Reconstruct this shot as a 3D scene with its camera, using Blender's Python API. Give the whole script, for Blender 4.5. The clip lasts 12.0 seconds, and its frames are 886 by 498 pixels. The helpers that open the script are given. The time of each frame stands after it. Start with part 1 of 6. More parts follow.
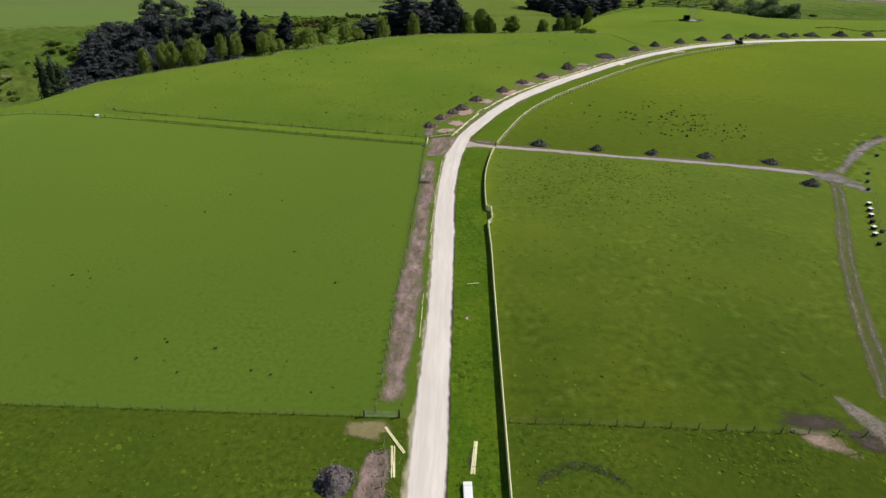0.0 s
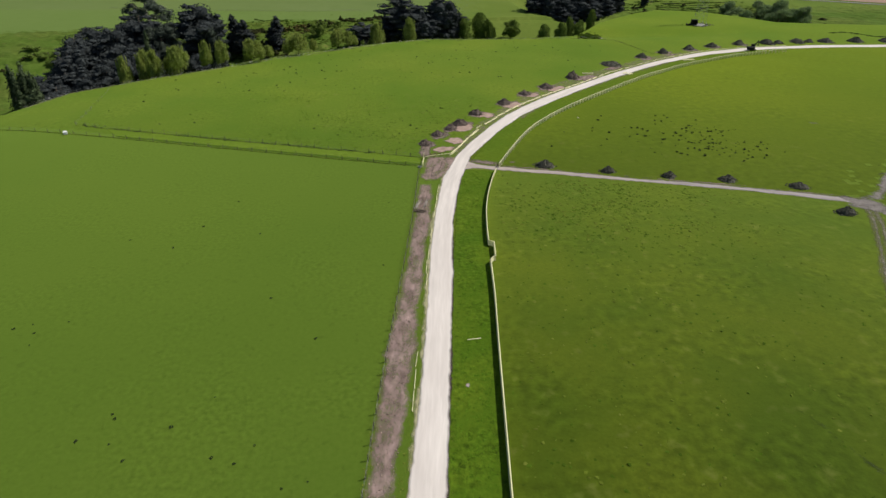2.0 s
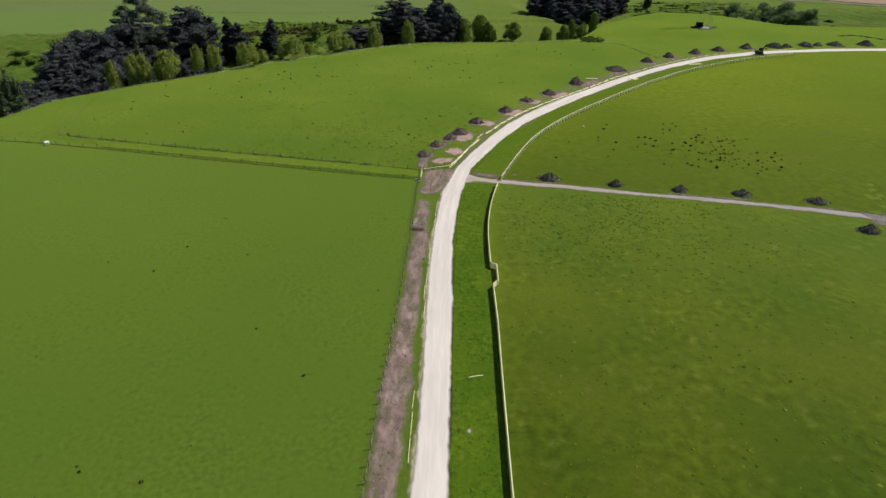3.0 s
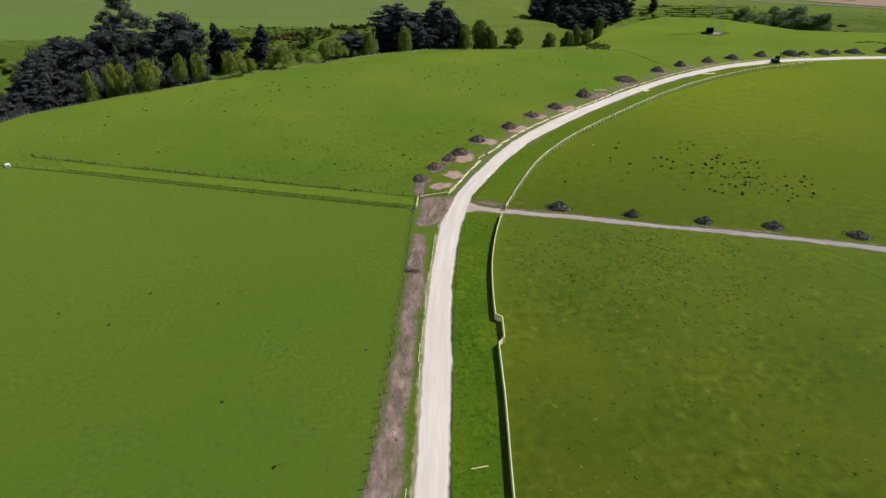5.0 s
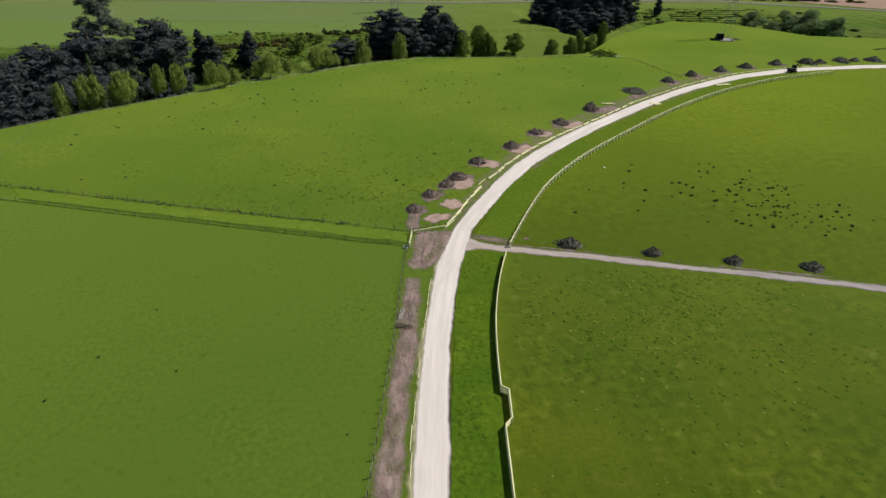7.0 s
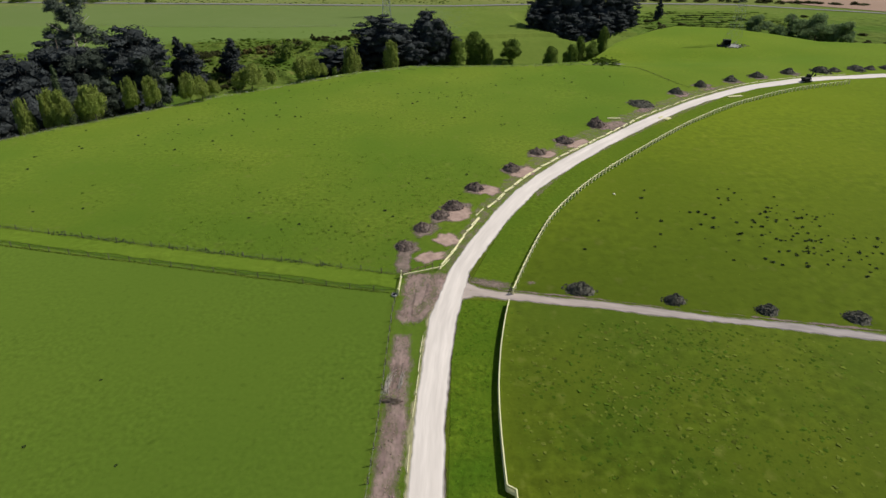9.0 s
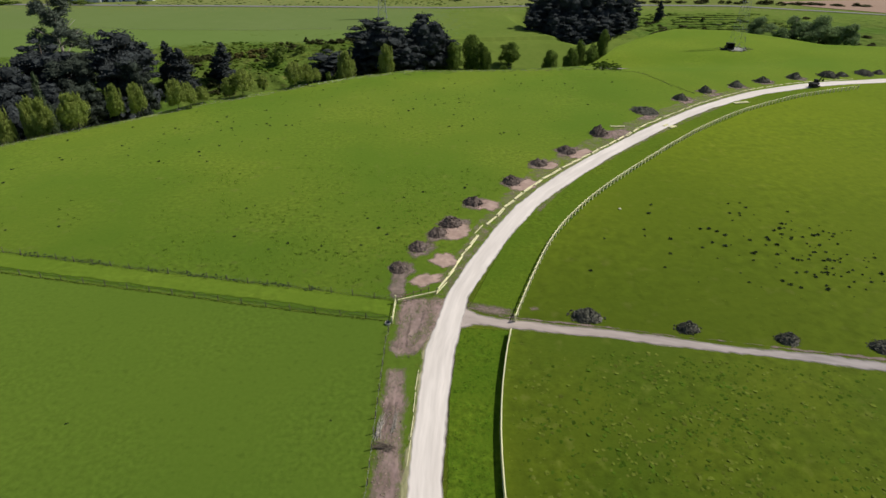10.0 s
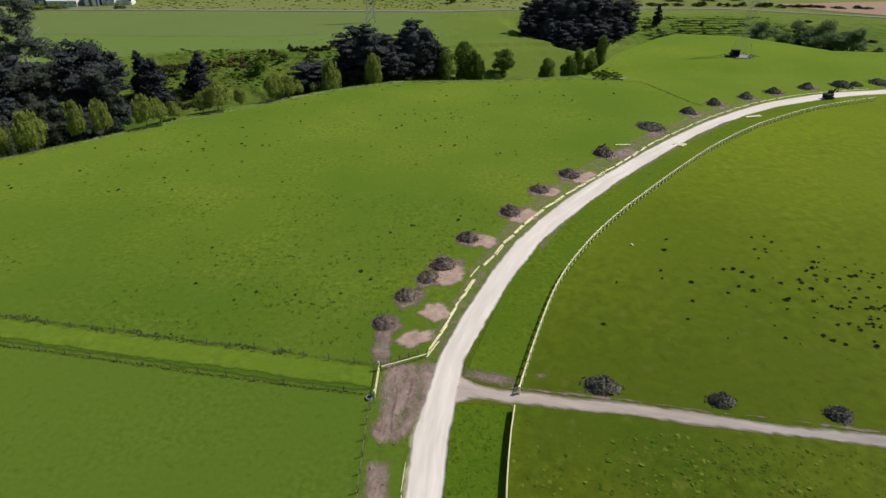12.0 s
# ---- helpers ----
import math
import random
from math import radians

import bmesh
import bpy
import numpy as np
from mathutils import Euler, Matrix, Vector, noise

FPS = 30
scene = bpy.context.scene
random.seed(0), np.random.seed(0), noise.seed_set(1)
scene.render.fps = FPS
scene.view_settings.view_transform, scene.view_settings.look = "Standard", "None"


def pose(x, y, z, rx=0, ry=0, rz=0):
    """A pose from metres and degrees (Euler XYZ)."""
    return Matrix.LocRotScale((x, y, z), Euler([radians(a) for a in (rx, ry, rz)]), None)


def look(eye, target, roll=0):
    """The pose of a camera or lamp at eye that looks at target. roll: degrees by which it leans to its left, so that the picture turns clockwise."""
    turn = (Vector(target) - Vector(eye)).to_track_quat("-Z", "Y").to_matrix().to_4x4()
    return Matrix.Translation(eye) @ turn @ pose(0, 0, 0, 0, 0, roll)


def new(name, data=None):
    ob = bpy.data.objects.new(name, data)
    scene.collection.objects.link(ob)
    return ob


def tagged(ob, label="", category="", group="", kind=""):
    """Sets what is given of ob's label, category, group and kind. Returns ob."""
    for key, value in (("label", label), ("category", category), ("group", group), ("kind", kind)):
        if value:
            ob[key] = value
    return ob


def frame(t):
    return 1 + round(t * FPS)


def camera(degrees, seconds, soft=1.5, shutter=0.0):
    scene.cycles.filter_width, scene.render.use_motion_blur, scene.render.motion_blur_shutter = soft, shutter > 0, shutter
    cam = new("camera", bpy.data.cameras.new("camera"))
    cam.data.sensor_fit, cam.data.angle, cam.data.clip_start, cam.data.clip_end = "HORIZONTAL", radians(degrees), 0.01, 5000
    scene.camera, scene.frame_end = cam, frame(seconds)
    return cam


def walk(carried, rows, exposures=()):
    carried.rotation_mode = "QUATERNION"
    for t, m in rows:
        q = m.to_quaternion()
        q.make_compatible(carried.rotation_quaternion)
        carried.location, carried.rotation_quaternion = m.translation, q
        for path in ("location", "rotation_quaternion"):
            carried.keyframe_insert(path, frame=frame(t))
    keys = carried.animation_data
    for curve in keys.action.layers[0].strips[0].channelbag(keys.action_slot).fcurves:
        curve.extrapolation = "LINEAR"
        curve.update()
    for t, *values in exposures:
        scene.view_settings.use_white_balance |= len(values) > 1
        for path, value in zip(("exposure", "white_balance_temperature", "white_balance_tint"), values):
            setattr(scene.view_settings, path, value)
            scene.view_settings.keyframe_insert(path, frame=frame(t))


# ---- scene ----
cam = camera(74.1, 12.0)
METRES, EYE, TILT, LEAN, TURN = 100.0, 62.0, 0.0, 0.0, 0.0
ROWS = [
    (0.0, 0.0, 0.0, 0.0, 0.2, -31.18, -0.33),
    (0.5, 0.0005, 0.0415, -0.0012, 0.1, -31.18, -0.34),
    (1.0, 0.0006, 0.0806, -0.0021, 0.03, -31.18, -0.36),
    (1.5, 0.0007, 0.1222, -0.0029, 0.01, -31.18, -0.37),
    (2.0, 0.0012, 0.1636, -0.0034, -0.02, -31.2, -0.37),
    (2.5, 0.0016, 0.2085, -0.0042, -0.04, -31.19, -0.37),
    (3.0, 0.0022, 0.2509, -0.0051, -0.06, -31.2, -0.38),
    (5.0, 0.0047, 0.4154, -0.0076, -0.15, -31.19, -0.38),
    (5.5, 0.0054, 0.4602, -0.0087, -0.17, -31.19, -0.38),
    (6.0, 0.0061, 0.4984, -0.0091, -0.18, -31.19, -0.36),
    (6.5, 0.007, 0.5408, -0.0103, -0.24, -31.18, -0.37),
    (7.0, 0.0079, 0.5852, -0.0106, -0.39, -31.18, -0.38),
    (9.0, 0.0124, 0.7516, -0.0131, -0.93, -31.17, -0.36),
    (9.5, 0.0137, 0.7932, -0.0138, -1.19, -31.15, -0.36),
    (10.0, 0.0148, 0.832, -0.0145, -1.21, -31.15, -0.36),
    (10.5, 0.0165, 0.8737, -0.015, -1.22, -31.15, -0.34),
    (11.0, 0.0182, 0.9158, -0.0156, -1.31, -31.15, -0.34),
    (11.5, 0.0197, 0.9576, -0.0156, -1.63, -31.16, -0.34),
    (12.0, 0.022, 0.9995, -0.0166, -2.01, -31.15, -0.36),
]
walk(cam, [(t, pose(0, 0, EYE, TILT, LEAN, TURN) @ pose(METRES * x, METRES * y, METRES * z, 90 + pitch, roll, yaw)) for t, x, y, z, yaw, pitch, roll in ROWS],
     exposures=[(0.0, 0.0), (12.0, 0.0)])

# ---- light ----
SUN_EL, SUN_AZ = 50.0, 74.0     # degrees above the horizon; clockwise from the way ahead
world = bpy.data.worlds.new("sky")
scene.world = world
world.use_nodes = True
wn = world.node_tree.nodes
sky = wn.new("ShaderNodeTexSky")
sky.sky_type, sky.sun_disc = "NISHITA", False
sky.sun_elevation, sky.sun_rotation = radians(SUN_EL), radians(SUN_AZ)
wn["Background"].inputs["Strength"].default_value = 0.06
world.node_tree.links.new(sky.outputs[0], wn["Background"].inputs["Color"])
sun = new("sun", bpy.data.lights.new("sun", "SUN"))
sun.data.energy, sun.data.angle, sun.data.color = 4.25, radians(0.5), (1.0, 0.96, 0.885)
sun_way = Vector((math.cos(radians(SUN_EL)) * math.sin(radians(SUN_AZ)), math.cos(radians(SUN_EL)) * math.cos(radians(SUN_AZ)), math.sin(radians(SUN_EL))))
sun.matrix_world = look(sun_way * 300, (0, 0, 0))


# ---- materials ----
def shade(name, c1, c2, c3, big=0.05, small=1.5, rough=0.9, bump=0.3, spec=0.25, vary=0.0, island=0.0, speck=0.0, speck_scale=1.0, metal=0.0, stretch=(1, 1, 1), dist=0.1, rim=0.0, grade=None, sheen=0.0, mottle=0.0, mottle_scale=1.5, patches=0.045, lump=0.0, dry=0.0, lane=False):
    """c1 to c2 by a broad noise, c3 by a fine one, dark specks, relief, and a change from object to object."""
    m = bpy.data.materials.new(name)
    m.use_nodes = True
    n, ln = m.node_tree.nodes, m.node_tree.links
    bsdf = n["Principled BSDF"]
    bsdf.inputs["Roughness"].default_value, bsdf.inputs["Metallic"].default_value = rough, metal
    bsdf.inputs["Specular IOR Level"].default_value = spec
    bsdf.inputs["Sheen Weight"].default_value, bsdf.inputs["Sheen Roughness"].default_value = sheen, 0.45
    bsdf.inputs["Sheen Tint"].default_value = (0.72, 1.0, 0.16, 1)
    co = n.new("ShaderNodeTexCoord")
    mp = n.new("ShaderNodeMapping")
    mp.inputs["Scale"].default_value = stretch
    if lane:      # across and along the strip
        way = n.new("ShaderNodeAttribute")
        way.attribute_name = "lane"
        ln.new(way.outputs["Vector"], mp.inputs["Vector"])
    else:
        ln.new(co.outputs["Object"], mp.inputs["Vector"])

    def noise_at(scale, detail=5, lo=0.35, hi=0.65):
        t = n.new("ShaderNodeTexNoise")
        t.inputs["Scale"].default_value, t.inputs["Detail"].default_value = scale, detail
        ln.new(mp.outputs[0], t.inputs["Vector"])
        r = n.new("ShaderNodeMapRange")
        r.inputs["From Min"].default_value, r.inputs["From Max"].default_value = lo, hi
        ln.new(t.outputs["Fac"], r.inputs["Value"])
        return t, r

    def blend(fac, a, b):
        mx = n.new("ShaderNodeMix")
        mx.data_type = "RGBA"
        ln.new(fac, mx.inputs["Factor"])
        for s, v in ((6, a), (7, b)):
            if isinstance(v, tuple):
                mx.inputs[s].default_value = (*v, 1)
            else:
                ln.new(v, mx.inputs[s])
        return mx.outputs[2]

    def times(sock, k):
        mt = n.new("ShaderNodeMath")
        mt.operation = "MULTIPLY"
        ln.new(sock, mt.inputs[0])
        mt.inputs[1].default_value = k
        return mt.outputs[0]

    _, broad = noise_at(big)
    fine_t, fine = noise_at(small, 8, 0.3, 0.75)
    col = blend(broad.outputs[0], c1, c2)
    col = blend(times(fine.outputs[0], 0.6), col, c3)
    if speck:
        _, sp = noise_at(speck_scale, 3, 0.61, 0.69)
        col = blend(times(sp.outputs[0], speck), col, tuple(v * 0.35 for v in c1))
    if dry:
        _, sp = noise_at(0.3, 7, 0.60, 0.74)
        col = blend(times(sp.outputs[0], dry), col, (0.17, 0.155, 0.05))
    if mottle:
        mo, r = noise_at(mottle_scale, 4, 0.33, 0.67)
        r.inputs["To Min"].default_value, r.inputs["To Max"].default_value = -mottle, mottle
        _, where = noise_at(patches, 3, 0.40, 0.62)
        where.inputs["To Min"].default_value = 0.12
        both = n.new("ShaderNodeMath")
        both.operation = "MULTIPLY_ADD"
        ln.new(r.outputs[0], both.inputs[0])
        ln.new(where.outputs[0], both.inputs[1])
        both.inputs[2].default_value = 1.0
        hs = n.new("ShaderNodeHueSaturation")
        ln.new(both.outputs[0], hs.inputs["Value"])
        ln.new(col, hs.inputs["Color"])
        col = hs.outputs[0]
    if vary or island:
        src = n.new("ShaderNodeObjectInfo").outputs["Random"] if vary else n.new("ShaderNodeNewGeometry").outputs["Random Per Island"]
        r = n.new("ShaderNodeMapRange")
        r.inputs["To Min"].default_value, r.inputs["To Max"].default_value = 1 - (vary or island), 1 + (vary or island)
        ln.new(src, r.inputs["Value"])
        hs = n.new("ShaderNodeHueSaturation")
        ln.new(r.outputs[0], hs.inputs["Value"])
        ln.new(col, hs.inputs["Color"])
        col = hs.outputs[0]
    # colour change along an axis; on two pastures it imitates low-angle brightness
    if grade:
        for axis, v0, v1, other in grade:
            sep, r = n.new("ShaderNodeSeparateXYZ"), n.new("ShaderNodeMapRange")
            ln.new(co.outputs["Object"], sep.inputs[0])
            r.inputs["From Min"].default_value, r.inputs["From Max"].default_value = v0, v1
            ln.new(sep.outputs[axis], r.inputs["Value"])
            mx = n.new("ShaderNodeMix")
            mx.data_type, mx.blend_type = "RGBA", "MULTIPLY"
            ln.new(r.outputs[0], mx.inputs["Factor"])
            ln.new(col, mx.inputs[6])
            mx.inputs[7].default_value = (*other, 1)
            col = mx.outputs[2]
    ln.new(col, bsdf.inputs["Base Color"])
    if rim:      # the stuff thins out towards the edge of its sheet
        at = n.new("ShaderNodeAttribute")
        at.attribute_name = "rim"
        _, lobes = noise_at(0.45, 3, 0.25, 0.75)
        _, frays = noise_at(2.4, 6, 0.15, 0.85)
        edge = n.new("ShaderNodeMath")
        ln.new(times(lobes.outputs[0], 0.45), edge.inputs[0])
        ln.new(times(frays.outputs[0], 0.55), edge.inputs[1])
        d = n.new("ShaderNodeMath")
        d.operation = "SUBTRACT"
        ln.new(times(at.outputs["Fac"], rim), d.inputs[0])
        ln.new(edge.outputs[0], d.inputs[1])
        cl = n.new("ShaderNodeMath")
        cl.operation, cl.use_clamp = "MULTIPLY", True
        ln.new(d.outputs[0], cl.inputs[0])
        cl.inputs[1].default_value = 1.35
        ln.new(cl.outputs[0], bsdf.inputs["Alpha"])
    if bump:
        b = n.new("ShaderNodeBump")
        b.inputs["Strength"].default_value, b.inputs["Distance"].default_value = bump, dist
        ln.new(fine_t.outputs["Fac"], b.inputs["Height"])
        ln.new(b.outputs[0], bsdf.inputs["Normal"])
        if lump and mottle:      # tussocky ground in places
            b2 = n.new("ShaderNodeBump")
            b2.inputs["Strength"].default_value, b2.inputs["Distance"].default_value = 1.0, lump
            mm = n.new("ShaderNodeMath")
            mm.operation = "MULTIPLY"
            ln.new(mo.outputs["Fac"], mm.inputs[0])
            ln.new(where.outputs[0], mm.inputs[1])
            ln.new(mm.outputs[0], b2.inputs["Height"])
            ln.new(b.outputs[0], b2.inputs["Normal"])
            ln.new(b2.outputs[0], bsdf.inputs["Normal"])
    return m


G_LEFT = shade("short_pasture", (0.078, 0.128, 0.015), (0.092, 0.141, 0.017), (0.066, 0.116, 0.011), 0.018, 1.6, bump=0.15, dist=0.1, spec=0.02, sheen=0.46, speck=0.2, speck_scale=0.7, mottle=0.15, mottle_scale=1.3, patches=0.05, lump=0.02)
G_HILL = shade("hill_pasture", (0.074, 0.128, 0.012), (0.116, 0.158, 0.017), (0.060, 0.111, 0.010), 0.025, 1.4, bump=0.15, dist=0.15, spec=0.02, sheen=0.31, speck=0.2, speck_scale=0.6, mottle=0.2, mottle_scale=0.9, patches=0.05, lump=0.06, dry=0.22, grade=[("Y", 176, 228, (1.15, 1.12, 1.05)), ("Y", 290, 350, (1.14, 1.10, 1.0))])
# the Y grade here paints in the brightening of grass viewed at low angles
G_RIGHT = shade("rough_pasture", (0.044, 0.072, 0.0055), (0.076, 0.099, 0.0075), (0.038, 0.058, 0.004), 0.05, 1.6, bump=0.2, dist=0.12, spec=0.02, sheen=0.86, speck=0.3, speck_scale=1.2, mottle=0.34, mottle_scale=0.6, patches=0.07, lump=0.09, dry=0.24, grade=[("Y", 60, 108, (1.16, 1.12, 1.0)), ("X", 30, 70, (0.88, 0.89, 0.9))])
# its Y grade likewise holds the brighter look of far, grazing views
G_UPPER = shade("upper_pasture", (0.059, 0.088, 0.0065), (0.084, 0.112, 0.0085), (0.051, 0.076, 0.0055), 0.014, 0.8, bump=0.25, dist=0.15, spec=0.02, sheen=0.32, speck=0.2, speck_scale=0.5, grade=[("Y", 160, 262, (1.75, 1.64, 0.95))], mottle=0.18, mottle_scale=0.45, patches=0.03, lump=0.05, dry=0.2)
G_NEAR = shade("tufted_pasture", (0.056, 0.092, 0.009), (0.080, 0.110, 0.011), (0.038, 0.066, 0.006), 0.06, 0.9, bump=0.6, dist=0.2, spec=0.02, sheen=0.1, speck=0.4, speck_scale=1.0, mottle=0.25, mottle_scale=1.2, lump=0.2, patches=0.08, grade=[("X", 8, 42, (0.90, 0.86, 0.86))])
G_VERGE = shade("lush_verge_grass", (0.056, 0.112, 0.007), (0.096, 0.145, 0.010), (0.040, 0.092, 0.005), 0.10, 1.8, bump=0.7, dist=0.15, spec=0.02, sheen=0.25, speck=0.5, speck_scale=0.9, mottle=0.28, mottle_scale=1.0, patches=0.12, lump=0.3, rim=2.1)
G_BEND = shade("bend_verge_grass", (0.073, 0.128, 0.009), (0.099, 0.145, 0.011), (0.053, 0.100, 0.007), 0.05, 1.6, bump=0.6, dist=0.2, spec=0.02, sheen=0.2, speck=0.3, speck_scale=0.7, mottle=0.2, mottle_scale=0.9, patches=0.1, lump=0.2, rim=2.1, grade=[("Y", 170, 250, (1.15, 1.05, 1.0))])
G_LANE = shade("mown_lane_grass", (0.105, 0.165, 0.016), (0.128, 0.186, 0.020), (0.086, 0.146, 0.012), 0.05, 1.4, bump=0.4, spec=0.02, sheen=0.2, mottle=0.15, mottle_scale=0.6, patches=0.1, lump=0.2, rim=2.1)
# blue is raised in these colours to imitate distance haze
G_GULLY = shade("gully_grass", (0.074, 0.131, 0.018), (0.112, 0.145, 0.029), (0.042, 0.074, 0.013), 0.04, 0.25, bump=0.8, dist=0.6, spec=0.02, sheen=0.13, speck=0.8, speck_scale=0.1, mottle=0.2, mottle_scale=0.16, patches=0.03, lump=3.5, dry=0.5)
G_FAR = shade("far_crop_field", (0.118, 0.176, 0.044), (0.132, 0.186, 0.052), (0.108, 0.164, 0.040), 0.012, 0.15, bump=0.1, spec=0.02, sheen=0.1, grade=[("Y", 441, 446, (1.04, 0.96, 1.18))])
# hill grass paled, so the distance haze sits in its colour
G_MEADOW = shade("hazed_far_meadow", (0.106, 0.156, 0.026), (0.140, 0.180, 0.036), (0.090, 0.138, 0.022), 0.02, 0.4, bump=0.15, spec=0.02, sheen=0.12, mottle=0.12, mottle_scale=0.15, patches=0.03)
G_OVER = shade("far_paddock", (0.156, 0.180, 0.050), (0.198, 0.205, 0.075), (0.104, 0.128, 0.032), 0.02, 0.2, bump=0.2, spec=0.02, sheen=0.13)
PLOUGH = shade("ploughed_soil", (0.30, 0.20, 0.14), (0.34, 0.23, 0.165), (0.24, 0.155, 0.11), 0.02, 0.4, bump=0.4, rim=2.1)
GRAVEL = shade("pale_limestone_gravel", (0.645, 0.585, 0.535), (0.74, 0.675, 0.62), (0.565, 0.51, 0.46), 0.6, 2.2, bump=0.3, rough=0.95, stretch=(1, 0.1, 1), mottle=0.09, mottle_scale=0.9, patches=0.15, rim=2.0, lane=True)
GRAVEL_EDGE = shade("loose_road_edge", (0.44, 0.40, 0.23), (0.60, 0.55, 0.36), (0.22, 0.23, 0.08), 0.5, 1.6, bump=0.5, stretch=(1, 0.2, 1), rim=1.0, lane=True)
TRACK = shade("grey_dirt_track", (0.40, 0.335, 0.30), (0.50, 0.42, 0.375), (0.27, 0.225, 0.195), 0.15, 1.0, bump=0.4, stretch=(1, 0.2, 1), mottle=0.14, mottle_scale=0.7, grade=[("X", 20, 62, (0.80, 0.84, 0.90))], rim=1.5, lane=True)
RUT = shade("worn_rut_dirt", (0.172, 0.160, 0.114), (0.221, 0.202, 0.150), (0.115, 0.118, 0.062), 0.2, 1.2, bump=0.4, rim=0.95)
WORN = shade("trodden_grass", (0.135, 0.132, 0.058), (0.170, 0.160, 0.080), (0.085, 0.095, 0.026), 0.3, 1.2, bump=0.4, rim=0.85, lane=True, stretch=(1, 0.25, 1))
PATH_MUD = shade("pinkish_path_mud", (0.27, 0.225, 0.195), (0.34, 0.29, 0.255), (0.15, 0.125, 0.10), 0.4, 1.4, bump=0.4, mottle=0.25, mottle_scale=0.7, rim=0.95)
# near-black green that paints the shade of the steep terrace faces
TERRACE_SHADE = shade("terrace_rushes", (0.024, 0.040, 0.007), (0.036, 0.056, 0.010), (0.016, 0.028, 0.005), 0.3, 1.0, bump=0.6, rim=1.7)
BANK = shade("shaded_bank_grass", (0.058, 0.107, 0.010), (0.074, 0.124, 0.012), (0.045, 0.088, 0.008), 0.4, 1.6, bump=0.5, spec=0.02, sheen=0.2, rim=1.3)
DRAIN = shade("drain_grass", (0.035, 0.055, 0.012), (0.06, 0.075, 0.02), (0.028, 0.04, 0.01), 0.5, 1.5, bump=0.4, rim=0.75)
SOIL = shade("dry_bare_soil", (0.285, 0.196, 0.178), (0.40, 0.288, 0.262), (0.155, 0.110, 0.092), 0.3, 1.1, bump=0.9, dist=0.2, speck=0.35, speck_scale=0.8, stretch=(1.1, 0.6, 1), mottle=0.25, mottle_scale=0.6, patches=0.2, lump=0.2, rim=1.0)
SOIL_THIN = shade("scuffed_soil", (0.29, 0.21, 0.18), (0.38, 0.28, 0.245), (0.19, 0.15, 0.11), 0.4, 1.5, bump=0.6, dist=0.15, mottle=0.15, mottle_scale=0.8, rim=0.66)
SPILT = shade("spilt_dark_soil", (0.19, 0.145, 0.12), (0.27, 0.20, 0.17), (0.12, 0.10, 0.075), 0.5, 1.5, bump=0.8, dist=0.15, mottle=0.2, mottle_scale=0.9, rim=1.15)
GREY_GRAVEL = shade("grey_pad_gravel", (0.27, 0.27, 0.25), (0.36, 0.36, 0.34), (0.17, 0.18, 0.14), 0.4, 1.4, bump=0.5, rim=1.3)
WHEEL_MARK = shade("damp_wheel_mark", (0.17, 0.125, 0.105), (0.22, 0.165, 0.14), (0.12, 0.09, 0.075), 0.4, 1.5, bump=0.5, rim=1.1)
SCRAPE = shade("pink_scraped_soil", (0.36, 0.25, 0.205), (0.46, 0.33, 0.275), (0.24, 0.17, 0.135), 0.35, 1.1, bump=0.7, dist=0.2, mottle=0.2, mottle_scale=0.6, patches=0.2, rim=1.5)
MUD_TRACK = shade("churned_track_mud", (0.20, 0.175, 0.16), (0.27, 0.24, 0.22), (0.13, 0.115, 0.10), 0.25, 1.0, bump=0.6, mottle=0.25, mottle_scale=0.5, rim=1.1)
CLOD = shade("turned_clods", (0.125, 0.095, 0.080), (0.187, 0.144, 0.125), (0.066, 0.053, 0.042), 0.6, 3.0, bump=0.9, island=0.3)
GREY_CLOD = shade("grey_dry_clods", (0.135, 0.115, 0.115), (0.200, 0.172, 0.170), (0.070, 0.058, 0.058), 0.6, 3.0, bump=0.9, island=0.35)
DRY_CLOD = shade("dry_clods", (0.30, 0.225, 0.185), (0.38, 0.285, 0.24), (0.20, 0.15, 0.12), 0.6, 3.0, bump=0.6, island=0.3)
SOD = shade("dark_sods", (0.088, 0.082, 0.068), (0.145, 0.132, 0.110), (0.045, 0.058, 0.025), 0.9, 3.0, bump=0.9, island=0.35)
DARK_SOIL = shade("damp_soil", (0.066, 0.048, 0.042), (0.092, 0.066, 0.058), (0.040, 0.033, 0.024), 0.5, 2.5, bump=0.8, rim=1.15)
TIMBER = shade("fresh_pine_timber", (0.76, 0.72, 0.42), (0.82, 0.78, 0.50), (0.66, 0.61, 0.34), 0.8, 6.0, rough=0.75, bump=0.15, vary=0.1, stretch=(0.3, 2, 2))
POST = shade("weathered_post", (0.13, 0.11, 0.085), (0.19, 0.165, 0.13), (0.08, 0.07, 0.055), 1.0, 8.0, rough=0.9, bump=0.3, vary=0.3)
WIRE = shade("galvanised_wire", (0.30, 0.30, 0.30), (0.38, 0.38, 0.38), (0.22, 0.22, 0.21), 1.0, 6.0, rough=0.5, bump=0.0, metal=0.8)
STEEL = shade("galvanised_steel", (0.42, 0.44, 0.46), (0.50, 0.52, 0.54), (0.34, 0.35, 0.36), 0.3, 3.0, rough=0.55, bump=0.05, metal=0.5)
WHITE = shade("white_paint", (0.80, 0.80, 0.79), (0.84, 0.84, 0.83), (0.70, 0.70, 0.68), 0.8, 5.0, rough=0.6, bump=0.08)
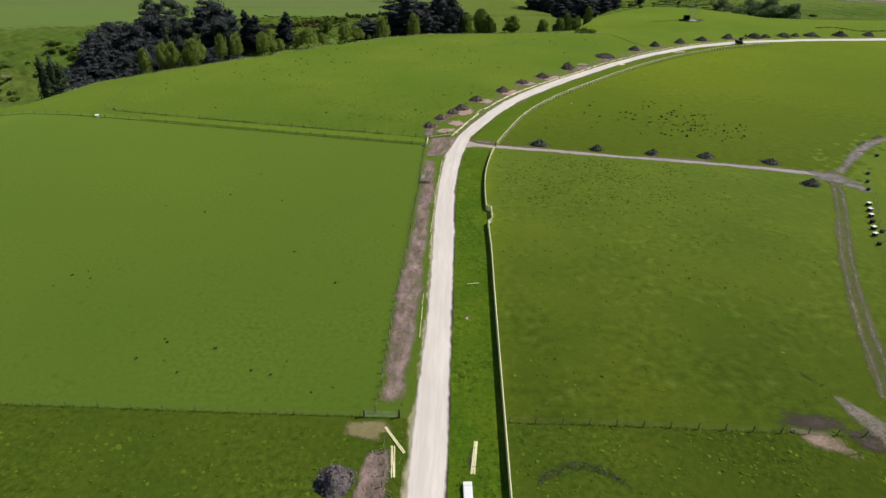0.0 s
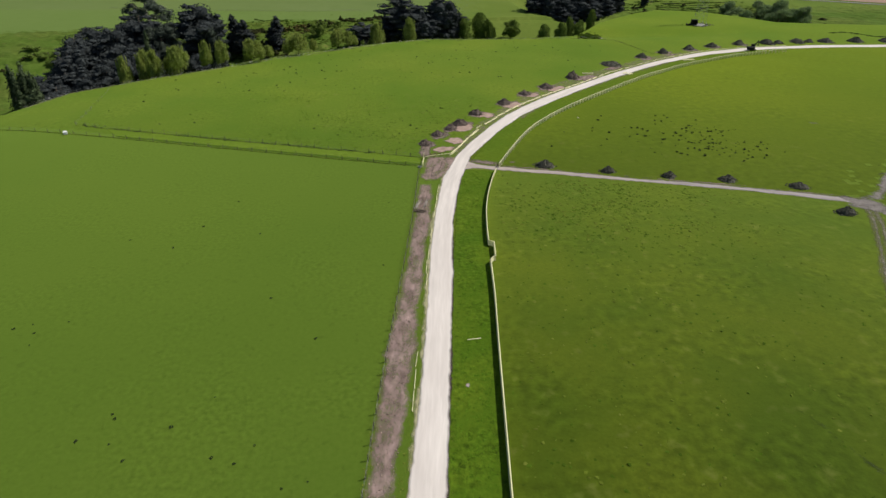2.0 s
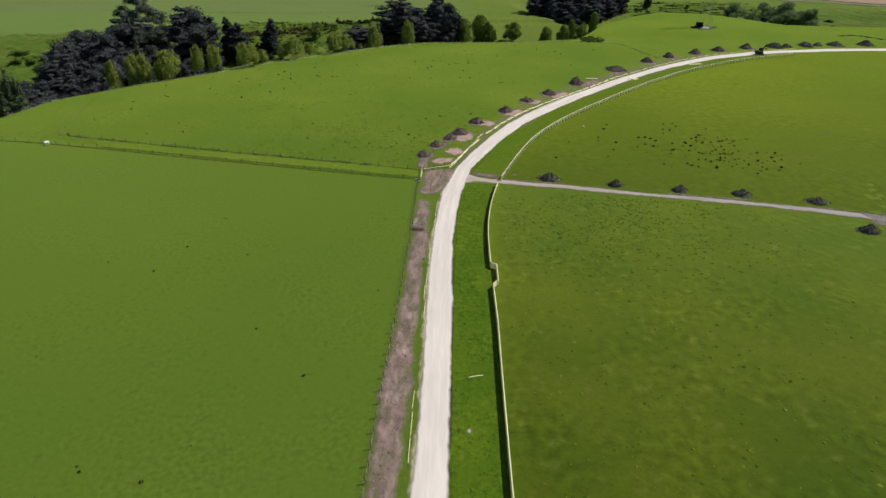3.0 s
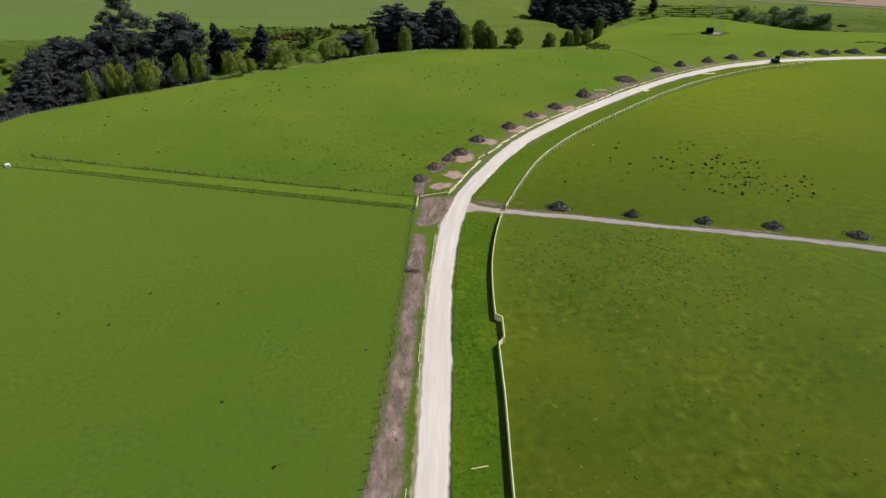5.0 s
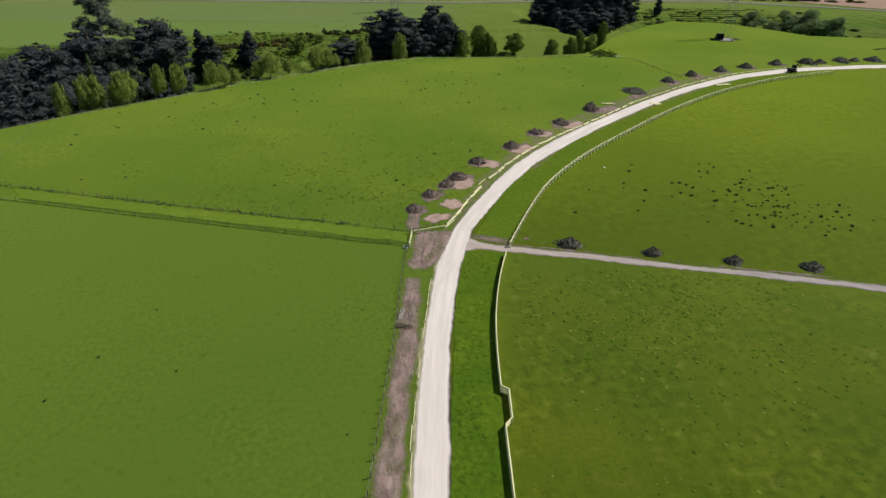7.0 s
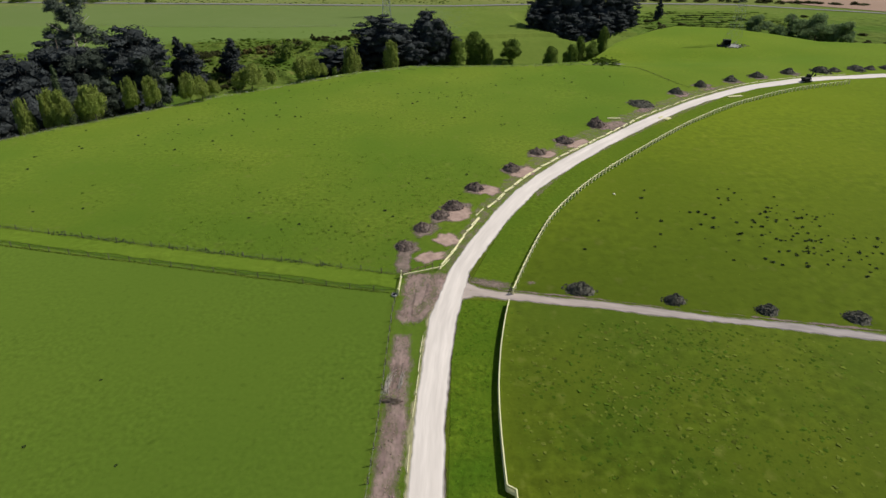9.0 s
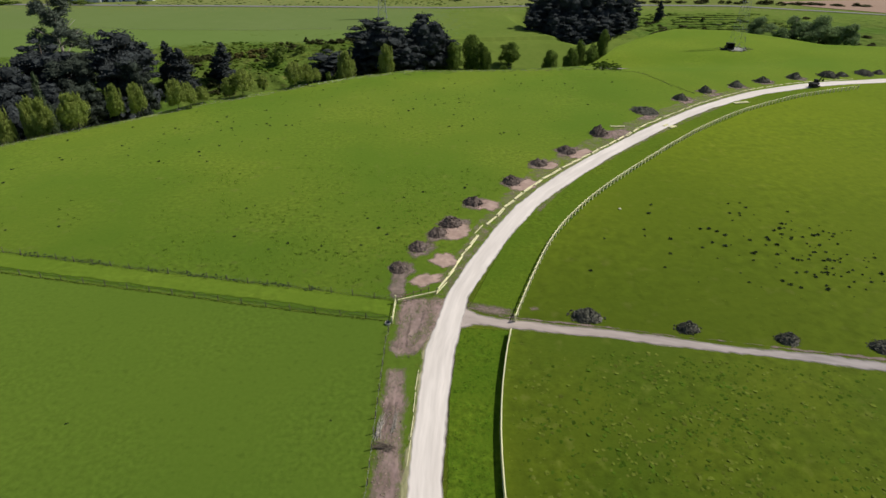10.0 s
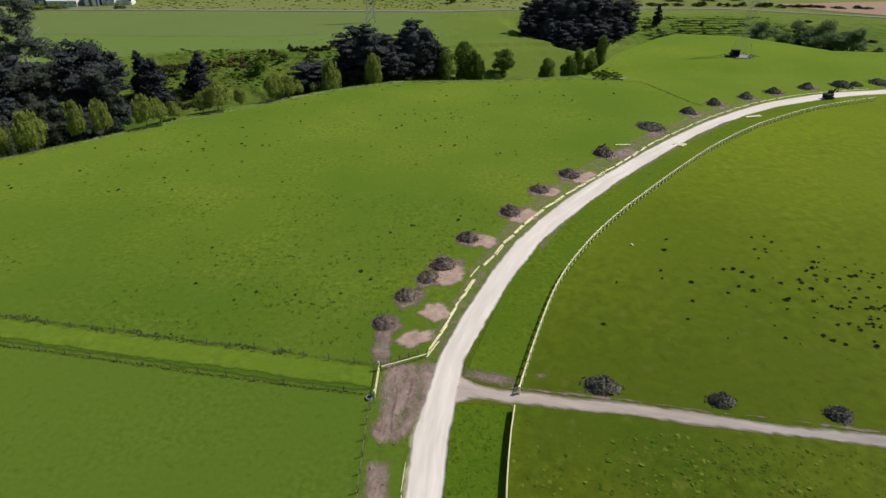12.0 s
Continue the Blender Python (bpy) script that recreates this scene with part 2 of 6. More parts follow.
BLACK = shade("dark_cladding", (0.018, 0.018, 0.020), (0.03, 0.03, 0.032), (0.012, 0.012, 0.012), 0.6, 4.0, rough=0.7, bump=0.1)
RUBBER = shade("dark_rubber", (0.02, 0.02, 0.02), (0.035, 0.033, 0.03), (0.05, 0.042, 0.035), 1.5, 9.0, rough=0.85, bump=0.2)
MACHINE = shade("dark_machine_paint", (0.016, 0.017, 0.020), (0.022, 0.022, 0.026), (0.03, 0.028, 0.026), 1.0, 6.0, rough=0.6, bump=0.05, spec=0.2)
GLASS = shade("dark_tinted_glass", (0.02, 0.024, 0.03), (0.025, 0.03, 0.035), (0.02, 0.02, 0.024), 0.5, 2.0, rough=0.08, bump=0.0, spec=0.6)
CONCRETE = shade("pale_concrete", (0.36, 0.35, 0.33), (0.42, 0.41, 0.39), (0.28, 0.27, 0.25), 0.8, 4.0, bump=0.2)
ROOF = shade("pale_roof_sheet", (0.52, 0.56, 0.62), (0.58, 0.62, 0.67), (0.46, 0.50, 0.56), 0.2, 2.0, rough=0.5, bump=0.05)
SEAL = shade("worn_asphalt", (0.19, 0.185, 0.17), (0.23, 0.225, 0.21), (0.16, 0.155, 0.14), 0.1, 2.0, bump=0.1, rim=2.1)
PYLON = shade("weathered_lattice_steel", (0.30, 0.33, 0.33), (0.35, 0.38, 0.38), (0.25, 0.28, 0.28), 0.3, 3.0, rough=0.7, bump=0.0)
BARK = shade("grey_brown_bark", (0.12, 0.095, 0.07), (0.17, 0.14, 0.11), (0.07, 0.055, 0.042), 0.6, 4.0, bump=0.6, vary=0.2)
PALE_BARK = shade("pale_gum_bark", (0.32, 0.29, 0.25), (0.42, 0.39, 0.34), (0.22, 0.19, 0.16), 0.5, 3.0, bump=0.4)
WEED = shade("dark_weed_leaf", (0.020, 0.036, 0.008), (0.034, 0.055, 0.012), (0.014, 0.022, 0.006), 1.5, 6.0, bump=0.2, vary=0.3)
TUFT_GREEN = shade("lush_tuft", (0.075, 0.165, 0.009), (0.105, 0.195, 0.012), (0.058, 0.135, 0.008), 0.2, 3.0, bump=0.0, island=0.25, spec=0.04)
TUFT_RANK = shade("rank_grass_tuft", (0.125, 0.165, 0.022), (0.185, 0.205, 0.036), (0.085, 0.125, 0.015), 0.2, 3.0, bump=0.0, island=0.25, spec=0.04)
TUFT_DRY = shade("dry_grass_tuft", (0.26, 0.26, 0.12), (0.34, 0.33, 0.18), (0.17, 0.19, 0.07), 0.2, 3.0, bump=0.0, island=0.25, spec=0.04)


def foliage(name, c1, c2, c3, island=0.35, translucent=0.25):
    m = shade(name, c1, c2, c3, 0.12, 0.9, rough=0.85, bump=0.0, spec=0.04, island=island)
    n, ln = m.node_tree.nodes, m.node_tree.links
    bsdf, out = n["Principled BSDF"], n["Material Output"]
    tr, mix = n.new("ShaderNodeBsdfTranslucent"), n.new("ShaderNodeMixShader")
    ln.new(bsdf.inputs["Base Color"].links[0].from_socket, tr.inputs["Color"])
    mix.inputs[0].default_value = translucent
    ln.new(bsdf.outputs[0], mix.inputs[1])
    ln.new(tr.outputs[0], mix.inputs[2])
    ln.new(mix.outputs[0], out.inputs["Surface"])
    return m


LEAF_LIGHT = foliage("young_poplar_leaf", (0.285, 0.345, 0.080), (0.380, 0.430, 0.115), (0.165, 0.225, 0.046), 0.3, 0.4)
LEAF_POP = foliage("poplar_leaf", (0.150, 0.215, 0.045), (0.215, 0.285, 0.062), (0.092, 0.145, 0.028), 0.35, 0.4)
LEAF_DARK = foliage("macrocarpa_leaf", (0.045, 0.051, 0.052), (0.060, 0.068, 0.067), (0.029, 0.035, 0.036), 0.22, 0.03)
LEAF_PINE = foliage("old_pine_needle", (0.052, 0.064, 0.048), (0.074, 0.088, 0.068), (0.031, 0.041, 0.029), 0.4, 0.08)
LEAF_GUM = foliage("grey_gum_leaf", (0.093, 0.115, 0.086), (0.136, 0.160, 0.119), (0.054, 0.072, 0.056), 0.4, 0.15)
LEAF_WILLOW = foliage("willow_leaf", (0.193, 0.272, 0.115), (0.253, 0.332, 0.154), (0.116, 0.168, 0.068), 0.35, 0.45)
LEAF_SPIRE = foliage("grey_poplar_leaf", (0.078, 0.105, 0.052), (0.105, 0.135, 0.070), (0.048, 0.068, 0.032), 0.35, 0.2)
LEAF_RUST = foliage("rusty_dead_gorse", (0.125, 0.102, 0.032), (0.169, 0.151, 0.045), (0.069, 0.063, 0.021), 0.5, 0.1)
LEAF_GORSE = foliage("scrub_leaf", (0.045, 0.058, 0.020), (0.113, 0.095, 0.037), (0.027, 0.038, 0.013), 0.5, 0.1)


# ---- mesh helpers ----
def mesh_of(name, verts, faces, material=None, smooth=False):
    me = bpy.data.meshes.new(name)
    me.from_pydata([tuple(v) for v in verts], [], [tuple(f) for f in faces])
    if material:
        me.materials.append(material)
    if smooth:
        me.polygons.foreach_set("use_smooth", [True] * len(me.polygons))
    me.update()
    return me


def bm_mesh(name, bm, material=None, smooth=False):
    me = bpy.data.meshes.new(name)
    bmesh.ops.recalc_face_normals(bm, faces=bm.faces)
    bm.to_mesh(me)
    bm.free()
    if material:
        me.materials.append(material)
    if smooth:
        me.polygons.foreach_set("use_smooth", [True] * len(me.polygons))
    return me


def part(name, me, parent, m=None, label=""):
    ob = new(name, me)
    ob.parent = parent
    ob.matrix_basis = m or Matrix()
    if label:
        ob["label"] = label
    return ob


def box(bm, size, at=(0, 0, 0), bevel=0.0, turn=None):
    """A bevelled box of that size round the middle at."""
    made = bmesh.ops.create_cube(bm, size=1.0)["verts"]
    m = Matrix.Translation(at) @ (turn or Matrix()) @ Matrix.Diagonal((*size, 1))
    bmesh.ops.transform(bm, matrix=m, verts=made)
    if bevel:
        edges = list({e for v in made for e in v.link_edges})
        bmesh.ops.bevel(bm, geom=edges, offset=bevel, segments=1, affect="EDGES")


def box_mesh(name, size, material, bevel=0.02, at=(0, 0, 0)):
    bm = bmesh.new()
    box(bm, size, at, bevel)
    return bm_mesh(name, bm, material)


def tube(bm, pts, radii, sides=7):
    """A tapered tube through pts."""
    rings = []
    for i, (p, r) in enumerate(zip(pts, radii)):
        a, b = Vector(pts[max(i - 1, 0)]), Vector(pts[min(i + 1, len(pts) - 1)])
        q = (b - a).to_track_quat("Z", "Y")
        rings.append([bm.verts.new(Vector(p) + q @ Vector((r * math.cos(2 * math.pi * k / sides), r * math.sin(2 * math.pi * k / sides), 0))) for k in range(sides)])
    for a, b in zip(rings, rings[1:]):
        for k in range(sides):
            bm.faces.new((a[k], a[(k + 1) % sides], b[(k + 1) % sides], b[k]))
    bm.faces.new(rings[-1])
    bm.faces.new(rings[0][::-1])


def along(path, gap):
    """Points every gap metres of a plan path, with the heading there."""
    p = np.array(path, float)
    seg = np.hypot(*np.diff(p, axis=0).T)
    s = np.concatenate([[0], np.cumsum(seg)])
    n = max(2, int(round(s[-1] / gap)) + 1)
    d = np.linspace(0, s[-1], n)
    xs, ys = np.interp(d, s, p[:, 0]), np.interp(d, s, p[:, 1])
    return list(zip(xs, ys))


def smooth_path(path, gap=2.0):
    """The path rounded at its corners, in even steps."""
    p = np.array(along(path, gap))
    for _ in range(6):
        p[1:-1] = (p[:-2] + 2 * p[1:-1] + p[2:]) / 4
    return [tuple(v) for v in p]


# ---- the lie of the land ----
def step(a, b, v):
    k = np.clip((v - a) / (b - a), 0, 1)
    return k * k * (3 - 2 * k)


def height(x, y):
    x, y = np.asarray(x, float), np.asarray(y, float)
    crest = np.interp(x, [-300, -165, -148, -138, -115, -95, -78, -55, -36, -9, 42, 89, 140], [190, 193, 200, 228, 250, 266, 286, 300, 313, 328, 327, 331, 350])
    bank = np.interp(x, [-300, -170, -110, -70, 0, 60, 140], [350, 375, 398, 400, 412, 425, 430])
    near = -2.6 * step(-70, 8, y - crest) * step(150, -20, x)
    floor = near + (-21 - near) * step(3, 42, y - crest)
    plateau = -7 - 3 * step(400, 540, y)
    d = y - bank
    rise = np.interp(d, [-100, -85, -62, -48, -30, 0, 40], [-21, -19, -13.5, -10.2, -8.6, -7.2, -7.0])
    slope = np.interp(d, [-85, -45, -10, 20, 40], [-21, -17.0, -9.2, -7.3, -7.0])
    rise = rise + (slope - rise) * step(2, 26, x)
    left = np.where(d > -100, np.maximum(rise, np.minimum(floor, rise + 40 * step(-60, -100, d))), floor)
    left = np.where(d > 0, plateau, left)
    brow = np.interp(x, [60, 107, 135, 160, 178, 192, 215, 320], [365, 390, 410, 404, 388, 372, 368, 360])
    dip = -2.2 * np.exp(-((y - 338 - 0.1 * (x - 110)) / 12.0) ** 2) * step(190, 110, x)
    right = 0.2 + dip + (-9.5 - 0.2) * step(-6, 38, y - brow) - 0.5 * step(430, 540, y)
    shoulder = np.interp(y, [300, 335, 367, 388, 410, 440, 500], [66, 70, 86, 105, 122, 128, 110])
    z = left + (right - left) * step(-12, 5, x - shoulder)
    inside = np.minimum(x - np.interp(y, [413, 416, 422, 434, 465, 490, 530], [86, 80, 73, 66, 56, 53, 50]), np.interp(y, [413, 423, 440, 465, 480, 530], [87, 99, 114, 126, 130, 128]) - x)
    z = z - 10.0 * step(0, 15, inside) * step(412, 418, y) * step(520, 488, y)      # the ravine of the far conifers
    swell = np.sin(x * 0.31 + 1.9 * np.sin(y * 0.11)) * np.sin(y * 0.37 + 1.4 * np.sin(x * 0.09)) + 0.7 * np.sin(x * 0.85 + 1.3 * np.sin(y * 0.3)) * np.sin(y * 0.8 + 1.1 * np.sin(x * 0.25))
    z = z + 0.75 * swell * step(8, 30, y - crest) * step(6, -14, y - bank) * step(50, 10, x)      # hummocks on the gully bank
    z = z + 0.7 * np.sin(y * 0.74 + 1.2 * np.sin(x * 0.06)) * step(140, 160, x) * step(250, 225, x) * step(444, 454, y) * step(522, 510, y)      # terraces behind the knoll
    far = step(230, 290, y)
    wave = 0.22 * np.sin(x * 0.043 + 1.3) * np.sin(y * 0.051) + 0.06 * np.sin(x * 0.13 + y * 0.17)
    return z + wave * far * step(600, 420, y)


def ground_z(x, y):
    return float(height(x, y))


ROAD_L = [(-9.0, -160), (-4.6, 20), (-4.3, 44.7), (-3.5, 61.6), (-2.9, 74.2), (-2.3, 90.4), (-1.9, 112.2), (-1.4, 130), (-0.3, 142), (0.7, 153), (4.2, 166.9), (8.5, 177.6), (14.8, 191.0), (21.3, 202.6), (26.7, 210.2), (35.0, 220.6), (44.0, 230.5), (54.0, 240.6), (65.3, 251.6), (77.4, 262.7), (90.3, 273.7), (103.4, 283.1), (117.2, 291.3), (130.0, 297.2), (142.7, 301.6), (154.6, 304.8), (175, 308.6), (226, 312.5), (330, 318)]
ROAD_R = [(-4.4, -160), (0.0, 20), (0.4, 44.7), (1.0, 61.6), (1.3, 74.2), (1.8, 90.5), (2.4, 112.3), (2.7, 130), (3.8, 142), (4.9, 152), (8.0, 166.8), (12.4, 176.7), (18.0, 188.2), (25.6, 201.2), (31.4, 209.0), (39.8, 219.0), (49.0, 229.2), (59.0, 239.5), (71.0, 251.2), (82.6, 262.0), (94.6, 272.0), (107.0, 280.6), (120.0, 287.8), (132.6, 293.0), (145.0, 297.2), (157.0, 300.2), (176, 304.0), (226, 307.8), (330, 313)]
TRACK_T = [(3.8, 168.0), (6.8, 164.8), (9.2, 162.6), (12.5, 161.4), (21.9, 159.6), (31.2, 158.0), (44.1, 155.1), (62.2, 151.4), (80, 147.5), (95, 143.6), (101.5, 141.2)]
TRACK_B = [(3.2, 155.2), (5.8, 157.4), (8.8, 158.6), (13.7, 157.7), (21.3, 156.5), (30.2, 155.0), (42.9, 152.3), (60.9, 148.7), (80, 144.2), (95, 139.8), (101.5, 136.6)]
LANE_UP = [(-4.5, 165.9), (-14.2, 168.1), (-28.6, 171.1), (-46.5, 174.9), (-67.8, 179.6), (-102, 187.4), (-112.6, 191)]
LANE_LO = [(-5.0, 160.2), (-13.3, 161.8), (-30.7, 165.4), (-53.2, 170.4), (-63.8, 172.6), (-96.1, 180.0), (-111.9, 183.2), (-147.6, 190.5), (-230, 207)]


def ground_zones(cx, cy):
    """The index of the grass that grows at each place."""
    road_x = np.interp(cy, [p[1] for p in ROAD_L], [p[0] + 2 for p in ROAD_L])
    lane_y = np.interp(-cx, [-p[0] for p in LANE_LO], [p[1] + 3 for p in LANE_LO])
    track_y = np.interp(cx, [p[0] for p in TRACK_T] + [104, 112, 122, 134, 150, 200], [p[1] - 1.5 for p in TRACK_T] + [142, 152, 161, 168, 174, 190])
    crest = np.interp(cx, [-300, -165, -148, -138, -115, -95, -78, -55, -36, -9, 42, 89, 118], [190, 193, 200, 228, 250, 266, 286, 300, 313, 328, 327, 331, 335])
    bank = np.interp(cx, [-300, -170, -110, -70, 0, 60, 118], [350, 380, 404, 408, 418, 430, 430])
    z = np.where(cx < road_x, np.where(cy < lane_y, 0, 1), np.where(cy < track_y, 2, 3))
    z = np.where((cy < 57), 4, z)
    z = np.where((cy > 309) & (cx > 60), 1, z)
    shoulder = np.interp(cy, [300, 335, 367, 388, 410, 440, 500], [66, 70, 86, 105, 122, 128, 110])
    brow = np.interp(cx, [60, 107, 135, 160, 178, 192, 215, 320], [365, 390, 410, 404, 388, 372, 368, 360])
    z = np.where((cx < shoulder - 4) & (cy > crest + 3), 5, z)
    z = np.where((cx < shoulder - 4) & (cy > bank), 6, z)
    z = np.where((cx > 8) & (cx < shoulder) & (cy > 376), 8, z)
    z = np.where((cx > np.interp(cy, [418, 430, 445, 460, 475, 490, 505, 520, 540], [8, 40, 54, 57, 53, 47, 38, 26, 6])) & (cx < shoulder) & (cy > bank), 8, z)
    z = np.where((cx >= shoulder - 4) & (cy > brow + 8), 5, z)
    z = np.where((cx >= 60) & (cy > 486), 8, z)
    z = np.where(cy > 542, 7, z)
    return z


def build_ground():
    xs = np.concatenate([np.linspace(-3500, -300, 16, endpoint=False), np.arange(-300, -180, 3.0), np.arange(-180, 180, 1.5), np.arange(180, 330, 3.0), np.linspace(330, 3500, 16)])
    ys = np.concatenate([np.linspace(-2500, -20, 10, endpoint=False), np.arange(-20, 40, 3.0), np.arange(40.5, 560, 1.5), np.arange(560, 640, 3.0), np.linspace(640, 4500, 14)])
    gx, gy = np.meshgrid(xs, ys)
    nx = len(xs)
    plan = np.stack([gx.ravel(), gy.ravel()], 1)
    fence_y = np.interp(gx, [-90, -11, 9, 75], [60.2, 57.5, 56.6, 53.4])      # the rows bend to the cross fence
    gy = gy + (fence_y - 57.0) * step(42, 55, gy) * step(75, 60, gy)
    gz = height(gx, gy)
    verts = np.stack([gx.ravel(), gy.ravel(), gz.ravel()], 1)
    i = np.arange(len(ys) - 1)[:, None] * nx + np.arange(nx - 1)[None, :]
    faces = np.stack([i, i + 1, i + nx + 1, i + nx], -1).reshape(-1, 4)
    me = mesh_of("ground", verts.tolist(), faces.tolist(), smooth=True)
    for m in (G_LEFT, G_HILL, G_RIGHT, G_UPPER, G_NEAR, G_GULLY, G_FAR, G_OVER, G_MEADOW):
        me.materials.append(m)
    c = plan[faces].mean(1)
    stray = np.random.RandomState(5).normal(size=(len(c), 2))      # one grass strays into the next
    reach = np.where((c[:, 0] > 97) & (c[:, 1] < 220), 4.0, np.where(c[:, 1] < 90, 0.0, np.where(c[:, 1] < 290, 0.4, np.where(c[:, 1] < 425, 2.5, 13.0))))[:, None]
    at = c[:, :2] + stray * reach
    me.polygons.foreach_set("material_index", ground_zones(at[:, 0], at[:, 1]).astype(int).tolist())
    return tagged(new("ground", me), "green grazed pasture falling into a gully", "ground", kind="structure")


build_ground()


def rimmed(name, verts, faces, rim, material, lane=None):
    me = mesh_of(name, verts, faces, material, smooth=True)
    me.attributes.new("rim", "FLOAT", "POINT").data.foreach_set("value", rim)
    if lane:
        me.attributes.new("lane", "FLOAT_VECTOR", "POINT").data.foreach_set("vector", np.array(lane, float).ravel())
    return me


def ribbon(name, left, right, material, lift=0.05, fade=0.5, gap=1.0, jag=0.15, seed=0, crown=0.0, label="", category="", ends=True):
    """A strip of ground between two edge lines, thinning out over fade metres at its rim."""
    L, R = np.array(along(left, gap)), np.array(along(right, gap))
    n = max(len(L), 8)
    u = np.linspace(0, 1, n)
    L = np.stack([np.interp(u, np.linspace(0, 1, len(L)), L[:, j]) for j in (0, 1)], 1)
    R = np.stack([np.interp(u, np.linspace(0, 1, len(R)), R[:, j]) for j in (0, 1)], 1)
    verts, faces, rim, lane, cols = [], [], [], [], 9
    for i in range(n):
        s = i * gap
        wl = jag * (noise.noise((s * 0.12, seed, 0.3)) + 0.7 * noise.noise((s * 0.9, seed, 2.3)))
        wr = jag * (noise.noise((s * 0.12, seed, 7.7)) + 0.7 * noise.noise((s * 0.9, seed, 9.7)))
        a, b = L[i], R[i]
        w = max(np.hypot(*(b - a)), 1e-6)
        way = (b - a) / w
        a, b = a - way * (wl + fade * 0.45), b + way * (wr + fade * 0.45)
        w = np.hypot(*(b - a))
        e = min(fade, w * 0.45) / w
        tip = min(i, n - 1 - i) * gap / fade if ends else 1.0
        for f in (0, e * 0.33, e * 0.66, e, 0.5, 1 - e, 1 - e * 0.66, 1 - e * 0.33, 1):
            p = a + (b - a) * f
            verts.append((p[0], p[1], ground_z(p[0], p[1]) + lift + crown * (1 - (2 * f - 1) ** 2)))
            rim.append(min(1.0, min(f, 1 - f) * w / fade, tip))
            lane.append(((f - 0.5) * w, s, seed * 3.7))
    for i in range(n - 1):
        for k in range(cols - 1):
            q = i * cols + k
            faces.append((q, q + 1, q + cols + 1, q + cols))
    return tagged(new(name, rimmed(name, verts, faces, rim, material, lane)), label, category or name, kind="structure")


def patch(name, x, y, rx, ry, material, turn=0.0, lift=0.05, seed=0, label="", category="soil", fade=0.8):
    """An uneven patch of another ground."""
    verts, faces, rim, sides, rings = [], [], [], 28, 6
    ca, sa = math.cos(radians(turn)), math.sin(radians(turn))
    verts.append((x, y, ground_z(x, y) + lift))
    rim.append(1.0)
    for r in range(1, rings + 1):
        for k in range(sides):
            a = 2 * math.pi * k / sides
            w = 1.12 + 0.5 * noise.noise((math.cos(a) * 1.7, math.sin(a) * 1.7, seed)) + 0.2 * noise.noise((math.cos(a) * 5, math.sin(a) * 5, seed))
            px, py = rx * w * r / rings * math.cos(a), ry * w * r / rings * math.sin(a)
            qx, qy = x + px * ca - py * sa, y + px * sa + py * ca
            verts.append((qx, qy, ground_z(qx, qy) + lift))
            rim.append(min(1.0, (1 - r / rings) * min(rx, ry) / fade))
    for k in range(sides):
        faces.append((0, 1 + k, 1 + (k + 1) % sides))
        for r in range(rings - 1):
            a, b = 1 + r * sides, 1 + (r + 1) * sides
            faces.append((a + k, b + k, b + (k + 1) % sides, a + (k + 1) % sides))
    return tagged(new(name, rimmed(name, verts, faces, rim, material)), label, category, kind="structure")


# ---- roads, tracks and verges ----
ribbon("verge", [(-4.0, -160), (0.3, 20.5), (0.9, 61.6), (2.0, 90.5), (2.6, 112.3), (4.0, 143.2), (5.5, 158.9)], [(3.6, -160), (7.95, 20.5), (8.7, 60.5), (9.4, 88.8), (9.9, 112), (10, 125), (10.6, 137.2), (11.7, 144.9), (14.1, 158.0)], G_VERGE, 0.03, 0.9, 0.7, 0.05, 3, label="lush green grass verge between road and rail fence", category="verge")
ribbon("verge", [(7.9, 163.6), (12.4, 175), (16.8, 186), (28.3, 206), (51.8, 234), (67.5, 249), (101, 278.5), (126, 290.6), (145, 297)], [(15.2, 160.2), (19.9, 171.7), (25.9, 185.7), (37.7, 203.7), (55.8, 224.1), (79.5, 248), (106.5, 270.2), (133.3, 285.4), (147, 291)], G_BEND, 0.03, 0.9, 0.7, 0.05, 4, label="green grass verge inside the road bend", category="verge")
ribbon("road_shoulder", [(p[0] - 0.75, p[1] + 0.1) for p in ROAD_L[:11]], [(p[0] + 0.6, p[1]) for p in ROAD_L[:11]], GRAVEL_EDGE, 0.045, 0.9, 0.6, 0.6, 5, label="dry grass and loose gravel beside the road", category="road edge")
ribbon("road_edge", [(p[0] - 0.3, p[1]) for p in ROAD_R[:11]], [(p[0] + 0.35, p[1]) for p in ROAD_R[:11]], DARK_SOIL, 0.042, 0.5, 0.6, 0.25, 15, label="thin dark edge of the gravel road", category="road edge")
ribbon("road", ROAD_L, ROAD_R, GRAVEL, 0.08, 1.2, 0.5, 0.22, 1, 0.05, label="pale limestone gravel farm road curving away", category="road")
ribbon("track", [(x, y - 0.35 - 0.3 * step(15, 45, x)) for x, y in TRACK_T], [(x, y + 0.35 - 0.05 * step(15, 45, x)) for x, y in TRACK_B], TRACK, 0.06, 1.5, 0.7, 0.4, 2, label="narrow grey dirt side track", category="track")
# soil-coloured line that paints the shadow of the track's small bank
ribbon("track_lip", [(x, y + 0.25) for x, y in TRACK_T[3:]], [(x, y - 0.1) for x, y in TRACK_T[3:]], SPILT, 0.065, 0.5, 0.5, 0.5, 33, label="dark line painted for the shade along the track lip", category="track edge")
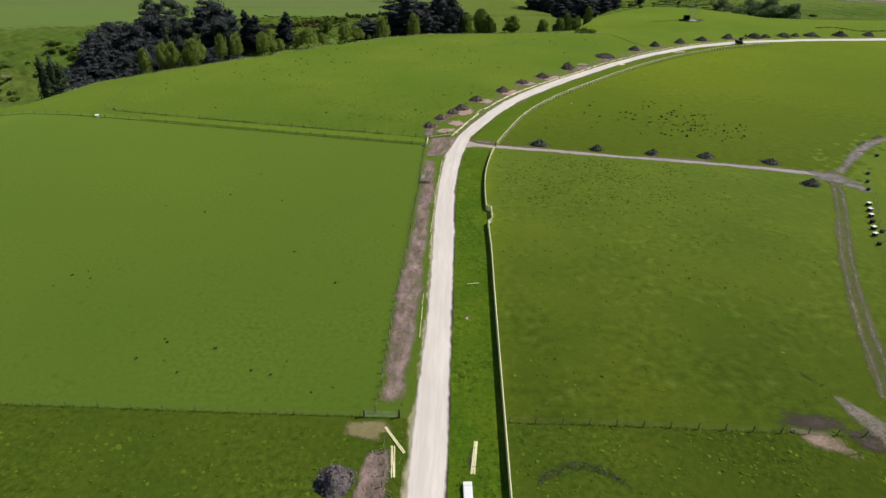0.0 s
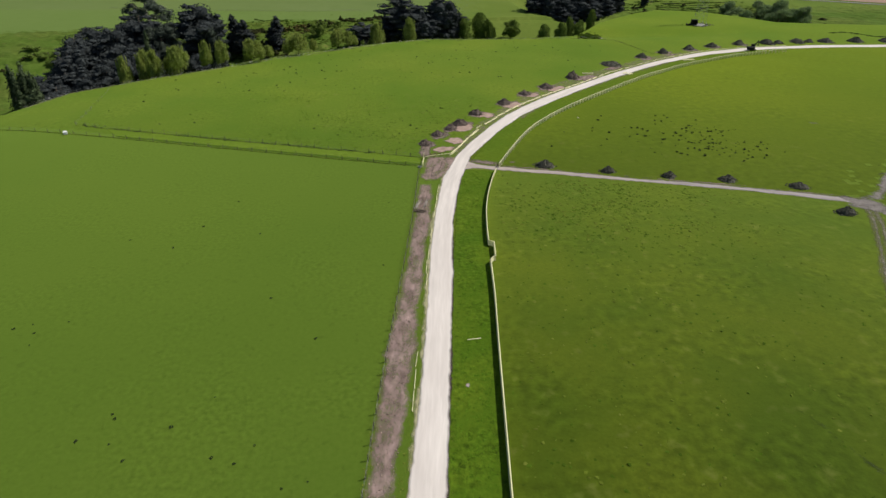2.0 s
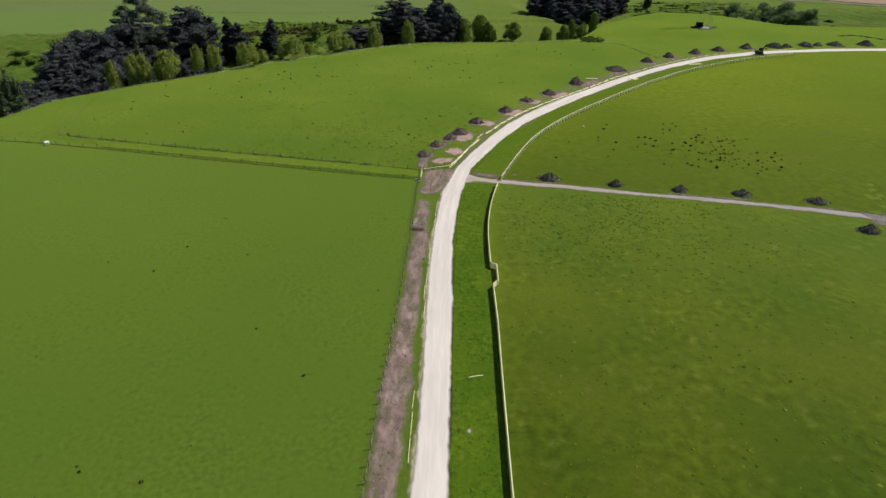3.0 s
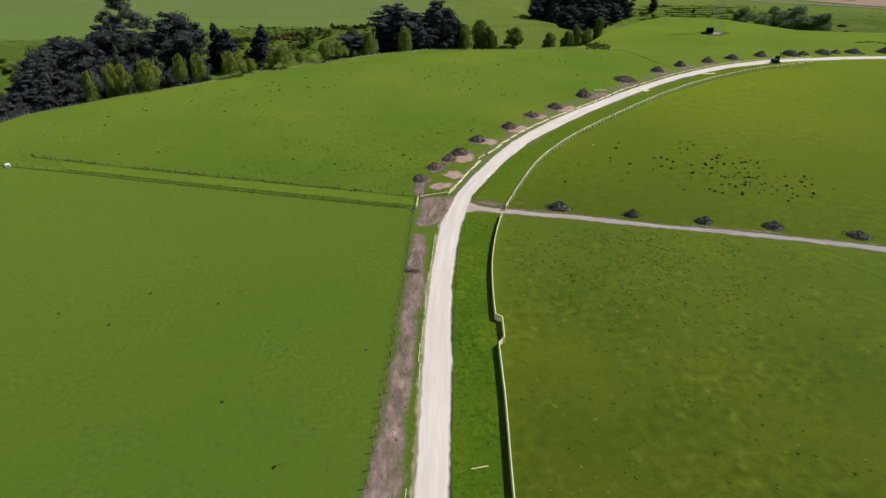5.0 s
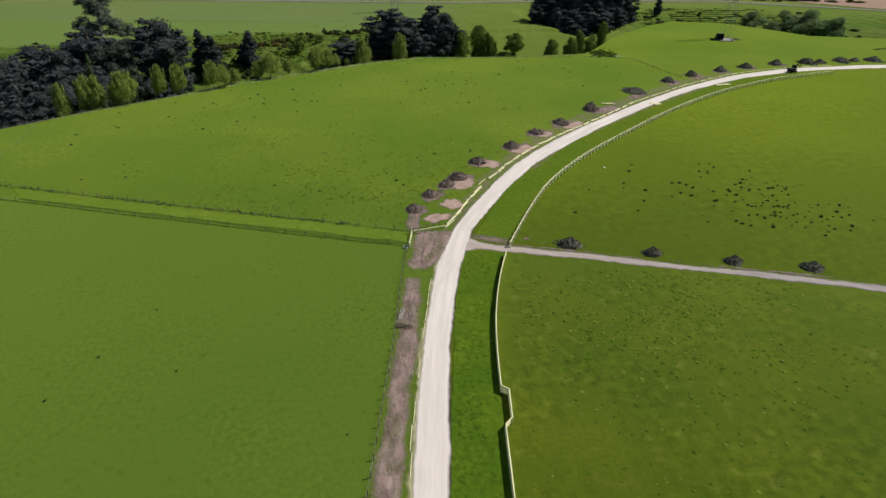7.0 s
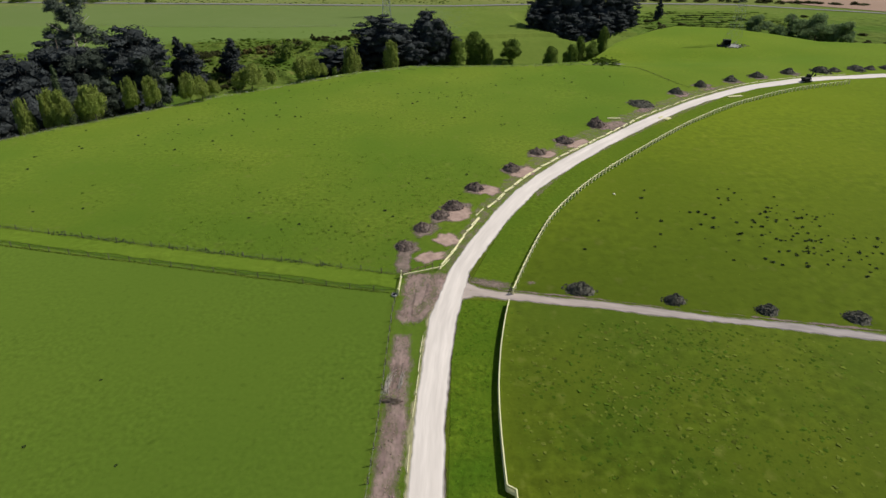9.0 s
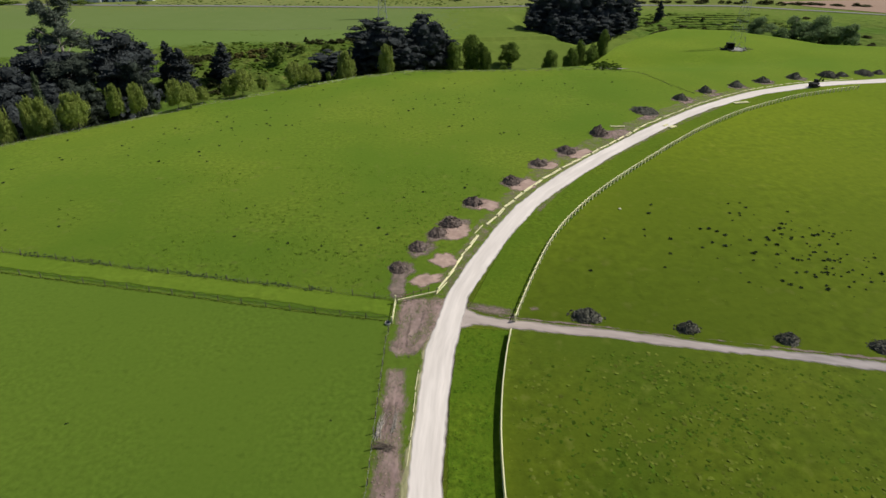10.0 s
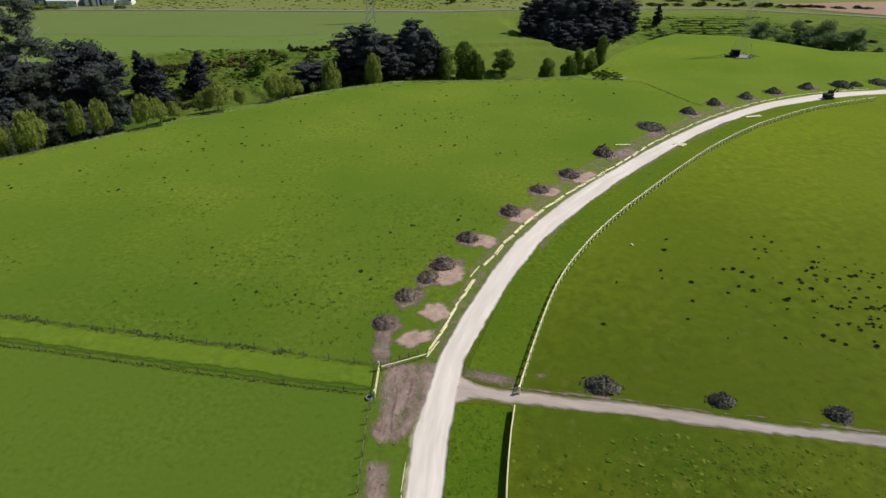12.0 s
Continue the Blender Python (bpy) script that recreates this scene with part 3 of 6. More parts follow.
ribbon("far_road", [(-500, 552), (-211, 546), (-93, 543), (16, 540), (120, 556), (230, 552), (318, 516), (420, 470)], [(-500, 547), (-211, 541), (-93, 538), (16, 535), (120, 551), (230, 547), (318, 511), (418, 465)], SEAL, 0.3, 1.0, 4, 0.1, 6, label="distant sealed country road", category="road")
ribbon("ploughed_field", [(272, 570), (292, 573), (320, 578), (344, 581), (368, 584), (460, 592)], [(275, 562), (287, 547), (306, 534), (326, 520), (380, 497), (470, 460)], PLOUGH, 0.3, 4, 6, 0.1, 6, label="distant brown ploughed field", category="field")
ribbon("lane", LANE_UP[:6], [(-5.0, 161.6)] + [(x, y + 1.4) for x, y in LANE_LO[1:6]], G_LANE, 0.03, 1.2, 0.7, 0.4, 8, label="pale green mown lane between two fences", category="lane")
ribbon("fence_line_grass", [(x, y + 1.1) for x, y in LANE_UP[:6]], [(x, y - 0.1) for x, y in LANE_UP[:6]], DRAIN, 0.05, 0.9, 0.7, 0.5, 19, label="dark rank grass under the upper lane fence", category="grass")
# lush bank grass, darkened for the shade on the swale's slope
ribbon("lane_bank", [(x, y + 1.8) for x, y in LANE_LO[:6]], [(x, y + 0.5) for x, y in LANE_LO[:6]], BANK, 0.045, 1.2, 1.0, 0.5, 18, label="dark lush grass bank along the lane, slope shade in its colour", category="bank")
# ---- bare ground ----
ribbon("bare_strip", [(-9.1, 59.3), (-9.0, 67.4), (-8.9, 74.1), (-8.4, 90.3), (-6.9, 112.1), (-6.2, 126), (-5.9, 143.8), (-5.5, 150.0)], [(-5.2, 59.4), (-4.8, 67.5), (-4.2, 74.1), (-3.5, 90.4), (-3.0, 112.2), (-2.1, 126.1), (-1.6, 142.9), (-2.2, 150.2)], SOIL, 0.07, 1.9, 0.7, 0.4, 11, label="long strip of bare turned soil beside the road", category="soil")
ribbon("bare_strip", [(-4.6, 150.8), (-4.8, 153), (-4.9, 160.2), (-4.4, 165.6), (-4.0, 168)], [(-1.6, 150.6), (0.4, 152.6), (3.6, 158.0), (5.0, 163.4), (4.6, 168.2)], SOIL, 0.07, 2.0, 0.7, 0.9, 12, label="bare trampled soil at the fence corner", category="soil")
ribbon("trodden_trail", [(-5.4, 166), (-5.9, 171), (-5.6, 176)], [(-3.2, 166), (-2.8, 171), (-2.4, 176)], SPILT, 0.05, 1.2, 0.6, 0.8, 13, label="trodden dark soil leading to an earth heap", category="soil")
ribbon("scuffed_strip", [(1.2, 166.5), (5.0, 178.5), (9.2, 190), (14.6, 200.5), (20.2, 211.5), (29.6, 225.5), (44.5, 241.8), (61.0, 257.6), (96.0, 287.4), (122.5, 299)], [(p[0] + 0.5, p[1] - 0.3) for p in ROAD_L[10:] if p[0] < 120], SOIL_THIN, 0.045, 1.6, 0.7, 0.9, 14, label="thin scuffed soil along the road edge", category="soil")
ribbon("scuffed_strip", [(p[0] - 0.3, p[1]) for p in ROAD_R if 20 < p[0] < 108], [(24.0, 195.4), (30.4, 206), (39.2, 218.4), (54, 233), (69.5, 248), (102.6, 277)], SOIL_THIN, 0.045, 1.6, 0.7, 0.9, 15, label="thin scuffed soil along the road edge", category="soil")
for k, (x, y, rx, ry, a) in enumerate([(4.0, 179.3, 2.5, 2.4, 40), (0.4, 172.3, 3.0, 2.2, 30), (7.0, 190.2, 3.6, 2.6, 50), (14.6, 202.6, 3.0, 2.4, 45), (24.4, 213.2, 3.8, 2.4, 45), (32.6, 225.0, 3.2, 2.0, 45),
                                       (42.5, 233.0, 4.2, 2.2, 45), (57.0, 248.5, 6.0, 3.0, 40), (71.5, 264.0, 6.0, 2.4, 40), (90.5, 280.0, 5.0, 1.6, 35), (103, 288.0, 5.0, 1.6, 30)]):
    patch("bare_patch", x, y, rx * 1.2, ry * 1.15, SCRAPE if k < 7 else SOIL, a, 0.055, k + 3, "scraped bare soil beside an earth heap", fade=1.3)
for k, (x0, x1) in enumerate(((-3.9, -3.6), (-2.6, -1.7), (-1.2, 0.4))):
    ribbon("wheel_mark", [(x0, 151.5), (x0 + 0.15, 156), (x1, 163.5)], [(x0 + 0.3, 151.5), (x0 + 0.5, 156), (x1 + 0.35, 163.5)], WHEEL_MARK, 0.09, 0.5, 0.5, 0.3, 91 + k, label="faint dark wheel mark in bare soil", category="soil")
patch("bare_patch", 11.5, 163.2, 7.0, 2.0, SPILT, -15, 0.04, 31, "trampled soil at the track mouth", fade=1.5)
patch("bare_patch", 19.0, 163.4, 2.6, 1.3, SOIL, -10, 0.045, 37, "trampled soil outside the rail fence", fade=1.5)
ribbon("bare_strip", [(-9.5, 51.9), (-10.2, 50.2), (-10.6, 48.0), (-10.8, 44.8), (-11.0, 38)], [(-6.4, 52.8), (-6.2, 50.2), (-6.2, 48.3), (-6.8, 44.8), (-7.2, 38)], SOIL, 0.05, 1.2, 0.5, 0.3, 41, label="bare soil scraped for a new fence", category="soil")
patch("mud_patch", -10.1, 55.2, 3.3, 2.1, shade("ochre_mud", (0.20, 0.17, 0.075), (0.24, 0.205, 0.10), (0.14, 0.13, 0.05), 0.6, 3, bump=0.4, rim=2.1), 0, 0.05, 43, "ochre muddy puddle patch by the gate", fade=1.5)
# scraped soil whose dark colour also carries the rails' shadow
patch("bare_patch", 3.7, 50.2, 0.75, 2.7, DARK_SOIL, -4, 0.05, 45, "scraped soil beside stacked rails, their shadow in its colour")
patch("mud_patch", 50.8, 57.0, 7.2, 2.9, DARK_SOIL, -3, 0.05, 47, "dark trampled mud along the wire fence", fade=2.2)
patch("mud_patch", 57.0, 53.6, 4.6, 3.0, DARK_SOIL, -25, 0.05, 48, "dark trampled mud along the wire fence", fade=2.2)
patch("bare_patch", 51.0, 53.4, 5.6, 2.7, shade("pink_clay", (0.36, 0.26, 0.20), (0.42, 0.31, 0.24), (0.27, 0.20, 0.15), 0.6, 3, bump=0.4, rim=0.95), -28, 0.06, 49, "pale pinkish clay scrape", fade=1.8)
ribbon("muddy_path", [(56.0, 63.0), (56.6, 59.3), (57.4, 56.1), (58.0, 51.0), (59, 44)], [(57.4, 62.4), (60.2, 58.6), (62.4, 55.5), (63.0, 51), (64, 44)], PATH_MUD, 0.05, 1.4, 0.7, 0.4, 51, label="muddy path through a gateway", category="path")
RUT_A = [(98.6, 138.0), (97.5, 134.5), (95.2, 128.8), (89.7, 118.4), (80.6, 101.2), (74.2, 87.4), (69.2, 76.1), (66.4, 68.0), (63.5, 61.0)]
RUT_B = [(100.1, 138.0), (99.0, 134.5), (96.7, 128.8), (91.6, 118.4), (82.3, 101.2), (76.0, 87.4), (71.4, 76.5), (68.4, 68.4), (66.0, 61.0)]
ribbon("worn_band", [(x - 1.0, y + 0.4) for x, y in RUT_A], [(x + 0.9, y - 0.4) for x, y in RUT_B], WORN, 0.045, 1.2, 0.7, 0.5, 52, label="thin trodden grass round the wheel ruts", category="track")
for k, line in enumerate((RUT_A, RUT_B)):
    ribbon("wheel_rut", [(x - 0.42, y + 0.15) for x, y in line], [(x + 0.42, y - 0.15) for x, y in line], RUT, 0.055, 0.6, 0.7, 0.2, 53 + k, label="worn grey wheel rut in the grass", category="track")
patch("track_junction", 99.8, 138.6, 6.8, 4.4, MUD_TRACK, -40, 0.065, 57, "trampled grey dirt where tracks meet", "track", fade=2.0)
ribbon("track", [(100.5, 142), (106.0, 146.6), (111.2, 152.4), (117.4, 159.2), (125, 165.6), (133, 169.6), (150, 176)], [(103.0, 140), (108.0, 145.0), (113.2, 150.2), (119.6, 157.0), (127, 162.8), (134.5, 166.4), (151, 172.6)], MUD_TRACK, 0.055, 1.9, 0.7, 0.9, 59, label="rutted dirt track curving away", category="track")
ribbon("track", [(101.5, 138.0), (103.8, 135.6), (106, 130.2)], [(99.5, 135.0), (101.8, 131.6), (103.6, 128.6)], MUD_TRACK, 0.05, 1.5, 0.7, 0.4, 60, label="dirt track end", category="track")
for k, (x, y, rx, ry) in enumerate([(122, 163.5, 4.5, 1.5), (130, 168.5, 5.0, 1.6), (139, 171, 6.0, 2.0), (114, 156.5, 2.4, 1.1), (117, 162, 3.0, 0.8), (127, 160.5, 3.0, 0.8)]):
    patch("mud_patch", x, y, rx, ry, DARK_SOIL, 33, 0.062, 61 + k, "dark churned mud on the track", fade=1.6)
patch("gravel_pad", 143, 361.0, 4.6, 4.2, GREY_GRAVEL, 0, 0.12, 63, "pale gravel pad round the pylon foot", "gravel")
patch("bare_patch", 80, 331.5, 6, 1.6, TRACK, 3, 0.08, 64, "grey stony ditch end below the poplars", fade=1.2)


# ---- earth heaps ----
def scatter_mesh(name, tv, tf, mats, material, smooth=False):
    """One mesh of a small template laid at many 4 x 4 places."""
    tv, tf, mats = np.array(tv, float), np.array(tf, int), np.array(mats, float)
    v = np.einsum("nij,vj->nvi", mats[:, :3, :3], tv) + mats[:, None, :3, 3]
    f = tf[None] + (np.arange(len(mats)) * len(tv))[:, None, None]
    return mesh_of(name, v.reshape(-1, 3).tolist(), f.reshape(-1, tf.shape[1]).tolist(), material, smooth)


def ico(level=1):
    bm = bmesh.new()
    bmesh.ops.create_icosphere(bm, subdivisions=level, radius=1.0)
    v, f = [tuple(q.co) for q in bm.verts], [tuple(q.index for q in p.verts) for p in bm.faces]
    bm.free()
    return v, f


ICO_V, ICO_F = ico(1)
lump_rng = random.Random(8)
LUMP_V = [tuple(c * lump_rng.uniform(0.55, 1.25) for c in v) for v in ICO_V]


def place(p, s, rng, tilt=3.2):
    e = Euler((rng.uniform(-tilt, tilt), rng.uniform(-tilt, tilt), rng.uniform(0, 6.3)))
    return np.array(Matrix.LocRotScale(p, e, s))


def heap_meshes(seed, r, h, clods, size):
    rng = random.Random(seed)
    sides, rings = 22, 6
    verts, faces = [(0, 0, h)], []

    def top(px, py):
        d = math.hypot(px, py) / r
        lump = noise.noise((px * 1.1, py * 1.1, seed)) * 0.6 + noise.noise((px * 2.3, py * 2.3, seed + 5)) * 0.35
        return max(0.0, (1 - d ** 1.5)) * h * (1 + lump) if d < 1 else 0.0

    for k in range(1, rings + 1):
        for s in range(sides):
            a = 2 * math.pi * s / sides
            w = r * k / rings * (1 + 0.5 * noise.noise((math.cos(a) * 1.6, math.sin(a) * 1.6, seed)))
            px, py = w * math.cos(a), w * math.sin(a)
            verts.append((px, py, top(px, py) if k < rings else -0.1))
    for s in range(sides):
        faces.append((0, 1 + s, 1 + (s + 1) % sides))
        for k in range(rings - 1):
            a, b = 1 + k * sides, 1 + (k + 1) * sides
            faces.append((a + s, b + s, b + (s + 1) % sides, a + (s + 1) % sides))
    body = mesh_of("mound", verts, faces, CLOD if seed < 3 else GREY_CLOD if seed == 6 else SOD, smooth=True)
    mats = []
    for _ in range(clods):
        a, d = rng.uniform(0, 6.283), r * rng.choice((1.0, 1.0, 1.0, 1.25)) * math.sqrt(rng.random())
        px, py = d * math.cos(a), d * math.sin(a)
        s = size * rng.choice((0.4, 0.6, 0.8, 1.0, 1.3, 1.9))
        mats.append(place((px, py, top(px, py) + s * 0.05), (s * rng.uniform(0.8, 1.5), s * rng.uniform(0.35, 0.9), s * rng.uniform(0.25, 0.7)), rng))
    return body, scatter_mesh("loose_soil", LUMP_V, ICO_F, mats, CLOD if seed < 3 else GREY_CLOD if seed == 6 else SOD)


HEAPS = [heap_meshes(k, 2.0, 1.35, 620, 0.125) for k in range(3)] + [heap_meshes(k, 2.0, 1.5, 720, 0.125) for k in (3, 4, 5)] + [heap_meshes(6, 2.0, 1.5, 1300, 0.10)]
heap_rng = random.Random(4)


def earth_heap(x, y, sx, sy, sz, turn, label, group, kind=None):
    body, clods = HEAPS[heap_rng.randrange(3) + (3 if "track" in group else 0) if kind is None else kind]
    e = tagged(new("earth_heap"), label, "earth heap", group)
    e.matrix_basis = Matrix.LocRotScale((x, y, ground_z(x, y)), Euler((0, 0, radians(turn))), (sx, sy, sz))
    part("mound", body, e)
    tagged(part("loose_soil", clods, e), kind="stuff")
    return e


for x, y, s, sz in [(-4.5, 176.4, 0.95, 0.9), (-1.0, 184.0, 1.0, 0.9), (3.0, 189.6, 1.0, 0.9), (5.9, 193.8, 1.15, 1.1), (11.3, 203.8, 1.05, 1.1), (21.6, 215.4, 1.2, 1.1), (30.0, 226.4, 1.1, 0.95), (39.2, 235.2, 1.3, 1.1),
                    (51.6, 249.0, 1.35, 1.7), (72.0, 269.6, 2.1, 1.0), (88.8, 283.6, 1.5, 1.2), (101.3, 292.6, 1.5, 1.15), (115.4, 299.0, 1.6, 1.15), (128.2, 305.0, 1.6, 1.15), (143.4, 310.2, 1.7, 1.2)]:
    patch("spilt_soil", x + 0.7, y - 0.5, 4.0 * min(s, 1.2), 3.2 * min(s, 1.2), SPILT, 40, 0.04, int(x) + 140, "crumbled soil spilt round an earth heap", fade=1.5)
    earth_heap(x, y, s * (0.92 if x > 85 else 1.12), s * (0.78 if x > 85 else 0.95), sz * (1.0 if x > 85 else 0.92), heap_rng.uniform(0, 360), "dark heap of dug earth and sods on the grass", "earth heaps along the road", heap_rng.randrange(3, 6) if x > 60 else None)
for x, y, s, sz in [(158.4, 313.0, 1.9, 1.15), (164.5, 314.0, 1.3, 0.8), (175, 316.4, 2.0, 0.9), (181, 317, 1.3, 0.7), (189.5, 317.4, 1.9, 1.0), (205, 318.6, 1.9, 1.1), (220, 319, 1.7, 0.9), (236, 320, 1.8, 1.0)]:
    earth_heap(x, y, s, s * 0.8, sz * 1.15, heap_rng.uniform(0, 360), "dark heap of dug earth beyond the road bend", "earth heaps along the road", heap_rng.randrange(3, 6))
for x, y, s, sz in [(27.5, 161.0, 1.5, 1.15), (43.4, 157.6, 1.1, 1.05), (58.4, 154.6, 1.1, 1.0), (72.4, 152.2, 1.3, 1.0), (88.4, 148.4, 1.4, 0.85), (92.1, 134.6, 1.3, 1.1)]:
    earth_heap(x, y, s * 0.86, s * 0.66, sz * 0.85, heap_rng.uniform(-15, 15), "dark heap of dug earth beside the dirt track", "earth heaps along the track")
earth_heap(-13.1, 46.9, 1.2, 1.15, 1.4, 20, "large grey heap of lumpy earth near the gate", "earth heaps along the road", 6)


def clod_run(name, spots, material, label, category="clods"):
    """Loose clods on the ground, many in one mesh. spots: x, y, size."""
    rng = random.Random(len(spots))
    mats = [place((x, y, ground_z(x, y) + 0.06 + s * 0.2), (s, s * rng.uniform(0.6, 1), s * rng.uniform(0.35, 0.7)), rng) for x, y, s in spots]
    return tagged(new(name, scatter_mesh(name, LUMP_V, ICO_F, mats, material)), label, category, kind="stuff")


rng = random.Random(12)
spots = []
for y in np.arange(59.5, 148, 0.11):
    lo = np.interp(y, [59, 74, 90, 112, 126, 148], [-8.6, -8.4, -7.9, -6.4, -5.8, -5.2])
    hi = np.interp(y, [59, 74, 90, 112, 126, 148], [-5.7, -4.7, -3.9, -3.4, -2.5, -2.6])
    if noise.noise((y * 0.35, 0, 2)) > -0.25:
        spots.append((rng.uniform(lo, hi), y, rng.choice((0.05, 0.07, 0.1, 0.16))))
for _ in range(420):
    y = rng.uniform(151, 168)
    if noise.noise((y * 0.6, 3, 2)) > 0.0:
        spots.append((rng.uniform(-4.6, np.interp(y, [151, 160, 168], [-1.8, 1.2, 2.4])), y, rng.choice((0.05, 0.08, 0.14))))
for _ in range(160):
    spots.append((rng.uniform(-9.4, -6), rng.uniform(43, 52), rng.choice((0.07, 0.1, 0.15))))
clod_run("loose_clods", spots, DRY_CLOD, "loose dry clods on the bare strip")
spots = []
for k in range(900):
    a = rng.random()
    w = rng.gauss(0, 0.5)
    spots.append((12.0 + 10.9 * a + w * math.cos(a * 3.0) * 0.4, 47.2 + 2.7 * math.sin(a * 3.0) - 0.8 * a + w, rng.choice((0.03, 0.05, 0.07, 0.10))))
clod_run("upturned_sods", spots, SOD, "curved line of grey upturned sods in grass")
# added dark clods in place of the stakes' shadows
clod_run("fence_diggings", [(rng.gauss(x, 0.28), rng.gauss(y, 0.28), rng.choice((0.05, 0.08, 0.11))) for x, y in [(-8.6, 51.5), (-8.4, 49.6), (-8.3, 47.9), (-8.2, 46.2), (-8.0, 44.6), (-8.8, 53.6)] for _ in range(6)], SOD, "dark clods put where the stakes' shadows fall")


# ---- fences ----
RAIL_ME = box_mesh("rail", (1, 0.05, 0.13), TIMBER, 0.008)
CAP_ME = box_mesh("cap_rail", (1, 0.15, 0.05), TIMBER, 0.008)
POST_ME = box_mesh("post", (0.14, 0.14, 1.3), TIMBER, 0.012, (0, 0, 0.58))


def bar(a, b, dz=0.0):
    """The pose that lays a one-metre bar from a to b."""
    a, b = Vector(a), Vector(b)
    d = b - a
    q = d.to_track_quat("X", "Z")
    return Matrix.LocRotScale((a + b) / 2 + Vector((0, 0, dz)), q, (d.length, 1, 1))


# the fifth rail and the deep boards are added to thicken the shadow
def rail_fence(paths, gap, label, heights=(0.16, 0.38, 0.60, 0.82, 1.04), rail=box_mesh("rail", (1, 0.05, 0.17), TIMBER, 0.008), cap=CAP_ME, post=POST_ME, side=0.1):
    x0, y0 = paths[0][0]
    e = tagged(new("rail_fence"), label, "fence", "pale rail fences")
    e.location = (x0, y0, ground_z(x0, y0))
    k = 0
    for path in paths:
        pts = along(path, gap)
        for i, (x, y) in enumerate(pts):
            j = rng.uniform(-0.03, 0.03)
            a = math.atan2(pts[min(i + 1, len(pts) - 1)][1] - pts[max(i - 1, 0)][1], pts[min(i + 1, len(pts) - 1)][0] - pts[max(i - 1, 0)][0])
            part("post", post, e, Matrix.LocRotScale((x - x0, y - y0, ground_z(x, y) - e.location.z + j), Euler((rng.gauss(0, 0.012), rng.gauss(0, 0.012), a)), None))
        for i in range(0, len(pts) - 1, 2):
            p, q = pts[i], pts[min(i + 2, len(pts) - 1)]
            w = Vector((p[1] - q[1], q[0] - p[0], 0)).normalized() * side
            for z in heights:
                A = Vector((p[0] - x0, p[1] - y0, ground_z(*p) - e.location.z + z + rng.uniform(-0.015, 0.015))) + w
                B = Vector((q[0] - x0, q[1] - y0, ground_z(*q) - e.location.z + z + rng.uniform(-0.015, 0.015))) + w
                part("rail", rail, e, bar(A, B))
            A = Vector((p[0] - x0, p[1] - y0, ground_z(*p) - e.location.z + 1.255))
            B = Vector((q[0] - x0, q[1] - y0, ground_z(*q) - e.location.z + 1.255))
            part("cap_rail", cap, e, bar(A, B))
    return e


rail_fence([[(7.0, -20), (7.9, 22), (8.3, 43.9), (8.7, 60.5), (9.0, 72.9), (9.4, 88.8), (9.8, 101.4), (9.85, 112.7)], [(9.85, 112.7), (10.85, 113.9)], [(10.85, 113.9), (10.95, 119.1)], [(10.95, 119.1), (9.9, 119.8)],
            smooth_path([(9.9, 119.8), (9.9, 122.9), (10.1, 130.4), (10.6, 137.2), (11.7, 144.9), (13.2, 152.4), (14.3, 156.6)], 1.0)], 2.1, "pale new timber post and rail fence beside the verge")
FAR_FENCE = smooth_path([(15.4, 159.9), (16.9, 164.0), (19.9, 171.7), (22.3, 177.5), (25.9, 185.7), (30.0, 192.8), (37.7, 203.7), (45.8, 213.3), (55.8, 224.1), (66.9, 235.5), (79.5, 248.0), (93.0, 260.0), (106.5, 270.2), (119.7, 278.2), (133.3, 285.2), (146, 290.2), (158, 294)], 2.0)
rail_fence([FAR_FENCE], 1.9, "pale new timber rail fence curving with the road", (0.55, 0.98), box_mesh("rail", (1, 0.05, 0.1), TIMBER, 0.006), box_mesh("cap_rail", (1, 0.2, 0.045), TIMBER, 0.006), box_mesh("post", (0.3, 0.3, 1.5), TIMBER, 0.015, (0, 0, 0.68)), side=0.14)

ROUND_ME = {}


def wire_fence(path, gap, label, tall=1.2, fat=0.075):
    x0, y0 = path[0]
    z0 = ground_z(x0, y0)
    e = tagged(new("wire_fence"), label, "fence", "post and wire fences")
    e.location = (x0, y0, z0)
    if (tall, fat) not in ROUND_ME:
        bm = bmesh.new()
        tube(bm, [(0, 0, -0.1), (0, 0, tall * 0.6), (0, 0, tall)], [fat, fat * 0.97, fat * 0.85], 8)
        ROUND_ME[tall, fat] = bm_mesh("post", bm, POST)
    pts = along(path, gap)
    for x, y in pts:
        part("post", ROUND_ME[tall, fat], e, Matrix.LocRotScale((x - x0, y - y0, ground_z(x, y) - z0 + rng.uniform(-0.08, 0.05)), Euler((rng.gauss(0, 0.04), rng.gauss(0, 0.04), rng.uniform(0, 6))), None))
    for z in (0.25, 0.5, 0.75, 1.05):
        bm = bmesh.new()
        tube(bm, [(x - x0, y - y0, ground_z(x, y) - z0 + z) for x, y in pts], [0.006] * len(pts), 4)
        part("wire", bm_mesh("wire", bm, WIRE), e)
    return e


LEFT_FENCE = [(-9.3, 58.3), (-9.0, 61.5), (-8.9, 67.4), (-8.6, 77.0), (-8.0, 90.4), (-7.0, 112.1), (-6.2, 130), (-5.9, 144.7), (-5.6, 156), (-5.0, 160.2)]
CROSS_L = [(-11.2, 57.5), (-30.1, 58.1), (-46.2, 58.8), (-62.4, 59.3), (-90, 60.3)]
CROSS_R = [(9.2, 56.6), (19.6, 56.3), (30.6, 55.9), (41.5, 55.3), (52.3, 54.8), (59.5, 54.4), (75, 53.4)]
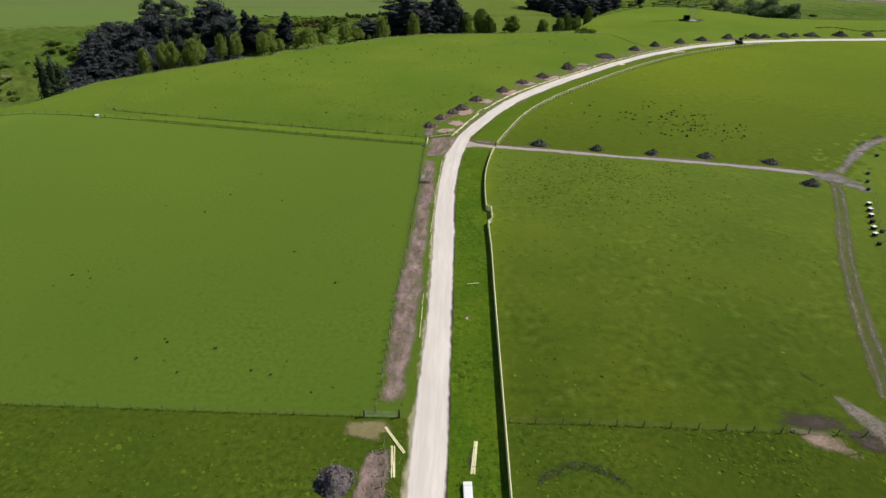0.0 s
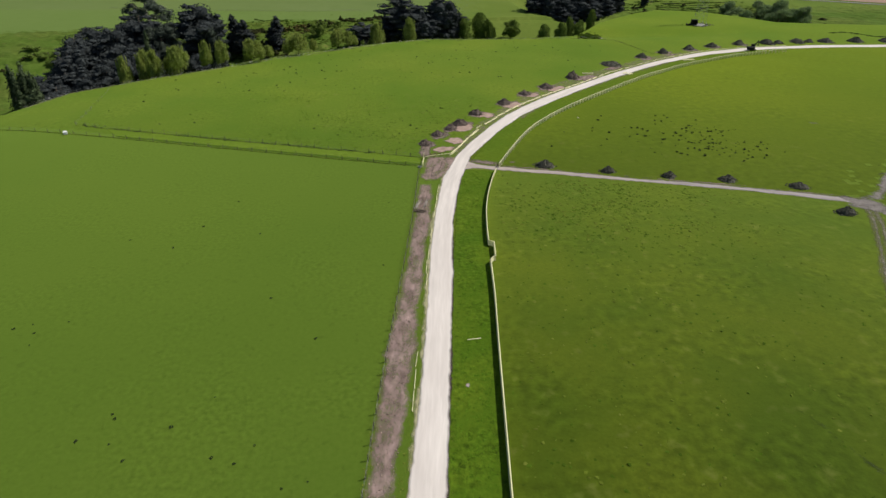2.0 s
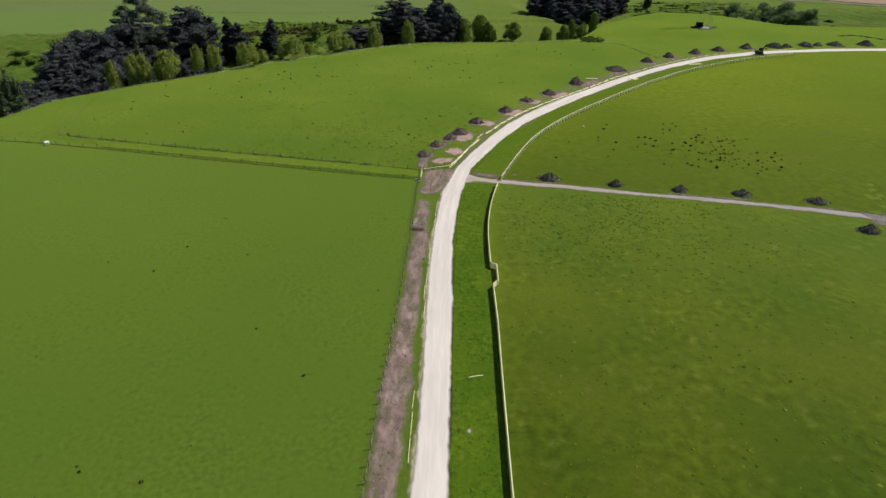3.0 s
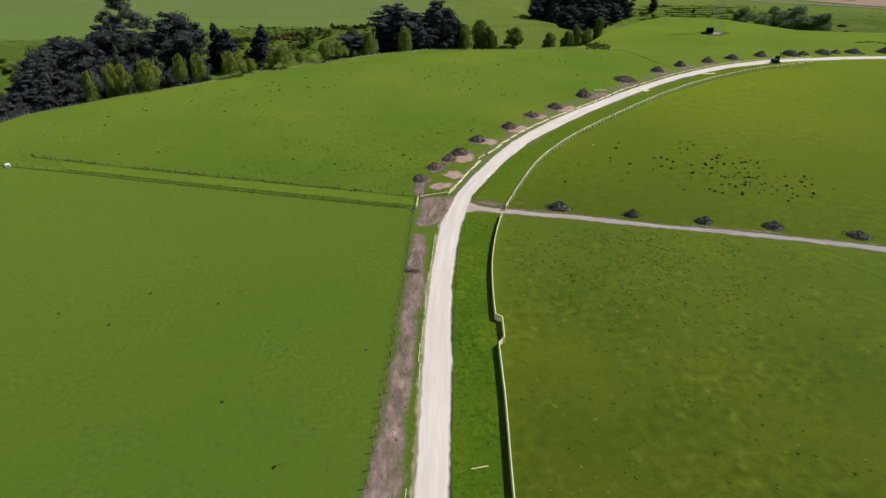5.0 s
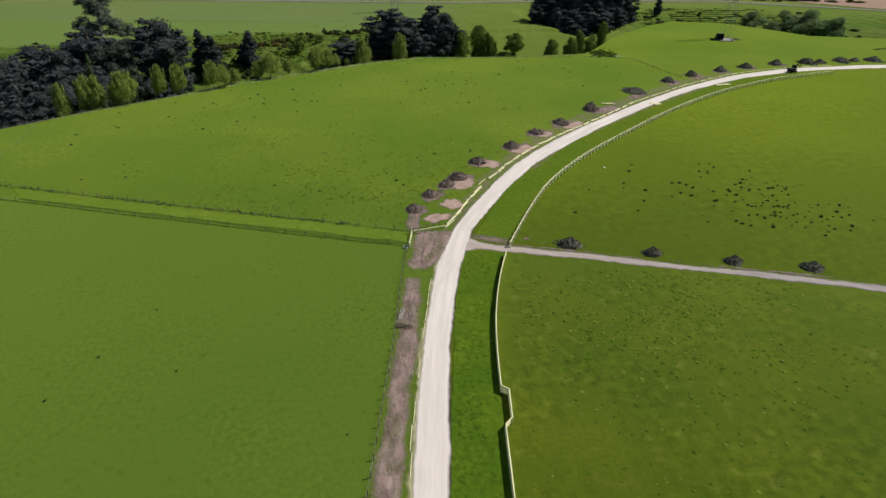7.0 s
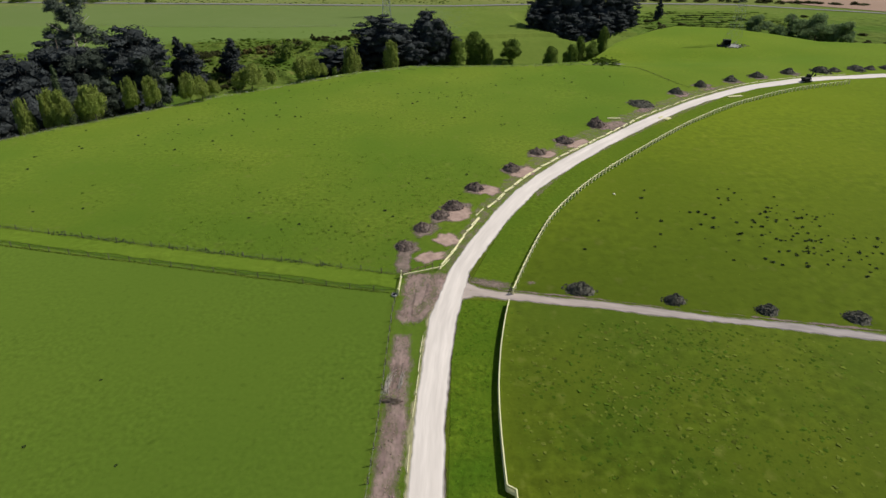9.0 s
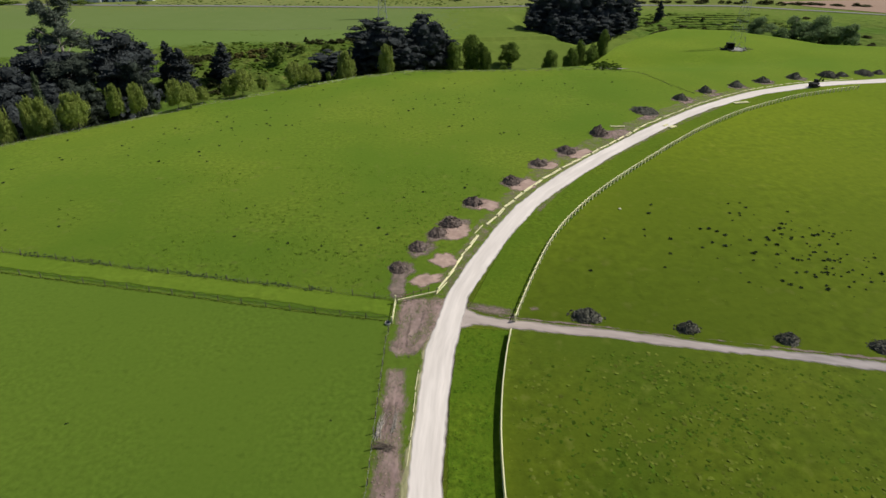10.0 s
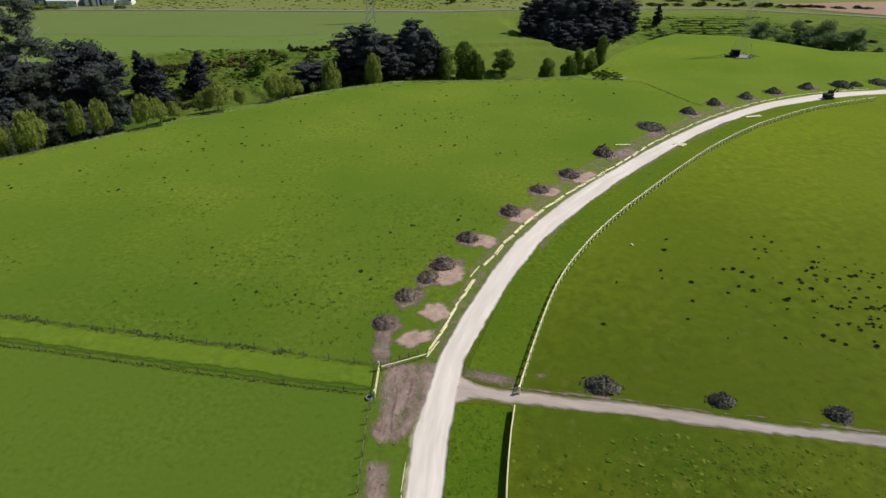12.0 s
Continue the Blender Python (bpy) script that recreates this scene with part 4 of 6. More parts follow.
wire_fence(LEFT_FENCE, 2.6, "weathered wooden post and wire fence along bare soil", 1.25)
wire_fence([(-7.6, 53.0), (-7.3, 49.5), (-7.3, 44.7), (-7.4, 36.0)], 1.7, "new line of short wooden stakes in bare soil", 1.1)
wire_fence(LANE_UP, 4.0, "weathered post and wire fence above the lane", 1.3, 0.07)
wire_fence(LANE_LO, 4.4, "weathered post and wire fence below the lane", 1.2)
wire_fence(CROSS_L, 4.6, "thin post and wire fence across pasture", 0.95, 0.042)
wire_fence(CROSS_R, 3.6, "weathered post and wire fence across rough pasture", 1.3, 0.068)
wire_fence([(-112.6, 191), (-116, 205), (-121, 222), (-126, 240), (-130, 246)], 6.0, "thin wire fence up the hill pasture", 1.0, 0.035)
wire_fence([(104, 128), (98, 117), (92, 106), (84, 92)], 5.0, "thin wire fence behind the white hutches", 1.0, 0.035)


def corner_rails():
    e = tagged(new("unfinished_fence"), "unfinished timber rail fence with one pale rail", "fence")
    e.location = (-4.3, 165.2, ground_z(-4.3, 165.2))
    a, b = Vector((0, 0, 0)), Vector((6.8, 2.9, 0))
    for k in range(6):
        p = a + (b - a) * k / 5 + Vector((0, 0.9 if 0 < k < 5 else 0, 0))
        part("post", ROUND_ME[1.25, 0.075], e, Matrix.Translation(p))
    part("rail", RAIL_ME, e, bar((0, 0, 0.75), (6.8, 2.7, 0.65)) @ Matrix.Diagonal((1, 3.0, 1.2, 1)))
    old = box_mesh("old_rail", (1, 0.06, 0.14), shade("reddish_old_timber", (0.26, 0.16, 0.11), (0.32, 0.20, 0.14), (0.18, 0.11, 0.08), 1, 6), 0.008)
    part("old_rail", old, e, bar((0.9, 1.1, 0.8), (5.6, 3.6, 0.8)), "reddish weathered rail")
    part("rail", RAIL_ME, e, bar((-0.3, 0.2, 0.9), (-0.6, -5.2, 0.8)) @ Matrix.Diagonal((1, 2.0, 1, 1)))
    part("rail", RAIL_ME, e, bar((-0.2, 0.2, 0.5), (-0.5, -5.2, 0.45)) @ Matrix.Diagonal((1, 2.0, 1, 1)))
    strainer = box_mesh("strainer_post", (0.26, 0.26, 1.7), TIMBER, 0.03, (0, 0, 0.8))
    part("strainer_post", strainer, e, Matrix.Translation((-0.3, 0.1, 0)))
    part("strainer_post", strainer, e, Matrix.Translation((-0.6, -5.4, -0.3)))


corner_rails()


def farm_gate(x, y, length, turn, label):
    e = tagged(new("farm_gate"), label, "gate")
    e.matrix_basis = pose(x, y, ground_z(x, y), 0, 0, turn)
    rail = bmesh.new()
    tube(rail, [(0, 0, 0), (length, 0, 0)], [0.014, 0.014], 8)
    rail = bm_mesh("gate_rail", rail, STEEL)
    for z in (0.15, 0.38, 0.6, 0.85, 1.1):
        part("gate_rail", rail, e, Matrix.Translation((0, 0, z)))
    up = bmesh.new()
    tube(up, [(0, 0, 0.12), (0, 0, 1.12)], [0.03, 0.03], 8)
    up = bm_mesh("upright", up, STEEL)
    for k in (0, 0.5, 1):
        part("upright", up, e, Matrix.Translation((length * k, 0, 0)))
    for k in (-0.15, length + 0.15):
        part("gate_post", box_mesh("gate_post", (0.22, 0.22, 1.6), POST, 0.03, (0, 0, 0.75)), e, Matrix.Translation((k, 0, 0)))


farm_gate(-10.6, 57.45, 4.6, -1, "closed galvanised farm gate beside the road")


# ---- loose timber ----
def timber(x, y, turn, length, width=0.15, thick=0.05, z=0.1, label="long pale pine rail lying on the grass", group="loose rails by the road"):
    ob = tagged(new("timber_rail", RAIL_ME), label, "timber", group)
    ob.matrix_basis = Matrix.LocRotScale((x, y, ground_z(x, y) + z), Euler((radians(90) if thick < width else 0, 0, radians(turn))), (length, thick / 0.05, width / 0.13))
    return ob


TIMBER_LINE = [(2.2, 167.4), (4.5, 172.0), (7.4, 179.5), (9.6, 184.4), (13.3, 192.2), (15.8, 196.2), (18.3, 200.7), (23.7, 208.9), (29.6, 216.3), (36.6, 224.1), (44.0, 231.5), (51.5, 239.0), (59.3, 247.0), (66.2, 254.2), (71.9, 259.8), (80.2, 266.9), (87.7, 273.3), (95.9, 279.8), (103.2, 285.0), (118.6, 294.0), (132.0, 300.0), (148.0, 304.8), (166.0, 308.6)]
tl = along(TIMBER_LINE, 4.7)
for i in range(len(tl) - 1):
    (ax, ay), (bx, by) = tl[i], tl[i + 1]
    aside = 1.1 if i == 5 else 0.0
    head = math.degrees(math.atan2(by - ay, bx - ax)) + rng.gauss(0, 3.6) + (i % 2 - 0.5) * 3.0
    for s in range(1 if i == 5 else 3 if i < 24 else 2):
        off = rng.uniform(-0.03, 0.03) + s * 0.19 + aside + rng.uniform(-0.12, 0.12) * (s == 0)
        slip = rng.uniform(-0.3, 0.3) + (0.9 * s if i < 4 else 0.0)
        cx, cy = (ax + bx) / 2 - math.sin(radians(head)) * off + math.cos(radians(head)) * slip, (ay + by) / 2 + math.cos(radians(head)) * off + math.sin(radians(head)) * slip
        timber(cx, cy, head + rng.gauss(0, 1.2), 4.1, 0.17, 0.06, 0.13 + 0.03 * s, "long pale pine rail laid out along the road")
shoulder_rng = random.Random(31)
sl = along([(x - 0.55, y) for x, y in [(-3.3, 74.2), (-2.8, 90.4), (-2.0, 112.2), (-0.3, 143.3), (0.9, 153)]], 4.4)
for (ax, ay), (bx, by) in zip(sl, sl[1:]):
    if shoulder_rng.random() < (0.9 if ay > 120 else 0.4):
        timber((ax + bx) / 2 + shoulder_rng.gauss(0, 0.12), (ay + by) / 2, math.degrees(math.atan2(by - ay, bx - ax)) + shoulder_rng.gauss(0, 1.2), shoulder_rng.uniform(3.4, 4.4), 0.085, 0.05, 0.1, "pale pine rail lying in rough grass beside the gravel", "loose rails by the road")
for (ax, ay), (bx, by), n in [((-7.6, 55.6), (-4.7, 51.3), 2), ((-6.3, 52.4), (-5.9, 47.5), 3), ((4.7, 53.2), (3.9, 48.1), 3)]:
    head = math.degrees(math.atan2(by - ay, bx - ax))
    for s in range(n):
        off = (s - n / 2) * 0.19
        timber((ax + bx) / 2 - math.sin(radians(head)) * off, (ay + by) / 2 + math.cos(radians(head)) * off, head + rng.gauss(0, 1.2), math.hypot(bx - ax, by - ay), 0.16, 0.06, 0.1 + 0.04 * (s % 2), "pale pine fence rail laid ready near the gate", "loose rails near the gate")
for y in (52.2, 49.2):
    ob = tagged(new("bearer", box_mesh("bearer", (0.75, 0.12, 0.1), POST, 0.01)), "dark timber bearer under the laid rails", "timber", "loose rails near the gate")
    ob.matrix_basis = pose(4.2, y, 0.1, 0, 0, 8)


def timber_stack(x, y, turn, label, size=(4.2, 1.0), rows=3):
    e = tagged(new("timber_stack"), label, "timber stack")
    e.matrix_basis = pose(x, y, ground_z(x, y), 0, 0, turn)
    for k in (-0.3, 0.3):
        part("bearer", box_mesh("bearer", (0.1, size[1], 0.1), POST, 0.01), e, Matrix.Translation((size[0] * k, 0, 0.07)))
    for r in range(rows):
        for c in range(int(size[1] / 0.17)):
            part("board", RAIL_ME, e, Matrix.LocRotScale((rng.uniform(-0.08, 0.08), -size[1] / 2 + 0.09 + c * 0.17, 0.16 + r * 0.06), Euler((radians(90), 0, rng.gauss(0, 0.01))), (size[0], 1, 0.85)))


timber_stack(108.0, 278.6, 14, "stack of pale new boards on the verge", (5.6, 1.4))
timber_stack(75.4, 254.0, 40, "stack of pale new boards near the rail fence", (2.6, 1.4), 4)
timber_stack(73.8, 255.4, 44, "small pile of pale boards near the rail fence", (2.2, 0.9), 3)
timber_stack(58.8, 255.0, 0, "pale boards lying on scraped soil", (4.4, 0.9), 2)


def wrapped_bundle():
    e = tagged(new("wrapped_bundle"), "white plastic wrapped bundle lying on the verge", "bundle")
    e.matrix_basis = pose(3.2, 45.2, 0.03, 0, 0, 1)
    bm = bmesh.new()
    box(bm, (1.12, 3.0, 0.45), (0, 0, 0.33), 0.06)
    part("wrapping", bm_mesh("wrapping", bm, WHITE), e)
    for y in (-1.0, 0.9):
        part("bearer", box_mesh("bearer", (1.1, 0.1, 0.1), POST, 0.01), e, Matrix.Translation((0, y, 0.05)))
        part("strap", box_mesh("strap", (1.15, 0.03, 0.48), STEEL, 0.005), e, Matrix.Translation((0, y, 0.33)))


wrapped_bundle()


def brush_pile(x, y, turn, label, bark, size):
    bm = bmesh.new()
    for k in range(16):
        a = rng.gauss(0, 0.25)
        p = Vector((rng.uniform(-0.4, 0.4), rng.uniform(-0.5, 0.5), 0.1 + 0.03 * k))
        d = Vector((math.cos(a), math.sin(a), rng.uniform(-0.1, 0.12))) * rng.uniform(0.8, 1.6)
        tube(bm, [p - d, p + Vector((0, 0.1, 0.05)), p + d], [0.055, 0.05, 0.025], 6)
    ob = tagged(new("brush_pile", bm_mesh("brush_pile", bm, bark)), label, "branches")
    ob.matrix_basis = pose(x, y, ground_z(x, y) + 0.05, 0, 0, turn) @ Matrix.Diagonal((*size, 1))


for k, x0 in enumerate((-5.0, -3.9)):
    ribbon("wheel_mark", [(x0, 134.5), (x0 + 0.2, 138), (x0 + 0.5, 142.5)], [(x0 + 0.35, 134.5), (x0 + 0.55, 138), (x0 + 0.85, 142.5)], WHEEL_MARK, 0.1, 0.5, 0.5, 0.3, 96 + k, label="faint dark wheel mark in bare soil", category="soil")
brush_pile(-4.4, 134.3, -8, "dark pile of cut branches across the soil strip", BARK, (1.1, 0.8, 0.7))
brush_pile(-5.3, 137.6, 78, "pale branches lying along the soil strip", PALE_BARK, (1.5, 0.7, 0.5))
brush_pile(-3.4, 138.4, 84, "pale branches lying along the soil strip", PALE_BARK, (1.3, 0.45, 0.4))
patch("bare_patch", -4.5, 134.6, 1.5, 0.6, DARK_SOIL, 0, 0.12, 71, "dark dug soil round cut branches")


# ---- weeds and tufts ----
def weed_mesh(seed, r=0.5):
    rg = random.Random(seed)
    v, f = [], []
    for k in range(46):
        a, d = rg.uniform(0, 6.283), r * math.sqrt(rg.random()) * 0.8
        x, y = d * math.cos(a), d * math.sin(a)
        ln, up, w = rg.uniform(0.25, 0.5), rg.uniform(0.2, 0.45), 0.09
        dx, dy = math.cos(a + rg.gauss(0, 0.6)), math.sin(a + rg.gauss(0, 0.6))
        b = len(v)
        v += [(x - dy * w, y + dx * w, 0), (x + dy * w, y - dx * w, 0), (x + dx * ln * 0.5 + dy * w, y + dy * ln * 0.5 - dx * w, up), (x + dx * ln * 0.5 - dy * w, y + dy * ln * 0.5 + dx * w, up), (x + dx * ln, y + dy * ln, up * 0.75)]
        f += [(b, b + 1, b + 2, b + 3), (b + 3, b + 2, b + 4)]
    return mesh_of("weed_clump", v, f, WEED)


WEEDS = [weed_mesh(k) for k in range(4)]


def weed(x, y, s, label, group):
    ob = tagged(new("weed_clump", WEEDS[rng.randrange(4)]), label, "weed", group)
    ob.matrix_basis = Matrix.LocRotScale((x, y, ground_z(x, y) - 0.03), Euler((0, 0, rng.uniform(0, 6.3))), (s, s * rng.uniform(0.7, 1.0), s * 0.9))


WEED_A = [(37, 187), (32, 175), (47, 191), (46, 188), (50, 198), (52, 202), (51, 187), (49, 181), (46, 176), (70, 202), (73, 203), (73, 200), (68, 198), (70, 198), (67, 194), (59, 191), (61, 191), (62, 190), (63, 188), (59, 185), (61, 184), (56, 183), (77, 193), (76, 191), (74, 190), (75, 188), (71, 187), (71, 186), (67, 186), (72, 184)]
WEED_B = [(65, 181), (66, 181), (70, 180), (64, 178), (72, 179), (73, 178), (75, 178), (76, 180), (78, 181), (80, 184), (80, 181), (81, 188), (82, 188), (85, 187), (70, 174), (72, 174), (75, 174), (75.6, 173), (77, 173), (73, 172), (79, 178), (80, 178), (68, 169), (66, 171), (67, 170), (60, 171), (73, 168), (91, 175), (82, 165), (84, 166), (90, 169), (86, 173)]
for x, y in WEED_A + WEED_B:
    weed(x + rng.uniform(-0.4, 0.4), y + rng.uniform(-0.4, 0.4), rng.uniform(0.42, 0.78), "dark green weed clump in the grazed pasture", "weed clumps in the upper pasture")
for n, mx, my, sx, sy, big in ((40, 82, 174, 7, 4, 0.6), (20, 79, 188, 4.5, 5, 0.6), (36, 76, 183, 12, 9, 0.36)):
    for _ in range(n):
        weed(rng.gauss(mx, sx), rng.gauss(my, sy), rng.uniform(0.5, 1.0) * big, "dark green weed clump in the grazed pasture", "weed clumps in the upper pasture")
n = 0
while n < 150:
    x, y = rng.uniform(-110, 80), rng.uniform(178, 322)
    edge = np.interp(x, [-110, -78, -36, -9, 80], [248, 280, 308, 322, 322])
    if noise.noise((x * 0.035, y * 0.035, 8.5)) + rng.uniform(-0.4, 0.4) > 0.05 and y < edge and x < np.interp(y, [170, 200, 240, 280, 320], [-8, 6, 42, 84, 130]) - 6:
        weed(x, y, rng.choice((0.3, 0.35, 0.45, 0.55, 0.65)), "dark weed clump on the hill pasture", "weed clumps on the hill")
        n += 1
for x, y in [(-70, 92), (-67.5, 93.2), (-66, 91), (-62, 94), (-71.5, 88.5), (-65, 88), (-45, 73.7), (-44.3, 72.9), (-43, 68.6), (-25.8, 65.6), (-24, 68.5), (-32, 77), (-19, 62), (-51, 127), (-11, 112), (-12, 139), (-16, 63), (-47, 139), (-40, 66), (-29, 66.5), (-36, 71.5), (-47.5, 69), (-30, 101), (-20, 90), (-54, 118), (-64, 121), (-38, 124)]:
    weed(x, y, rng.uniform(0.22, 0.46), "dark weed clump in the short pasture", "weed clumps in the short pasture")


def tuft_template(blades, h, spread, seed):
    rg = random.Random(seed)
    v, f = [], []
    for k in range(blades):
        a = rg.uniform(0, 6.283)
        x, y = spread * 0.4 * rg.random() * math.cos(a), spread * 0.4 * rg.random() * math.sin(a)
        w = 0.05 + 0.04 * rg.random()
        b = len(v)
        v += [(x - w * math.sin(a), y + w * math.cos(a), 0), (x + w * math.sin(a), y - w * math.cos(a), 0), (x + spread * math.cos(a) * rg.uniform(0.4, 1), y + spread * math.sin(a) * rg.uniform(0.4, 1), h * rg.uniform(0.5, 1))]
        f.append((b, b + 1, b + 2))
    return v, f


TUFT = tuft_template(10, 0.16, 0.30, 1)


def tufts(name, spots, material, label, category="grass", kit=None):
    rg = random.Random(len(spots) + 1)
    mats = [np.array(Matrix.LocRotScale((x, y, ground_z(x, y) - 0.02), Euler((0, 0, rg.uniform(0, 6.3))), (s, s, s * rg.uniform(0.6, 1.2)))) for x, y, s in spots]
    return tagged(new(name, scatter_mesh(name, (kit or TUFT)[0], (kit or TUFT)[1], mats, material)), label, category, kind="stuff")


def clumped(n, x0, x1, y0, y1, scale, cut, s0, s1, keep=None):
    out = []
    while len(out) < n:
        x, y = rng.uniform(x0, x1), rng.uniform(y0, y1)
        if noise.noise((x * scale, y * scale, 3.3)) + 0.5 * noise.noise((x * scale * 4, y * scale * 4, 1.3)) + rng.uniform(-0.35, 0.35) > cut and (keep is None or keep(x, y)):
            out.append((x, y, s0 + (s1 - s0) * rng.random() ** 2.2))
    return out


def in_verge(x, y):
    return np.interp(y, [20, 60, 112, 143, 157], [0.9, 1.6, 3.4, 4.8, 6]) < x < np.interp(y, [20, 60, 112, 137, 157], [7.6, 8.4, 9.6, 10.2, 13.5])


tufts("verge_tufts", clumped(2600, 0, 14, 38, 157, 0.5, -0.1, 0.5, 1.3, in_verge), TUFT_GREEN, "lush uneven grass tufts on the verge")
def humps(name, spots, material, label, flat=0.3, category="grass", long=1.0):
    """Low rounded grass clumps, many in one mesh. spots: x, y, radius."""
    rg = random.Random(len(spots) + 2)
    mats = [np.array(Matrix.LocRotScale((x, y, ground_z(x, y)), Euler((rg.gauss(0, 0.15), rg.gauss(0, 0.15), rg.uniform(0, 6.3) if long == 1 else rg.gauss(0, 0.2))), (r * long, r * rg.uniform(0.5, 1), r * flat * rg.uniform(0.6, 1.3)))) for x, y, r in spots]
    return tagged(new(name, scatter_mesh(name, LUMP_V, ICO_F, mats, material)), label, category, kind="stuff")


def leafy_kit(leaves, seed):
    """A low tussock, 1 in radius: short broad blades over a flat dome."""
    rg = random.Random(seed)
    v, f = [], []
    for k in range(leaves):
        a, d = rg.uniform(0, 6.283), math.sqrt(rg.random())
        p = Vector((d * math.cos(a), d * math.sin(a), 0.32 * (1 - d * d) * rg.uniform(0.4, 1.0)))
        u = Vector((math.cos(a + rg.gauss(0, 0.9)), math.sin(a + rg.gauss(0, 0.9)), rg.uniform(-0.1, 0.5))).normalized() * rg.uniform(0.25, 0.5)
        w = u.cross(Vector((0, 0, 1))).normalized() * rg.uniform(0.10, 0.22)
        b = len(v)
        v += [tuple(p - w), tuple(p + w), tuple(p + u + w * 0.5), tuple(p + u - w * 0.5)]
        f.append((b, b + 1, b + 2, b + 3))
    return v, f


LEAFY = leafy_kit(18, 7)


def clumps(name, spots, material, label):
    """Leafy tussocks, many in one mesh. spots: x, y, radius."""
    return tufts(name, spots, material, label, "grass", LEAFY)


HUMP_RIGHT = foliage("coarse_clump_grass", (0.145, 0.205, 0.018), (0.180, 0.238, 0.025), (0.110, 0.165, 0.012), 0.3, 0.3)
HUMP_LUSH = foliage("lush_clump_grass", (0.120, 0.245, 0.018), (0.165, 0.290, 0.024), (0.090, 0.200, 0.013), 0.3, 0.3)
HUMP_HILL = foliage("hill_clump_grass", (0.150, 0.250, 0.022), (0.185, 0.280, 0.028), (0.115, 0.210, 0.016), 0.3, 0.3)
NEAR_LUSH = shade("near_clump_grass", (0.070, 0.124, 0.010), (0.092, 0.146, 0.014), (0.052, 0.098, 0.007), 0.4, 4.0, bump=0.5, island=0.3, spec=0.02, sheen=0.4)
HUMP_DARK = shade("dark_clump_grass", (0.036, 0.062, 0.006), (0.050, 0.082, 0.008), (0.024, 0.044, 0.004), 0.4, 4.0, bump=0.6, island=0.35, spec=0.04)
def in_rough(x, y):
    """The coarse corner of the pasture by the side track."""
    return y < np.interp(x, [13, 62, 75], [155.5, 147.5, 144.5]) and rng.random() < math.exp(-((x - 38) / 20) ** 2 - ((y - 139) / 17) ** 2)


ROUGH_PALE = shade("pale_coarse_grass", (0.088, 0.114, 0.012), (0.120, 0.140, 0.024), (0.070, 0.098, 0.009), 0.4, 4.0, bump=0.5, island=0.3, spec=0.02, sheen=0.5)
ROUGH_DARK = shade("dark_coarse_grass", (0.043, 0.082, 0.006), (0.058, 0.098, 0.008), (0.034, 0.066, 0.004), 0.4, 4.0, bump=0.5, island=0.3, spec=0.02, sheen=0.4)
humps("pasture_clumps", clumped(950, 13, 75, 95, 157, 0.16, 0.0, 0.12, 0.55, in_rough) + clumped(700, 10, 75, 58, 150, 0.1, 0.1, 0.10, 0.42), ROUGH_PALE, "pale coarse grass clumps in the rough pasture", 0.22)
humps("rough_clumps", clumped(1150, 13, 75, 95, 157, 0.2, -0.05, 0.12, 0.55, in_rough) + clumped(900, 10, 75, 58, 150, 0.13, 0.1, 0.10, 0.45), ROUGH_DARK, "coarse dark green clumps in the rough pasture", 0.17)
clumps("dark_tussocks", clumped(220, 13, 75, 95, 155, 0.2, -0.05, 0.10, 0.34, in_rough) + clumped(130, 10, 75, 58, 130, 0.15, 0.0, 0.08, 0.26), HUMP_DARK, "dark weedy tussocks in the rough pasture")
clumps("verge_tussocks", clumped(900, 0, 14, 38, 157, 0.22, 0.0, 0.10, 0.34, in_verge) + clumped(600, 0, 9, 38, 72, 0.3, -0.1, 0.10, 0.36, in_verge), HUMP_DARK, "dark green tussocks on the verge")
clumps("cross_fence_grass", [(x + rng.gauss(0, 0.15), y + rng.gauss(0, 0.12), rng.uniform(0.10, 0.26)) for x, y in along(CROSS_L, 0.18) + along(CROSS_R, 0.16)], HUMP_DARK, "dark rank grass under the cross fence")
off_road = lambda x, y: not -11.5 < x < 9
humps("near_clumps", clumped(1500, -75, 75, 36, 56, 0.15, -0.1, 0.12, 0.5, off_road), NEAR_LUSH, "lush grass tufts in the near pasture", 0.2)
humps("near_tussocks", clumped(1100, -75, 75, 36, 56, 0.22, 0.0, 0.10, 0.42, off_road), ROUGH_DARK, "dark green tufts in the near pasture", 0.25)
clumps("dark_clumps", clumped(110, -75, 75, 36, 56, 0.2, 0.0, 0.10, 0.30, off_road) + clumped(420, -45, 12, 169, 200, 0.12, 0.05, 0.10, 0.40, lambda x, y: x < np.interp(y, [166, 200], [-7, 8]) and y > np.interp(-x, [5, 70], [169, 183])) + clumped(560, -100, 40, 176, 310, 0.07, 0.12, 0.10, 0.46, lambda x, y: x < np.interp(y, [166, 200, 250, 310], [-6, 10, 48, 100]) and y < np.interp(x, [-110, -78, -36, 40], [245, 278, 305, 320])), HUMP_DARK, "dark green grass clumps scattered over the pasture")
clumps("upper_clumps", clumped(1100, 16, 100, 152, 240, 0.1, -0.05, 0.07, 0.26, lambda x, y: y > np.interp(x, [16, 62, 100], [165, 155, 148]) and x > np.interp(y, [163, 187, 208, 236, 250], [17, 28, 43, 68, 82])), HUMP_RIGHT, "coarse grass clumps in the upper pasture")
clumps("verge_clumps", clumped(2000, 0, 14, 38, 157, 0.3, -0.15, 0.07, 0.30, in_verge), HUMP_LUSH, "lush grass clumps on the verge")
